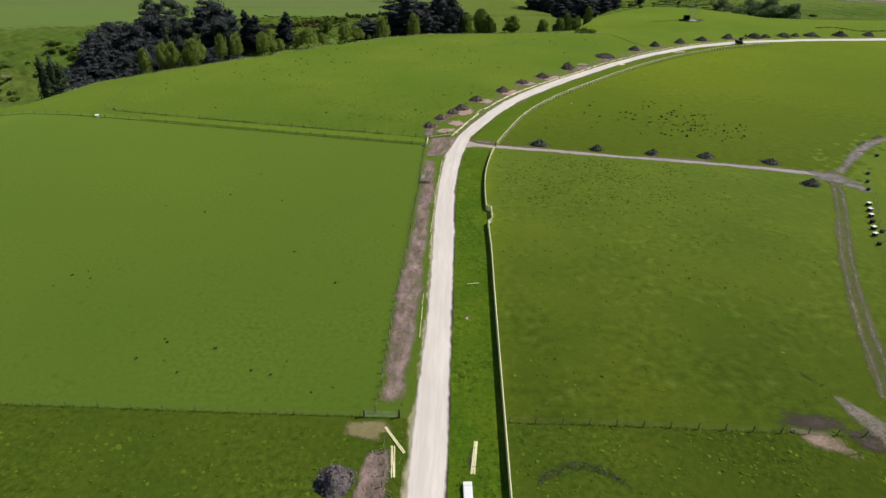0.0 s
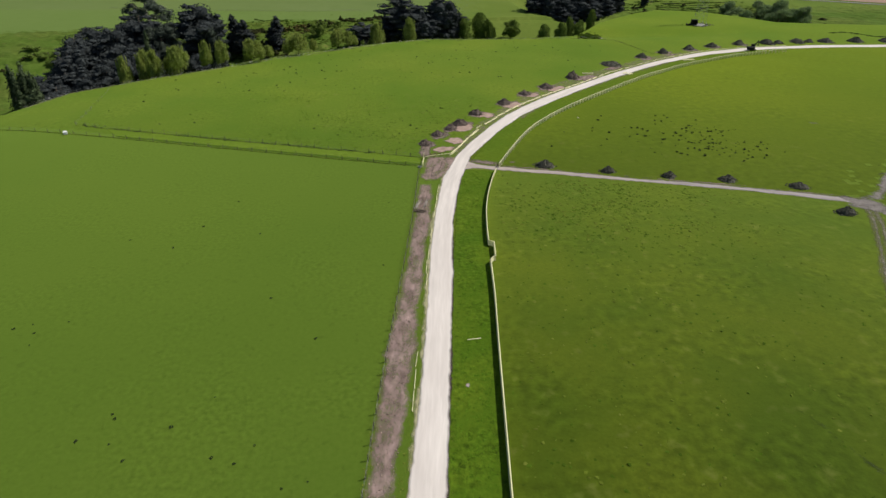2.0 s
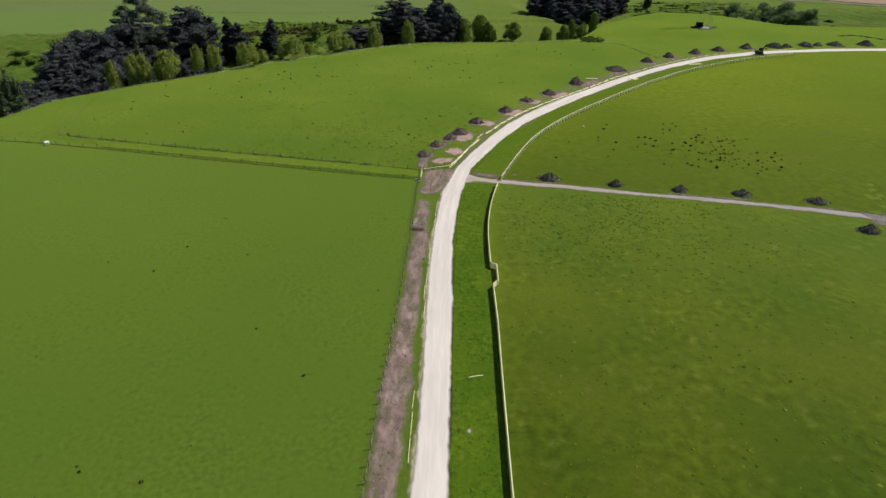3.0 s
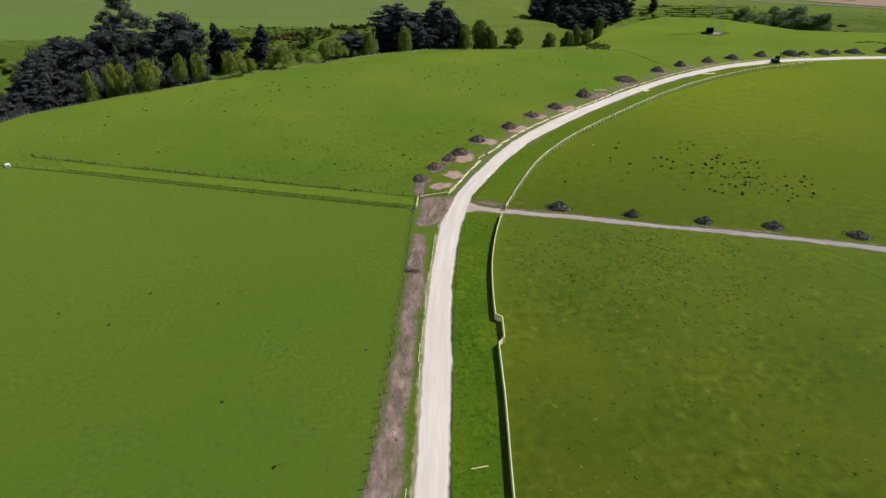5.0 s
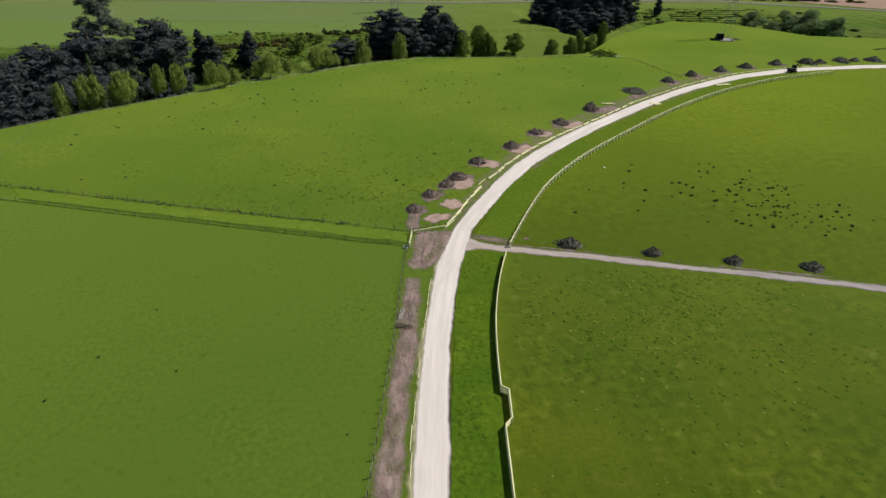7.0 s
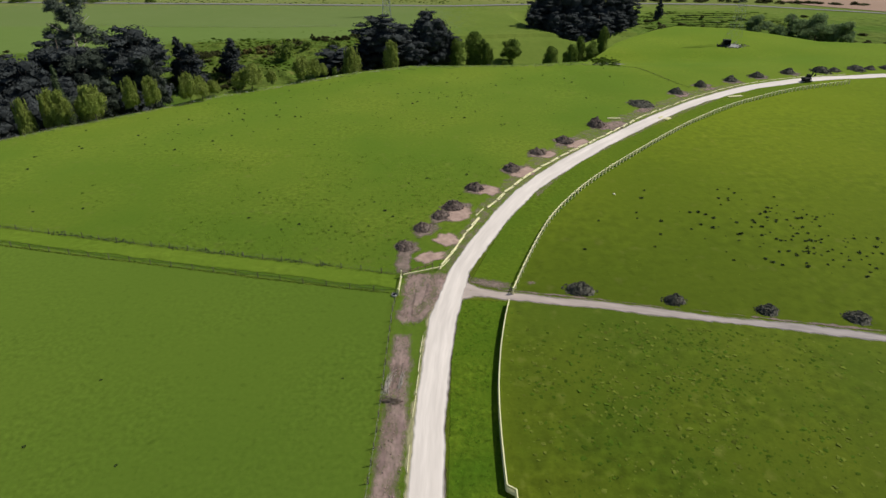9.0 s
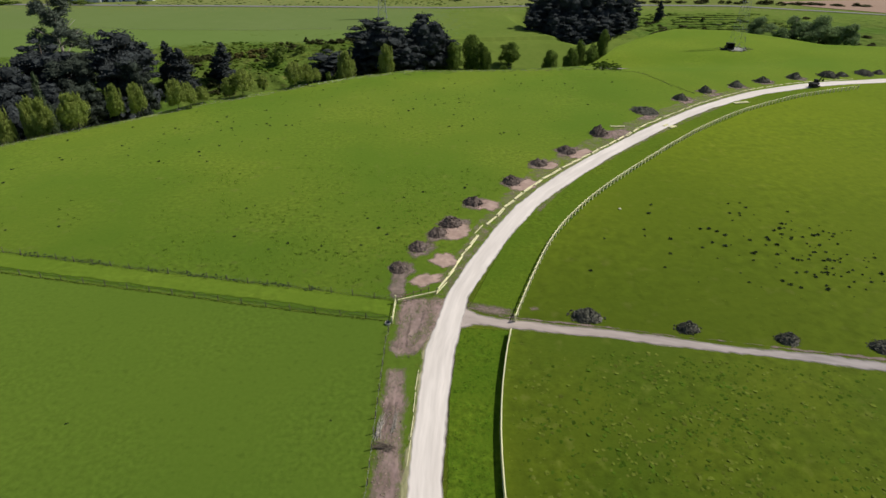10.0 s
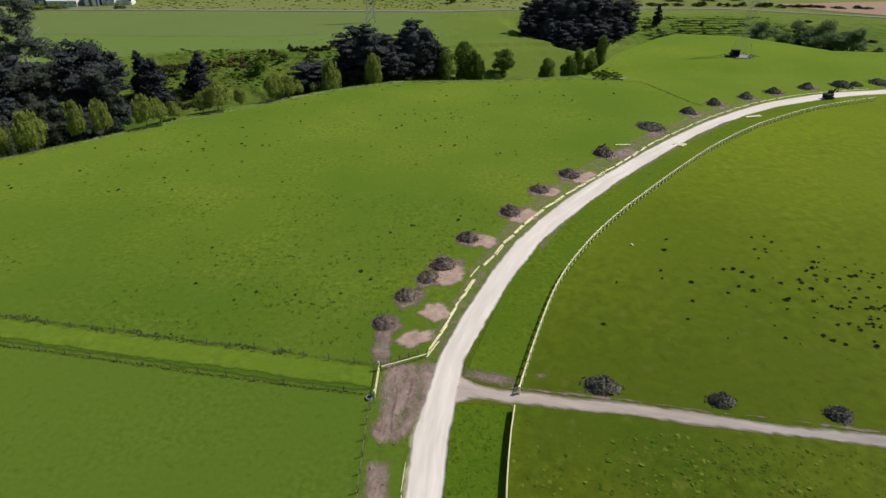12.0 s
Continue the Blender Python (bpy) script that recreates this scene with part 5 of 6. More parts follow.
clumps("hill_clumps", clumped(3200, -60, 30, 168, 225, 0.07, 0.05, 0.08, 0.42, lambda x, y: x < np.interp(y, [166, 200, 250], [-3, 14, 55]) - 4 and y > np.interp(-x, [-40, 5, 70], [160, 168, 182])), HUMP_HILL, "grass clumps on the hill pasture")
clumps("bend_clumps", clumped(1300, 8, 75, 163, 250, 0.3, -0.15, 0.08, 0.3, lambda x, y: np.interp(y, [163, 187, 208, 236, 250], [10, 19, 31, 56, 71]) < x < np.interp(y, [163, 187, 208, 236, 250], [15.5, 25.5, 41, 66, 80])), HUMP_LUSH, "lush grass clumps inside the road bend")
clumps("corner_clumps", clumped(1200, -10, 16, 166, 205, 0.4, -0.05, 0.08, 0.32, lambda x, y: x < np.interp(y, [166, 180, 205], [0, 6, 17])), HUMP_LUSH, "rank grass clumps between earth heaps")
spill = [(x + rng.gauss(0, 0.4), y + rng.gauss(0, 0.4) + 0.5, rng.uniform(0.10, 0.34)) for x, y in along(LANE_UP, 0.2) if noise.noise((x * 0.2, y * 0.2, 5)) > -0.1]
# dark lumps draw the shadow line of the grass at the lower fence
humps("lane_edge_grass", [(x + rng.gauss(0, 0.12), y + rng.gauss(0, 0.15), rng.uniform(0.10, 0.22)) for x, y in along(LANE_LO, 0.2)], HUMP_DARK, "dark lumps for the grass shadow under the lower lane fence", 0.9)
humps("fence_weeds", spill, WEED, "dark rank weeds along the upper lane fence", 0.8, "weeds")
edge = []
for path, w, step_m in ((LANE_UP, 0.5, 0.14), (LANE_LO, 0.35, 0.12), (CROSS_R, 0.25, 0.2), (CROSS_L, 0.25, 0.2), (LEFT_FENCE, 0.45, 0.15)):
    for x, y in along(path, step_m):
        edge.append((x + rng.gauss(0, w * 0.5), y + rng.gauss(0, w * 0.5), rng.uniform(0.4, 1.0)))
for path in (ROAD_L[1:13], ROAD_R[1:13]):
    for x, y in along(path, 0.35):
        edge.append((x + (-0.9 if path[0][0] < -1 else 0.6) + rng.gauss(0, 0.35), y, rng.uniform(0.4, 1.0)))
tufts("fence_grass", edge, TUFT_RANK, "rank grass along fences and road edges")


# ---- trees ----
def blob_set(kind, rg):
    """Clump centres and radii of a crown, for a tree 1 high and 1 wide."""
    out = []
    if kind == "round":      # young poplar or willow: one full rounded crown with small lobes
        out.append((0, 0, 0.42, 0.40, 0.33))
        for k in range(16):
            a, u = rg.uniform(0, 6.283), rg.uniform(-0.75, 0.9)
            h = math.sqrt(1 - u * u)
            out.append((0.33 * h * math.cos(a), 0.33 * h * math.sin(a), 0.44 + 0.34 * u, rg.uniform(0.07, 0.18), rg.uniform(0.08, 0.17)))
        for k in range(5):
            a = rg.uniform(0, 6.283)
            out.append((0.1 * math.cos(a), 0.1 * math.sin(a), rg.uniform(0.78, 0.88), rg.uniform(0.07, 0.11), rg.uniform(0.08, 0.12)))
        for k in range(22):   # upright shoots
            a, d = rg.uniform(0, 6.283), rg.uniform(0.08, 0.42)
            out.append((d * math.cos(a), d * math.sin(a), rg.uniform(0.62, 0.94) - 0.95 * d * d - 0.1 * rg.random(), rg.uniform(0.035, 0.065), rg.uniform(0.08, 0.14)))
    elif kind == "spread":   # broad old conifer with layered lumps
        for k in range(46):
            z = rg.uniform(0.10, 0.92)
            r = 0.5 * (1 - abs((z - 0.38) / 0.62) ** 3.2) ** 0.5
            a = rg.uniform(0, 6.283)
            d = r * math.sqrt(rg.random()) * 0.85
            out.append((d * math.cos(a), d * math.sin(a), z, rg.uniform(0.13, 0.22), rg.uniform(0.07, 0.12)))
    elif kind == "dome":     # dense old conifer, one broad mass with a ragged skin
        for k in range(40):
            a, u, d = rg.uniform(0, 6.283), rg.uniform(-0.8, 1), rg.random() ** 0.35
            h = d * math.sqrt(1 - u * u)
            out.append((0.36 * h * math.cos(a), 0.36 * h * math.sin(a), 0.46 + 0.41 * d * u, rg.uniform(0.16, 0.22), rg.uniform(0.075, 0.115)))
        for k in range(26):
            a, u = rg.uniform(0, 6.283), rg.uniform(-0.3, 1)
            h = math.sqrt(1 - u * u)
            out.append((0.46 * h * math.cos(a), 0.46 * h * math.sin(a), 0.46 + 0.48 * u, rg.uniform(0.08, 0.14), rg.uniform(0.022, 0.04)))
        for k in range(14):
            a = rg.uniform(0, 6.283)
            out.append((0.32 * math.cos(a), 0.32 * math.sin(a), rg.uniform(0.05, 0.18), rg.uniform(0.14, 0.2), rg.uniform(0.07, 0.1)))
    elif kind == "oval":     # upright rounded crown, lopsided, leafy to the ground
        lop = rg.uniform(0, 6.283)
        out.append((0, 0, 0.34, 0.36, 0.30))
        out.append((0.08 * math.cos(lop), 0.08 * math.sin(lop), 0.62, 0.32, 0.28))
        for k in range(18):
            a, u = rg.uniform(0, 6.283), rg.uniform(-0.8, 0.95)
            h = math.sqrt(1 - u * u)
            out.append((0.34 * h * math.cos(a), 0.34 * h * math.sin(a), 0.47 + 0.42 * u, rg.uniform(0.10, 0.17), rg.uniform(0.07, 0.12)))
    elif kind == "cone":
        for k in range(30):
            z = 0.06 + 0.90 * k / 29
            r = 0.46 * (1 - z ** 2.2) ** 0.75
            a = rg.uniform(0, 6.283)
            out.append((r * 0.5 * math.cos(a), r * 0.5 * math.sin(a), z, r * 0.5 + 0.05, rg.uniform(0.05, 0.08)))
    elif kind == "column":   # several upright spires
        for s in range(9):
            a, d = rg.uniform(0, 6.283), rg.uniform(0.05, 0.3)
            top = rg.uniform(0.75, 1.0)
            for k in range(8):
                z = 0.06 + (top - 0.1) * k / 7
                out.append((d * math.cos(a), d * math.sin(a), z, 0.2 * (1 - 0.7 * (k / 7) ** 2), 0.11))
    elif kind == "open":     # tall tree with bare limbs and few tufts
        for cx, cy, cz, w in ((0.02, 0, 0.90, 0.15), (-0.16, 0.1, 0.80, 0.15), (0.16, -0.1, 0.78, 0.12), (-0.26, -0.05, 0.66, 0.14), (0.05, 0.1, 0.66, 0.16), (0.25, 0.15, 0.52, 0.14), (-0.12, -0.2, 0.48, 0.18), (0.08, -0.22, 0.34, 0.2), (-0.26, 0.2, 0.36, 0.18), (0.26, 0.0, 0.28, 0.2)):
            for k in range(7):
                a, u = rg.uniform(0, 6.283), rg.uniform(-1, 1)
                d = w * rg.uniform(0.35, 1.0) * math.sqrt(1 - u * u)
                out.append((cx + d * math.cos(a), cy + d * math.sin(a), cz + 0.55 * w * u, rg.uniform(0.07, 0.125), rg.uniform(0.035, 0.065)))
    elif kind == "mound":
        for k in range(20):
            a, d = rg.uniform(0, 6.283), 0.42 * math.sqrt(rg.random())
            z = rg.uniform(0.15, 0.82) * (1 - 0.9 * d ** 1.5)
            out.append((d * math.cos(a), d * math.sin(a), z, rg.uniform(0.12, 0.2), rg.uniform(0.12, 0.2)))
    else:                    # low scrub
        for k in range(9):
            a, d = rg.uniform(0, 6.283), 0.36 * rg.random()
            out.append((d * math.cos(a), d * math.sin(a), rg.uniform(0.15, 0.75) * (1 - d), rg.uniform(0.14, 0.24), rg.uniform(0.16, 0.28)))
    return out


def crown_mesh(kind, tall, wide, leaves, size, material, seed, core=0.7):
    """A crown of clumps: an uneven dense inside and many small leaf sprays round it."""
    rg, npr = random.Random(seed), np.random.RandomState(seed)
    blobs = np.array(blob_set(kind, rg))
    c = blobs[:, :3] * (wide, wide, tall)
    r = np.stack([blobs[:, 3] * wide, blobs[:, 3] * wide, blobs[:, 4] * tall], 1)
    verts, faces = [], []
    if core:
        for p, q in zip(c, r):
            b = len(verts)
            for v in ICO_V:
                k = core * (1 + 0.4 * noise.noise((v[0] * 1.8 + p[0], v[1] * 1.8 + p[1], v[2] * 1.8 + p[2])))
                verts.append((p[0] + v[0] * q[0] * k, p[1] + v[1] * q[1] * k, p[2] + v[2] * q[2] * k))
            faces += [tuple(b + i for i in f) for f in ICO_F]
    area = r[:, 0] * (r[:, 0] + r[:, 2])
    pick = npr.choice(len(c), leaves, p=area / area.sum())
    d = npr.normal(size=(leaves, 3))
    d /= np.linalg.norm(d, axis=1)[:, None]
    d[:, 2] = np.where(d[:, 2] < -0.5, -d[:, 2], d[:, 2])
    at = c[pick] + d * r[pick] * npr.uniform(0.62, 1.2, (leaves, 1))
    nrm = d + npr.normal(scale=0.4, size=(leaves, 3))
    nrm /= np.linalg.norm(nrm, axis=1)[:, None]
    u = np.cross(nrm, npr.normal(size=(leaves, 3)))
    if kind in ("round", "oval"):       # upright twigs
        u = npr.normal(scale=0.45, size=(leaves, 3)) + d * 0.35 + (0, 0, 1.0)
        at = at + (0, 0, 0.05 * tall) * (npr.random_sample((leaves, 1)) ** 3) * np.maximum(d[:, 2:], 0)
    if kind in ("dome", "spread"):      # flat sprays that reach outwards in layers
        u = at * (1, 1, 0) + npr.normal(scale=0.12 * wide, size=(leaves, 3)) * (1, 1, 0.25)
    u /= np.linalg.norm(u, axis=1)[:, None]
    w = np.cross(nrm, u)
    w /= np.linalg.norm(w, axis=1)[:, None]
    s = size * npr.uniform(0.5, 1.2, (leaves, 1))
    b = len(verts)
    quad = np.stack([at - u * s * 0.5, at + w * s * 0.45, at + u * s * 0.6 - nrm * s * 0.2, at - w * s * 0.4], 1).reshape(-1, 3)
    f = b + np.arange(leaves * 4).reshape(-1, 4)
    return mesh_of("crown", verts + quad.tolist(), faces + f.tolist(), material)


def trunk_mesh(tall, r, material, seed, limbs=6, bare=False):
    rg = random.Random(seed + 50)
    bm = bmesh.new()
    lean = [Vector((rg.gauss(0, 0.015) * tall * k, rg.gauss(0, 0.015) * tall * k, tall * 0.9 * k)) for k in (0, 0.3, 0.6, 1.0)]
    lean[0].z = -0.4
    tube(bm, lean, [r, r * 0.75, r * 0.5, r * 0.15], 8)
    for k in range(limbs):
        z = rg.uniform(0.25, 0.8) * tall * 0.9
        a, ln = rg.uniform(0, 6.283), tall * rg.uniform(0.12, 0.28) * (0.8 if bare else 1)
        p = Vector((0, 0, z))
        q = p + Vector((math.cos(a) * ln * 0.6, math.sin(a) * ln * 0.6, ln * 0.3))
        tube(bm, [p, q, q + Vector((math.cos(a) * ln * 0.4, math.sin(a) * ln * 0.4, ln * 0.45))], [r * 0.35, r * 0.22, r * 0.06], 6)
    return bm_mesh("trunk", bm, material, smooth=True)


KINDS = {   # shape, height, width, sprays, spray size, leaf, bark, trunk radius, limbs, core, name, label, category, group
    "light": ("round", 10, 8.5, 7500, 0.42, LEAF_LIGHT, BARK, 0.22, 6, 0.74, "young_tree", "young yellow-green poplar at the gully edge", "tree", "young trees along the gully"),
    "pop": ("oval", 12, 8.5, 7500, 0.44, LEAF_POP, BARK, 0.25, 6, 0.76, "poplar_tree", "mid-green rounded poplar below the pasture", "tree", "poplars below the pasture"),
    "pine": ("dome", 28, 22, 9000, 0.86, LEAF_DARK, BARK, 0.6, 8, 0.85, "old_conifer", "very dark broad old conifer in the gully", "tree", "dark conifers in the gully"),
    "macro": ("dome", 24, 20, 9000, 0.82, LEAF_DARK, BARK, 0.6, 8, 0.88, "macrocarpa_tree", "dense almost black broad conifer", "tree", "dark broad conifers"),
    "grey": ("spread", 24, 18, 9000, 0.68, LEAF_PINE, BARK, 0.5, 9, 0.75, "grey_pine", "greyish dark shaggy pine in the gully", "tree", "dark conifers in the gully"),
    "gum": ("open", 34, 20, 17000, 0.55, LEAF_GUM, PALE_BARK, 0.6, 18, 0.55, "tall_gum_tree", "tall open grey tree with pale bare limbs", "tree", ""),
    "conif": ("cone", 16, 7, 3400, 0.6, LEAF_DARK, BARK, 0.3, 5, 0.8, "narrow_conifer", "narrow dark conifer on the far bank", "tree", "narrow conifers"),
    "spire": ("cone", 16, 5.5, 3600, 0.4, LEAF_SPIRE, BARK, 0.25, 4, 0.8, "column_poplar", "slender grey-green poplar spire among young trees", "tree", ""),
    "column": ("column", 17, 9, 6500, 0.5, LEAF_SPIRE, BARK, 0.3, 5, 0.7, "column_poplar", "tall columnar grey-green poplar clump", "tree", ""),
    "will": ("mound", 9, 14, 4800, 0.55, LEAF_WILLOW, BARK, 0.35, 6, 0.7, "willow_tree", "rounded grey-green willow behind the knoll", "tree", "willows behind the knoll"),
    "scrub": ("low", 2.4, 3.4, 420, 0.42, LEAF_GORSE, BARK, 0.06, 3, 0.75, "scrub_bush", "low brownish green scrub bush on the bank", "bush", "scrub on the banks"),
    "rust": ("low", 2.0, 3.4, 420, 0.42, LEAF_RUST, BARK, 0.06, 3, 0.7, "gorse_bush", "rusty brown half-dead gorse bush on the bank", "bush", "scrub on the banks"),
    "bushd": ("mound", 6, 8, 1500, 0.6, LEAF_POP, BARK, 0.15, 4, 0.75, "broad_bush", "dense dark green bush on the far bank", "bush", "bushes on the far bank"),
}
TREES = {}
tree_rng = random.Random(21)


def plant(kind, x, y, top, wide, label=""):
    """A tree of that kind at x, y whose tip stands at the height top."""
    shape, H, W, n, s, leaf, bark, tr, limbs, core, name, text, cat, group = KINDS[kind]
    v = tree_rng.randrange(3)
    z = ground_z(x, y)
    turn, sh = tree_rng.uniform(0, 6.283), max(top - z, 1.0) / H
    m = Matrix.LocRotScale((x, y, z), Euler((0, 0, turn)), (wide / W, wide / W * tree_rng.uniform(0.85, 1.1), sh))
    if (kind, v) not in TREES:
        TREES[kind, v] = (crown_mesh(shape, H, W, n, s, leaf, hash_of(kind) + v * 7, core), trunk_mesh(H, tr, bark, hash_of(kind) + v, limbs, kind == "gum"))
    e = tagged(new(name), label or text, cat, group)
    e.matrix_basis = m
    part("trunk", TREES[kind, v][1], e)
    part("crown", TREES[kind, v][0], e)
    return e


def hash_of(word):
    return sum(ord(ch) * (k + 3) for k, ch in enumerate(word)) % 997


for kind, x, y, top, wide in [
        ("pine", -121.5, 325, 16.6, 26), ("grey", -114, 317, 5.5, 13), ("gum", -155.4, 345, 27, 30), ("pine", -147.8, 318, 13.5, 22), ("pine", -152, 300, 9.5, 18), ("pine", -166, 310, 7.3, 24),
        ("pine", -169, 298, 0.5, 20), ("grey", -136, 312, 7.0, 18), ("pine", -141, 300, 2.0, 17), ("grey", -127, 300, 0.5, 14), ("pine", -158, 330, 6.5, 18), ("grey", -143, 336, 4.0, 13),
        ("pine", -173, 286, -5.0, 14), ("grey", -131, 290, -3.0, 13), ("pine", -150, 284, -1.0, 14), ("pine", -118, 306, -4.0, 12)]:
    plant(kind, x, y, top, wide)
for x, y, top, wide in [(-110.3, 342, 6.8, 10), (-103.6, 337, 5.0, 14), (-106.5, 338, 2.5, 11), (-89.0, 348, 5.0, 12), (-93, 350, -1, 9)]:
    plant("conif", x, y, top, wide)
for x, y, top, wide in [(-22, 361, 14.6, 27), (-12, 368, 9.0, 20), (0.5, 369, 14.8, 20), (7, 372, 5.0, 16), (-33, 356, 2.0, 17), (-41.6, 348, 3.0, 19), (-8, 360, 5, 18)]:
    plant("macro", x, y, top, wide)
for x, y, top, wide in [(68, 454, 13, 20), (79, 448, 16, 22), (90, 446, 17, 22), (101, 446, 17, 22), (111, 448, 15, 20), (84, 434, 3.5, 18), (97, 430, 4.0, 18), (108, 437, 4.0, 16), (75, 440, 5, 17), (75, 462, 14, 20), (96, 458, 18, 22), (119, 452, 11, 16), (64, 446, 3, 14), (88, 424, -4.0, 13), (79, 429, -3.5, 13), (99, 432, -4, 13), (113, 446, 2, 14)]:
    plant("macro", x, y, top, wide)
for x, y, top, wide in [(-45.5, 311, 4.5, 6), (-80.5, 283, 5, 7), (-118, 262, 6.5, 8), (-33.4, 335, 4.3, 9.6), (-17.1, 338, 6.4, 7.8), (-49.5, 308, 6.0, 9.5), (-66.6, 297, 6.2, 10.5), (-71, 295, 3.5, 6), (-83.6, 280, 7.1, 8), (-94.5, 275, 7.2, 7), (-100.2, 272, 7.8, 6.5), (-107.9, 262, 8.0, 10),
                        (-124, 266, 6.0, 8), (-113, 268, 5.8, 9.5), (-131, 262, 4, 7), (-78, 288, 2.5, 6), (-43, 316, 1.5, 5), (-61, 305, 2.0, 5)]:
    plant("light", x, y, top + 1.0, wide * 0.9)
for x, y, top, wide in [(13.5, 368, 1.4, 10), (22.9, 375, 3.6, 12), (28.5, 371, -1.0, 7), (41.7, 388, -2.8, 11.5), (56.2, 352, 1.5, 8), (64.8, 351, 2.6, 8), (74.9, 354, 1.8, 8), (71, 362, 4.0, 7), (91.0, 395, 2.4, 6.6), (80, 372, 0.5, 6), (36, 360, -7, 5)]:
    plant("pop", x, y, top + 0.6, wide * 1.02)
plant("column", -161, 240, 5.4, 16)
plant("column", -158, 242, 2.6, 10)
plant("spire", -124.4, 274, 11.6, 6.0)
for x, y, top, wide in [(-70.5, 368, 0.8, 11), (-39, 338, -1.5, 9), (-63, 385, -3.0, 7), (-50, 392, -4.0, 6), (-30, 380, -4, 8), (-56, 330, -9, 8)]:
    plant("bushd", x, y, top, wide)
for x, y, top, wide in [(193.6, 436, 2.0, 15), (206, 424, 5.2, 19), (216, 415, 6.4, 21), (226.0, 406, 4.8, 12), (200, 426, -2.5, 10), (221, 412, 2, 12)]:
    plant("will", x, y, top, wide)
plant("conif", 150.4, 484, 3.2, 6.4)
for x, y, up, wide in [(-211, 328, 3.0, 8), (-198, 320, 3.5, 9), (-192, 314, 3.0, 8), (-205, 318, 2.2, 6), (-187, 322, 2.6, 7), (-222, 300, 2.0, 6), (-205, 276, 2.0, 5), (-199, 268, 2.2, 6), (-214, 288, 1.6, 5)]:
    plant("bushd", x, y, ground_z(x, y) + up, wide, "dark round bush in the head of the gully")
for k, (x, y, rx, ry) in enumerate([(-217, 292, 3.5, 1.6), (-210, 284, 3.0, 1.2), (-222, 304, 2.6, 1.2), (-203, 279, 2.4, 1.0)]):
    patch("clay_scar", x, y, rx, ry, SOIL, 25, 0.15, 101 + k, "bare clay scar on the gully slope", fade=1.2)
for c in range(40):      # thickets below the edge of the crop field
    u = tree_rng.random()
    cx, cy = (-114 + 34 * u, 366 + 18 * u + tree_rng.gauss(0, 4)) if c < 22 else (-74 + 36 * u, 402 + 12 * u + tree_rng.gauss(0, 7)) if c < 34 else (-100 + 16 * u, 340 + tree_rng.gauss(0, 4))
    for k in range(tree_rng.randrange(2, 6)):
        x, y = cx + tree_rng.gauss(0, 2.6), cy + tree_rng.gauss(0, 2.0)
        plant("rust" if c < 22 and u > 0.45 and tree_rng.random() < 0.45 else "scrub", x, y, ground_z(x, y) + tree_rng.uniform(0.8, 2.6), tree_rng.uniform(2.0, 5.0))
for k in range(16):
    x, y = tree_rng.uniform(-215, -160), tree_rng.uniform(238, 385)
    plant("scrub", x, y, ground_z(x, y) + tree_rng.uniform(1.0, 3.0), tree_rng.uniform(2.5, 6))
for k in range(70):
    x = tree_rng.uniform(125, 260)
    y = np.interp(x, [107, 135, 160, 178, 192, 215, 320], [400, 424, 420, 412, 400, 400, 395]) + abs(tree_rng.gauss(0, 30))
    plant("scrub", x, y, ground_z(x, y) + tree_rng.uniform(0.8, 2.2), tree_rng.uniform(3, 9), "low dark scrub on a grassy terrace")
for k in range(30):
    x = 140 + k * 6.5 + tree_rng.uniform(-4, 4)
    plant("scrub", x, 566 - 0.12 * max(0, x - 200) + tree_rng.uniform(-3, 3), -9.6 + tree_rng.uniform(0.8, 2.6), tree_rng.uniform(6, 13), "dark roadside hedge bush far away")
for x, w in ((-330, 22), (-305, 16), (-266, 18), (-252, 14), (-209, 9)):
    plant("bushd", x, 549, -10 + 3.2, w, "dark hedge by the distant road")
for x, y, top, w in ((26, 575, 0, 9), (40, 582, -2, 7), (170, 585, 0, 12), (205, 590, -1, 16), (232, 592, -1, 14), (255, 592, 0, 12), (150, 588, 1, 11), (-140, 600, 0, 10)):
    plant("bushd", x, y, top, w, "distant dark green tree beyond the road")


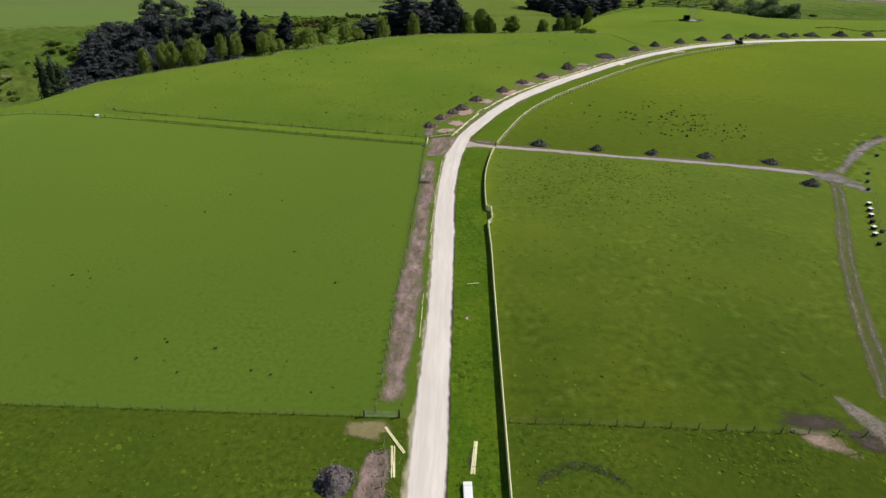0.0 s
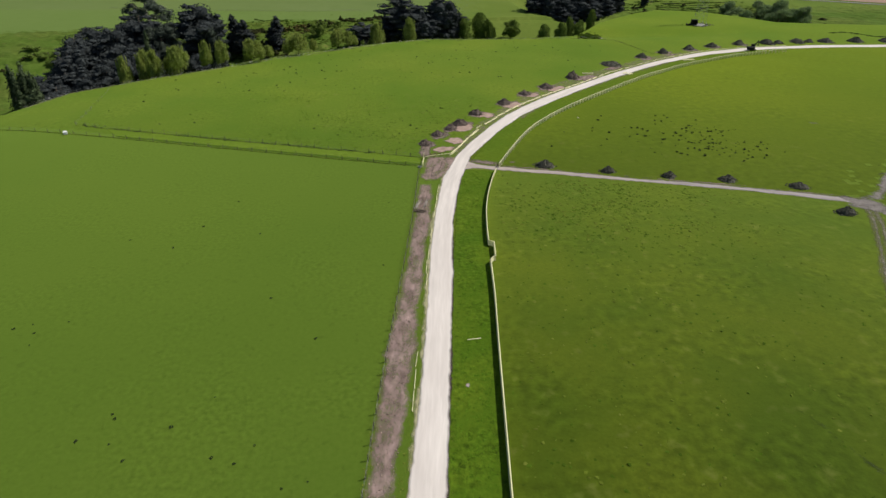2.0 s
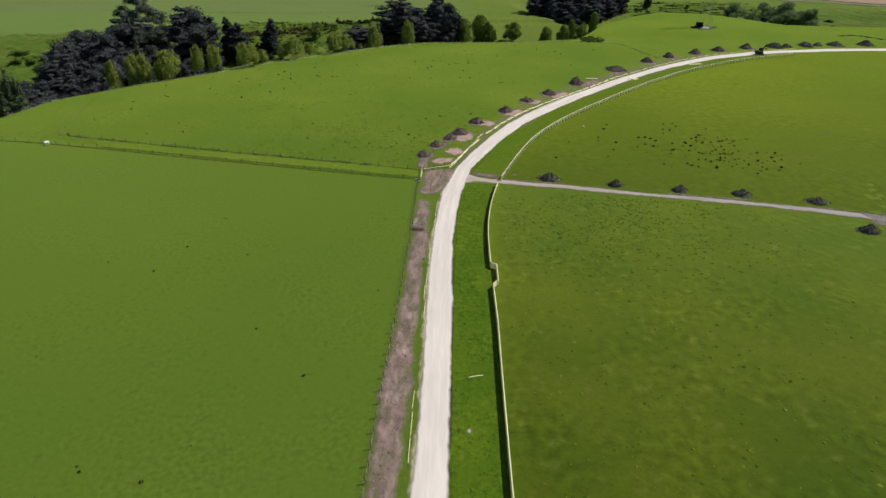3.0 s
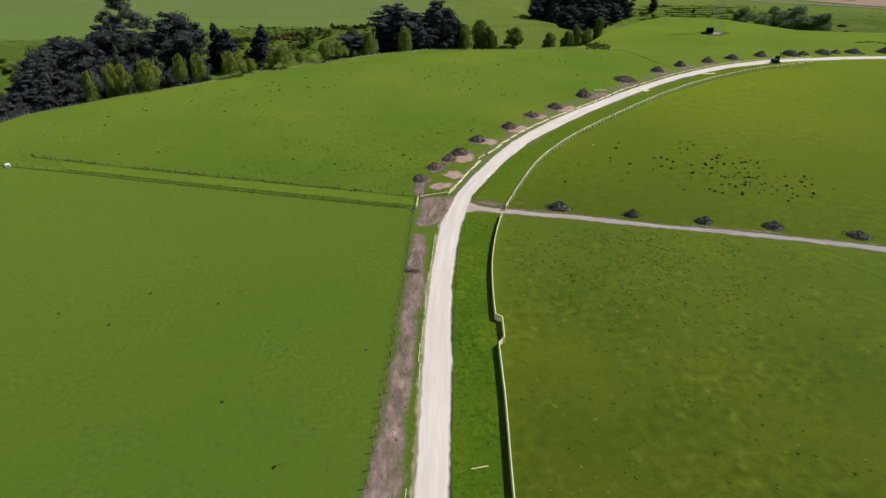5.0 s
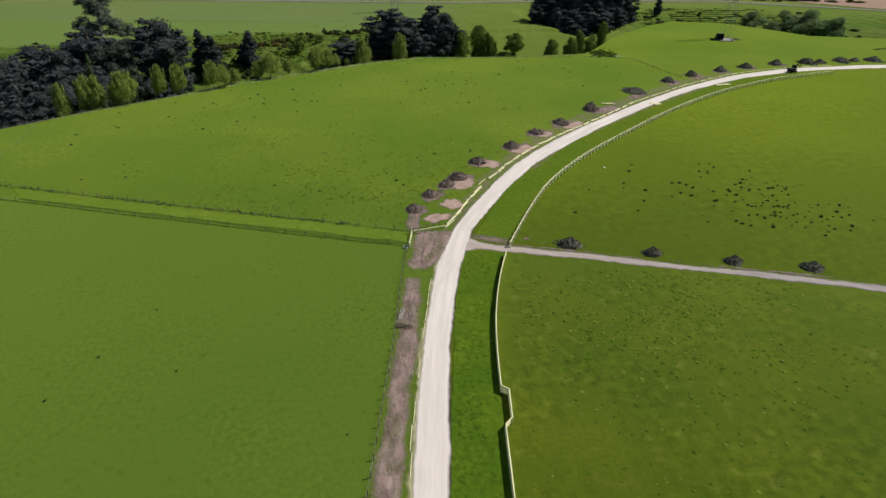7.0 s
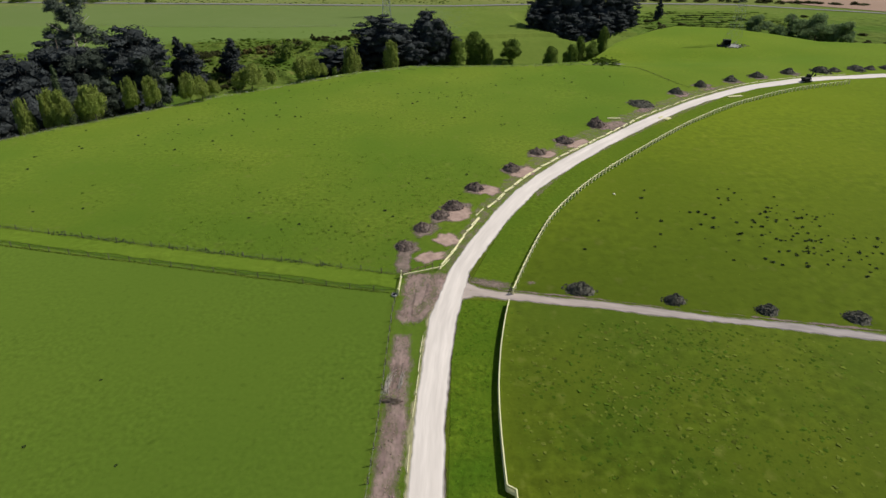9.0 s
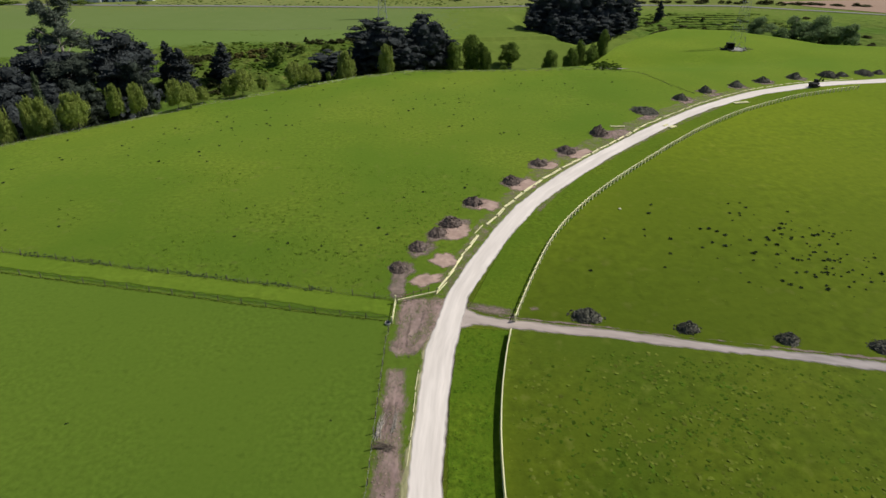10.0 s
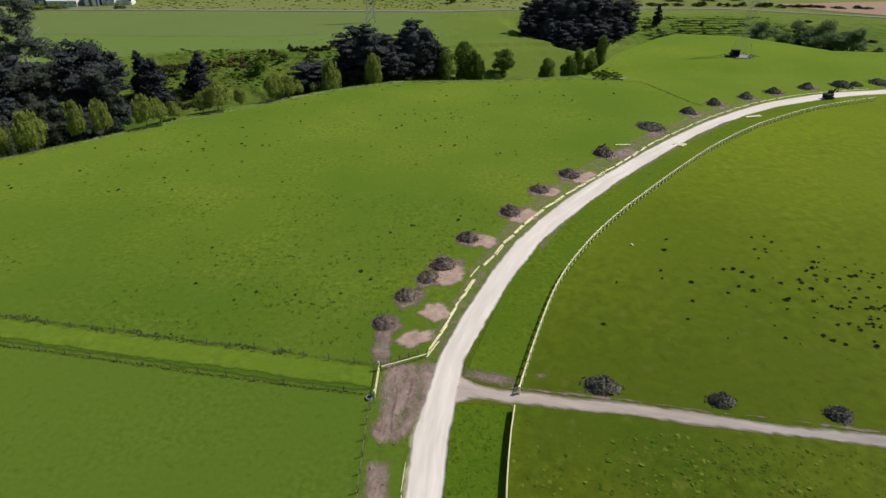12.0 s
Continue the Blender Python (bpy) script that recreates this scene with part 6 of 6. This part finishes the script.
# ---- pylons ----
def pylon(x, y, tall, label, fat=1.0):
    e = tagged(new("pylon"), label, "pylon", "power pylons")
    z0 = ground_z(x, y)
    e.location = (x, y, z0)
    half = lambda z: 2.3 * (1 - z / tall) ** 1.05 + 0.5
    levels = [0, 4.5, 8.5, 12, 15, 17.6, 20, 22.2, 24.2, 26.2, 28.2, tall]
    legs = ((1, 1), (-1, 1), (-1, -1), (1, -1))
    for a, b in legs:
        bm = bmesh.new()
        tube(bm, [(a * half(z), b * half(z), z) for z in levels], [0.032 * fat] * len(levels), 4)
        leg = part("leg", bm_mesh("leg", bm, PYLON), e)
        part("footing", box_mesh("footing", (0.6, 0.6, 0.5), CONCRETE, 0.05), leg, Matrix.Translation((a * half(0), b * half(0), 0.2)))
    for k in range(4):
        bm = bmesh.new()
        (a, b), (c, d) = legs[k], legs[(k + 1) % 4]
        for lo, hi in zip(levels, levels[1:]):
            tube(bm, [(a * half(lo), b * half(lo), lo), (c * half(hi), d * half(hi), hi)], [0.019 * fat, 0.019 * fat], 4)
            tube(bm, [(c * half(lo), d * half(lo), lo), (a * half(hi), b * half(hi), hi)], [0.019 * fat, 0.019 * fat], 4)
            tube(bm, [(a * half(hi), b * half(hi), hi), (c * half(hi), d * half(hi), hi)], [0.018 * fat, 0.018 * fat], 4)
        part("bracing", bm_mesh("bracing", bm, PYLON), e)
    for z, w in ((22.2, 6.5), (26.2, 5.2), (tall - 1, 4)):
        bm = bmesh.new()
        for s in (-1, 1):
            tube(bm, [(s * 0.5, 0.5, z), (s * w, 0, z + 0.3)], [0.05 * fat, 0.035 * fat], 4)
            tube(bm, [(s * 0.5, -0.5, z), (s * w, 0, z + 0.3)], [0.05 * fat, 0.035 * fat], 4)
            tube(bm, [(s * 0.5, 0, z + 1.4), (s * w, 0, z + 0.3)], [0.04 * fat, 0.035 * fat], 4)
        part("crossarm", bm_mesh("crossarm", bm, PYLON), e)


pad_spots = [(143 + 6.4 * math.cos(a) * d, 361.0 + 4.6 * math.sin(a) * d, rng.choice((0.12, 0.2, 0.3, 0.42))) for a, d in ((rng.uniform(0, 6.28), rng.gauss(0.85, 0.2)) for _ in range(150))]
clod_run("pad_rubble", pad_spots[:90], GREY_CLOD, "grey rubble round the gravel pad")
clod_run("pad_spoil", pad_spots[90:], SOD, "dark dug soil round the gravel pad")
pylon(144.5, 363.5, 32, "grey steel lattice power pylon on a grassy knoll", 1.25)
pylon(-29, 490, 34, "grey steel lattice power pylon beyond dark trees", 3.2)


def dark_shelter():
    e = tagged(new("stock_shelter"), "small black open stock shelter on the knoll", "shelter")
    e.matrix_basis = pose(140.2, 360.5, ground_z(140.2, 360.5), 0, 0, -8)
    for s, (sx, sy), at in (("wall", (0.12, 2.6), (-1.5, 0)), ("wall", (0.12, 2.6), (1.5, 0)), ("wall", (3.0, 0.12), (0, 1.25))):
        part(s, box_mesh(s, (sx, sy, 2.7), BLACK, 0.02, (at[0], at[1], 1.35)), e)
    bm = bmesh.new()
    box(bm, (3.5, 3.1, 0.12), (0, 0, 2.85), 0.03, Euler((radians(-5), 0, 0)).to_matrix().to_4x4())
    part("roof", bm_mesh("roof", bm, BLACK), e)
    low = tagged(new("trough"), "low dark water trough beside the shelter", "trough")
    low.matrix_basis = pose(137.0, 359.5, ground_z(137.0, 359.5), 0, 0, 4)
    for s, size, at in (("base", (2.6, 1.1, 0.2), (0, 0, 0.1)), ("side", (2.6, 0.12, 0.7), (0, 0.5, 0.4)), ("side", (2.6, 0.12, 0.7), (0, -0.5, 0.4)), ("side", (0.12, 0.9, 0.7), (1.24, 0, 0.4)), ("side", (0.12, 0.9, 0.7), (-1.24, 0, 0.4))):
        part(s, box_mesh(s, size, BLACK, 0.02, at), low)


dark_shelter()


# ---- the digger on the road ----
def excavator():
    e = tagged(new("excavator"), "dark parked excavator with its arm raised", "excavator")
    e.matrix_basis = pose(143.6, 297.0, ground_z(143.6, 297.0) + 0.1, 0, 0, 12) @ Matrix.Diagonal((0.86, 0.86, 0.86, 1))
    for y in (-1.15, 1.15):
        bm = bmesh.new()
        prof = [(-1.9, 0.42), (-1.6, 0.08), (1.6, 0.08), (1.9, 0.42), (1.6, 0.8), (-1.6, 0.8)]
        a = [bm.verts.new((px, y - 0.26, pz)) for px, pz in prof]
        b = [bm.verts.new((px, y + 0.26, pz)) for px, pz in prof]
        bm.faces.new(a), bm.faces.new(b[::-1])
        for k in range(6):
            bm.faces.new((a[k], b[k], b[(k + 1) % 6], a[(k + 1) % 6]))
        bmesh.ops.bevel(bm, geom=list(bm.edges), offset=0.08, segments=2, affect="EDGES")
        part("crawler_track", bm_mesh("crawler_track", bm, RUBBER), e)
    part("chassis", box_mesh("chassis", (1.8, 1.9, 0.4), MACHINE, 0.05, (0, 0, 0.72)), e)
    house = part("house", box_mesh("house", (3.4, 2.4, 0.95), MACHINE, 0.14, (-0.4, 0, 1.45)), e)
    part("counterweight", box_mesh("counterweight", (0.8, 2.4, 1.05), MACHINE, 0.2, (-2.0, 0, 1.5)), e)
    cab = part("cab", box_mesh("cab", (1.5, 1.0, 1.45), MACHINE, 0.12, (0.7, 0.65, 2.45)), e)
    for size, at in (((0.03, 0.84, 0.9), (1.46, 0.65, 2.6)), ((1.2, 0.03, 0.8), (0.7, 1.16, 2.6)), ((1.2, 0.03, 0.8), (0.7, 0.14, 2.6)), ((0.03, 0.84, 0.6), (-0.06, 0.65, 2.7))):
        part("cab_window", box_mesh("cab_window", size, GLASS, 0.01, at), cab)
    bm = bmesh.new()
    tube(bm, [(0.9, -0.3, 1.7), (1.7, -0.3, 3.6), (2.9, -0.3, 4.9)], [0.26, 0.28, 0.18], 6)
    boom = part("boom", bm_mesh("boom", bm, MACHINE), e)
    bm = bmesh.new()
    tube(bm, [(2.7, -0.3, 5.4), (3.1, -0.3, 4.2), (3.3, -0.3, 3.0)], [0.16, 0.2, 0.12], 6)
    dipper = part("dipper_arm", bm_mesh("dipper_arm", bm, MACHINE), e)
    bm = bmesh.new()
    box(bm, (0.7, 0.9, 0.6), (3.15, -0.3, 2.7), 0.16)
    part("bucket", bm_mesh("bucket", bm, RUBBER), dipper)
    bm = bmesh.new()
    tube(bm, [(1.4, -0.3, 1.6), (1.8, -0.3, 3.3)], [0.1, 0.07], 8)
    part("ram", bm_mesh("ram", bm, STEEL), boom)
    bm = bmesh.new()
    tube(bm, [(-1.3, -0.6, 1.9), (-1.3, -0.6, 2.6)], [0.07, 0.07], 8)
    part("exhaust", bm_mesh("exhaust", bm, RUBBER), house)


excavator()


# ---- white hutches, troughs and the far sheds ----
def beehive(x, y, turn, paint, label, size=0.85):
    e = tagged(new("beehive"), label, "beehive", "beehives in a row")
    e.matrix_basis = pose(x, y, ground_z(x, y), 0, 0, turn) @ Matrix.Scale(size, 4)
    for dx in (-0.42, 0.42):
        part("bearer", box_mesh("bearer", (0.1, 1.0, 0.14), POST, 0.01, (dx, 0, 0.07)), e)
    part("floor_board", box_mesh("floor_board", (1.15, 0.95, 0.06), POST, 0.01, (0, 0, 0.17)), e)
    for k, z in enumerate((0.36, 0.68)):
        part("hive_box", box_mesh("hive_box", (1.05 - 0.03 * k, 0.85, 0.3), BLACK, 0.02, (0, 0, z)), e)
    part("lid", box_mesh("lid", (1.2, 0.95, 0.12), paint, 0.02, (0, 0, 0.90)), e)
    part("entrance", box_mesh("entrance", (0.5, 0.03, 0.05), POST, 0.005, (0, -0.43, 0.24)), e)


for k in range(6):
    beehive(91.9 + 1.5 * k, 108.7 + 2.88 * k, 20 + rng.uniform(-8, 8), BLACK if k == 2 else WHITE, "dark double box beehive with a white lid on grass" if k != 2 else "dark double box beehive with a dark lid")
for x, y in ((104.5, 131.4), (107.2, 136.1), (110.4, 141.1), (94.4, 110.2), (90.4, 104.9), (120.5, 153.5)):
    beehive(x, y, 20 + rng.uniform(-12, 12), BLACK, "dark double box beehive standing on grass", 0.68)


def trough(x, y, turn, size, label):
    e = tagged(new("water_trough"), label, "trough")
    e.matrix_basis = pose(x, y, ground_z(x, y), 0, 0, turn)
    bm = bmesh.new()
    n = 18
    ring = lambda r, z: [bm.verts.new((r * math.cos(2 * math.pi * k / n) * size, r * math.sin(2 * math.pi * k / n) * size, z * size)) for k in range(n)]
    a, b, c, d = ring(1.0, 0), ring(1.05, 0.8), ring(0.9, 0.8), ring(0.88, 0.25)
    for p, q in ((a, b), (b, c), (c, d)):
        for k in range(n):
            bm.faces.new((p[k], p[(k + 1) % n], q[(k + 1) % n], q[k]))
    bm.faces.new(d)
    part("tub", bm_mesh("tub", bm, CONCRETE if size < 1 else WHITE), e)
    bm = bmesh.new()
    bmesh.ops.create_circle(bm, cap_ends=True, segments=n, radius=0.89 * size)
    part("water", bm_mesh("water", bm, GLASS), e, Matrix.Translation((0, 0, 0.6 * size)))


trough(47.6, 55.3, 0, 0.3, "round concrete water trough on the fence line")
trough(-5.6, 159.6, 0, 0.45, "small pale round trough at the lane corner")


# a made-up lidded box; what lies there is a tilted white board
def white_lidded_box():
    e = tagged(new("white_box"), "small white lidded box in place of a tilted board", "feed bin")
    e.matrix_basis = pose(-111.0, 182.4, ground_z(-111, 182.4), 0, 0, 25) @ Matrix.Diagonal((0.6, 0.6, 0.65, 1))
    bm = bmesh.new()
    box(bm, (1.7, 1.2, 1.1), (0, 0, 0.75), 0.06)
    part("body", bm_mesh("body", bm, WHITE), e)
    bm = bmesh.new()
    box(bm, (1.85, 1.4, 0.08), (0, 0, 1.36), 0.02, Euler((radians(14), 0, 0)).to_matrix().to_4x4())
    part("lid", bm_mesh("lid", bm, WHITE), e)
    for sx in (-0.7, 0.7):
        part("skid", box_mesh("skid", (0.12, 1.3, 0.2), POST, 0.02, (sx, 0, 0.1)), e)


white_lidded_box()


def shed(x, y, w, d, h, turn, wall, roof, doors, label):
    e = tagged(new("shed"), label, "shed", "distant sheds")
    e.matrix_basis = pose(x, y, ground_z(x, y), 0, 0, turn)
    bm = bmesh.new()
    box(bm, (w, d, h), (0, 0, h / 2), 0.03)
    part("cladding", bm_mesh("cladding", bm, wall), e)
    bm = bmesh.new()
    rise, o = d * 0.16, 0.5
    pts = [(-w / 2 - o, -d / 2 - o, h - 0.1), (w / 2 + o, -d / 2 - o, h - 0.1), (w / 2 + o, 0, h + rise), (-w / 2 - o, 0, h + rise), (w / 2 + o, d / 2 + o, h - 0.1), (-w / 2 - o, d / 2 + o, h - 0.1)]
    lo = [bm.verts.new(p) for p in pts]
    hi = [bm.verts.new((p[0], p[1], p[2] + 0.2)) for p in pts]
    for q in ((0, 1, 2, 3), (3, 2, 4, 5)):
        bm.faces.new([hi[k] for k in q]), bm.faces.new([lo[k] for k in q][::-1])
    for a, b in ((0, 1), (1, 2), (2, 4), (4, 5), (5, 3), (3, 0)):
        bm.faces.new((lo[a], lo[b], hi[b], hi[a]))
    part("roof", bm_mesh("roof", bm, roof), e)
    for k in range(doors):
        cx = -w / 2 + w * (k + 0.5) / doors
        part("roller_door", box_mesh("roller_door", (w / doors * 0.55, 0.1, h * 0.7), WHITE if wall is not WHITE else ROOF, 0.02, (cx, -d / 2 - 0.06, h * 0.35)), e)
        part("window", box_mesh("window", (w / doors * 0.2, 0.1, 0.8), GLASS, 0.02, (cx + w / doors * 0.4, -d / 2 - 0.06, h * 0.6)), e)


BLUE = shade("blue_grey_cladding", (0.12, 0.16, 0.24), (0.15, 0.19, 0.27), (0.09, 0.12, 0.18), 0.3, 3, rough=0.5, bump=0.05)
for x, y, w, d, h, wall, roof, doors, text in [
        (-276, 578, 14, 12, 5, BLUE, ROOF, 2, "distant blue-grey farm shed with pale roof"), (-257, 574, 20, 12, 4, WHITE, WHITE, 3, "distant long white shed"), (-238, 578, 10, 14, 6, BLUE, BLUE, 2, "distant dark blue shed with white doors"),
        (-227, 580, 9, 10, 5, WHITE, ROOF, 2, "distant low white shed"), (-215, 580, 8, 9, 5, WHITE, WHITE, 1, "small distant white shed"), (-300, 590, 16, 14, 5, ROOF, ROOF, 2, "distant low grey shed")]:
    shed(x * 0.985, y - 11, w, d, h, tree_rng.uniform(-6, 6), wall, roof, doors, text)
humps("far_rushes", [(x, y, rng.uniform(0.3, 1.1)) for x, y, _ in clumped(1000, -230, 140, 546, 620, 0.03, -0.1, 0, 1)], HUMP_DARK, "dark rushes in the far paddock", 0.6, "rushes", 1.6)
tufts("gully_tufts", [(x, np.interp(x, [-128, -70, 0, 66], [393, 400, 412, 424]) - abs(rng.gauss(0, 30)) + 4, rng.uniform(1.2, 3.2)) for x in np.random.RandomState(3).uniform(-128, 0, 1600)], TUFT_RANK, "rank tussock grass on the far bank", "tussock")
humps("bank_rushes", [(x, y, r) for x, y, r in clumped(900, -118, -26, 332, 408, 0.05, -0.05, 0.35, 1.3)], HUMP_DARK, "dark rushes on the gully bank", 0.7, "rushes", 1.5)
humps("ditch_head_rushes", [(rng.gauss(76.5, 3.2), rng.gauss(336, 3.6), rng.uniform(0.3, 1.0)) for _ in range(130)], HUMP_DARK, "dark rushes at the head of the ditch", 0.9, "rushes", 1.3)
CREST = [(-143, 214), (-137, 232), (-114, 252.5), (-96.6, 266), (-77.3, 284), (-50.4, 303), (-29.4, 318), (-3.5, 330), (40, 328), (80, 329)]
wire_fence(CREST, 5.0, "thin wire fence along the gully crest", 1.1, 0.05)
tufts("crest_grass", [(x + rng.gauss(0, 0.5), y + 1.2 + rng.gauss(0, 0.6), rng.uniform(0.5, 1.4)) for x, y in along(CREST, 0.3)], TUFT_DRY, "pale dry grass along the gully crest", "grass")
DITCH = [(66, 329), (78.5, 323), (85.0, 320), (89.9, 306), (93.1, 297), (96.3, 290)]
ribbon("ditch", [(x - 0.5, y + 0.4) for x, y in DITCH[1:]], [(x + 0.5, y - 0.4) for x, y in DITCH[1:]], DRAIN, 0.07, 0.8, 0.7, 0.4, 131, label="shallow ditch with dark rank grass", category="ditch")
tufts("ditch_rushes", [(x + rng.gauss(0, 0.45), y + rng.gauss(0, 0.45), rng.uniform(0.3, 0.8)) for x, y in along(DITCH, 0.07)], WEED, "dark rushes along a shallow ditch", "rushes")
wire_fence([(-230, 450), (-166.9, 443.5), (-127.0, 442.4), (-86.5, 441), (-56.6, 447)], 6.0, "thin distant fence across the crop field", 1.1, 0.06)
tufts("far_fence_grass", [(x + rng.gauss(0, 0.3), y + rng.gauss(0, 0.4), rng.uniform(0.6, 1.5)) for x, y in along([(-230, 450), (-166.9, 443.5), (-127.0, 442.4), (-86.5, 441), (-56.6, 447)], 0.6)], TUFT_RANK, "rank grass under a distant fence", "grass")
# the low ones are added where the gully ground is only in shadow
for x, y, top, wide in [(-161, 276, 6.0, 15), (-165, 290, 8.5, 17), (-156, 268, 0.0, 13), (-149, 262, -3.0, 12), (-143, 268, 0.5, 12), (-138, 280, 3.0, 14), (-157, 254, -4.5, 13), (-163, 262, -2.5, 15), (-152, 246, -7.0, 11), (-168, 257, -6.5, 13), (-161, 247, -8.0, 11), (-174, 266, -4.0, 14), (-151, 238, -9.5, 9)]:
    plant("pine", x, y, top, wide)
# dark strips and lumps paint the shaded faces of the terraces
for k in range(7):
    y0 = 454 + k * 8.5
    row = [(x, y0 - 1.6 * math.sin(x * 0.06) + 2.6 * noise.noise((x * 0.06, k * 1.7, 4))) for x in np.arange(158 + 5 * (k % 3), 214 + 2 * k, 4.0)]
    ribbon("terrace_bank", [(x, y + 0.8 + 2.4 * max(0.0, math.sin(x * 0.09 + k * 2.1))) for x, y in row], [(x, y - 0.6) for x, y in row], TERRACE_SHADE, 0.55, 1.2, 1.0, 2.4, 120 + k, label="dark strip painted for a shaded terrace face", category="bank")
    humps("terrace_rushes", [(x + rng.gauss(0, 1.2), y + rng.gauss(0.6, 0.8), rng.uniform(0.4, 1.3)) for x, y in along(row, 0.7) if noise.noise((x * 0.09, k * 3.1, 2)) > -0.15], HUMP_DARK, "dark lumps standing in for shade on the terraces", 0.75, "rushes", 1.8)
# more dark lumps in rows for the shade in the terrace grooves
for k in range(11):
    y0 = 432 + k * 8
    run = [(x + rng.gauss(0, 0.6), y0 + 4 * math.sin(x * 0.05 + k) + rng.gauss(0, 1.3), rng.uniform(0.25, 1.0)) for x in np.arange(132, 236, 0.5) if noise.noise((x * 0.08, k * 2.7, 1)) > 0.02]
    humps("terrace_rushes", run, HUMP_DARK, "dark lumps standing in for shade on the terraces", 0.55, "rushes", 2.2)
patch("stony_patch", 4.2, 79.6, 0.5, 0.7, TRACK, 0, 0.06, 81, "small pale stony patch on the verge", fade=0.5)
patch("worn_patch", 118, 196, 4.5, 2.0, RUT, 5, 0.06, 83, "worn pale ring in the grass", fade=2.5)
ribbon("drain_line", [(46.6, 78.9), (51.1, 73.4), (53.9, 66.8), (56.4, 61.8)], [(47.0, 79.2), (51.9, 73.9), (55.0, 67.2), (58.4, 62.8)], DRAIN, 0.05, 1.6, 0.7, 0.3, 85, label="faint dark drain line in pasture", category="drain")
timber(5.6, 90.0, 12, 2.2, 0.12, 0.06, label="thin pale stick lying on the verge", group="")
HOLLOW = [(203, 338), (213, 341), (218, 335.5), (223, 329.5), (236, 331), (252, 334)]
# dark grass strip that paints the hollow's shading
ribbon("damp_hollow", [(x, y + 2.2) for x, y in HOLLOW], [(x, y - 2.2) for x, y in HOLLOW], DRAIN, 0.08, 2.0, 1.0, 1.2, 87, label="hollow with its shading put into a dark grass strip", category="hollow")
humps("rush_patch", [(x + rng.gauss(0, 0.8), y + rng.gauss(0, 0.9), rng.uniform(0.2, 0.7)) for x, y in along(HOLLOW, 0.45)], HUMP_DARK, "dark rushes in the hollow", 0.6, "rushes", 1.8)


def pale_stone():
    bm = bmesh.new()
    bmesh.ops.create_icosphere(bm, subdivisions=2, radius=0.34)
    for v in bm.verts:
        v.co *= 1 + 0.35 * noise.noise(v.co * 2.6)
        v.co.z *= 0.6
    ob = tagged(new("stone", bm_mesh("stone", bm, TIMBER_PALE, smooth=True)), "pale yellowish stone lying in the grazed pasture", "stone")
    ob.location = (44.2, 200.3, ground_z(44.2, 200.3) + 0.1)


TIMBER_PALE = shade("pale_limestone", (0.62, 0.60, 0.38), (0.70, 0.68, 0.50), (0.50, 0.47, 0.28), 1.5, 6.0, bump=0.4)
pale_stone()
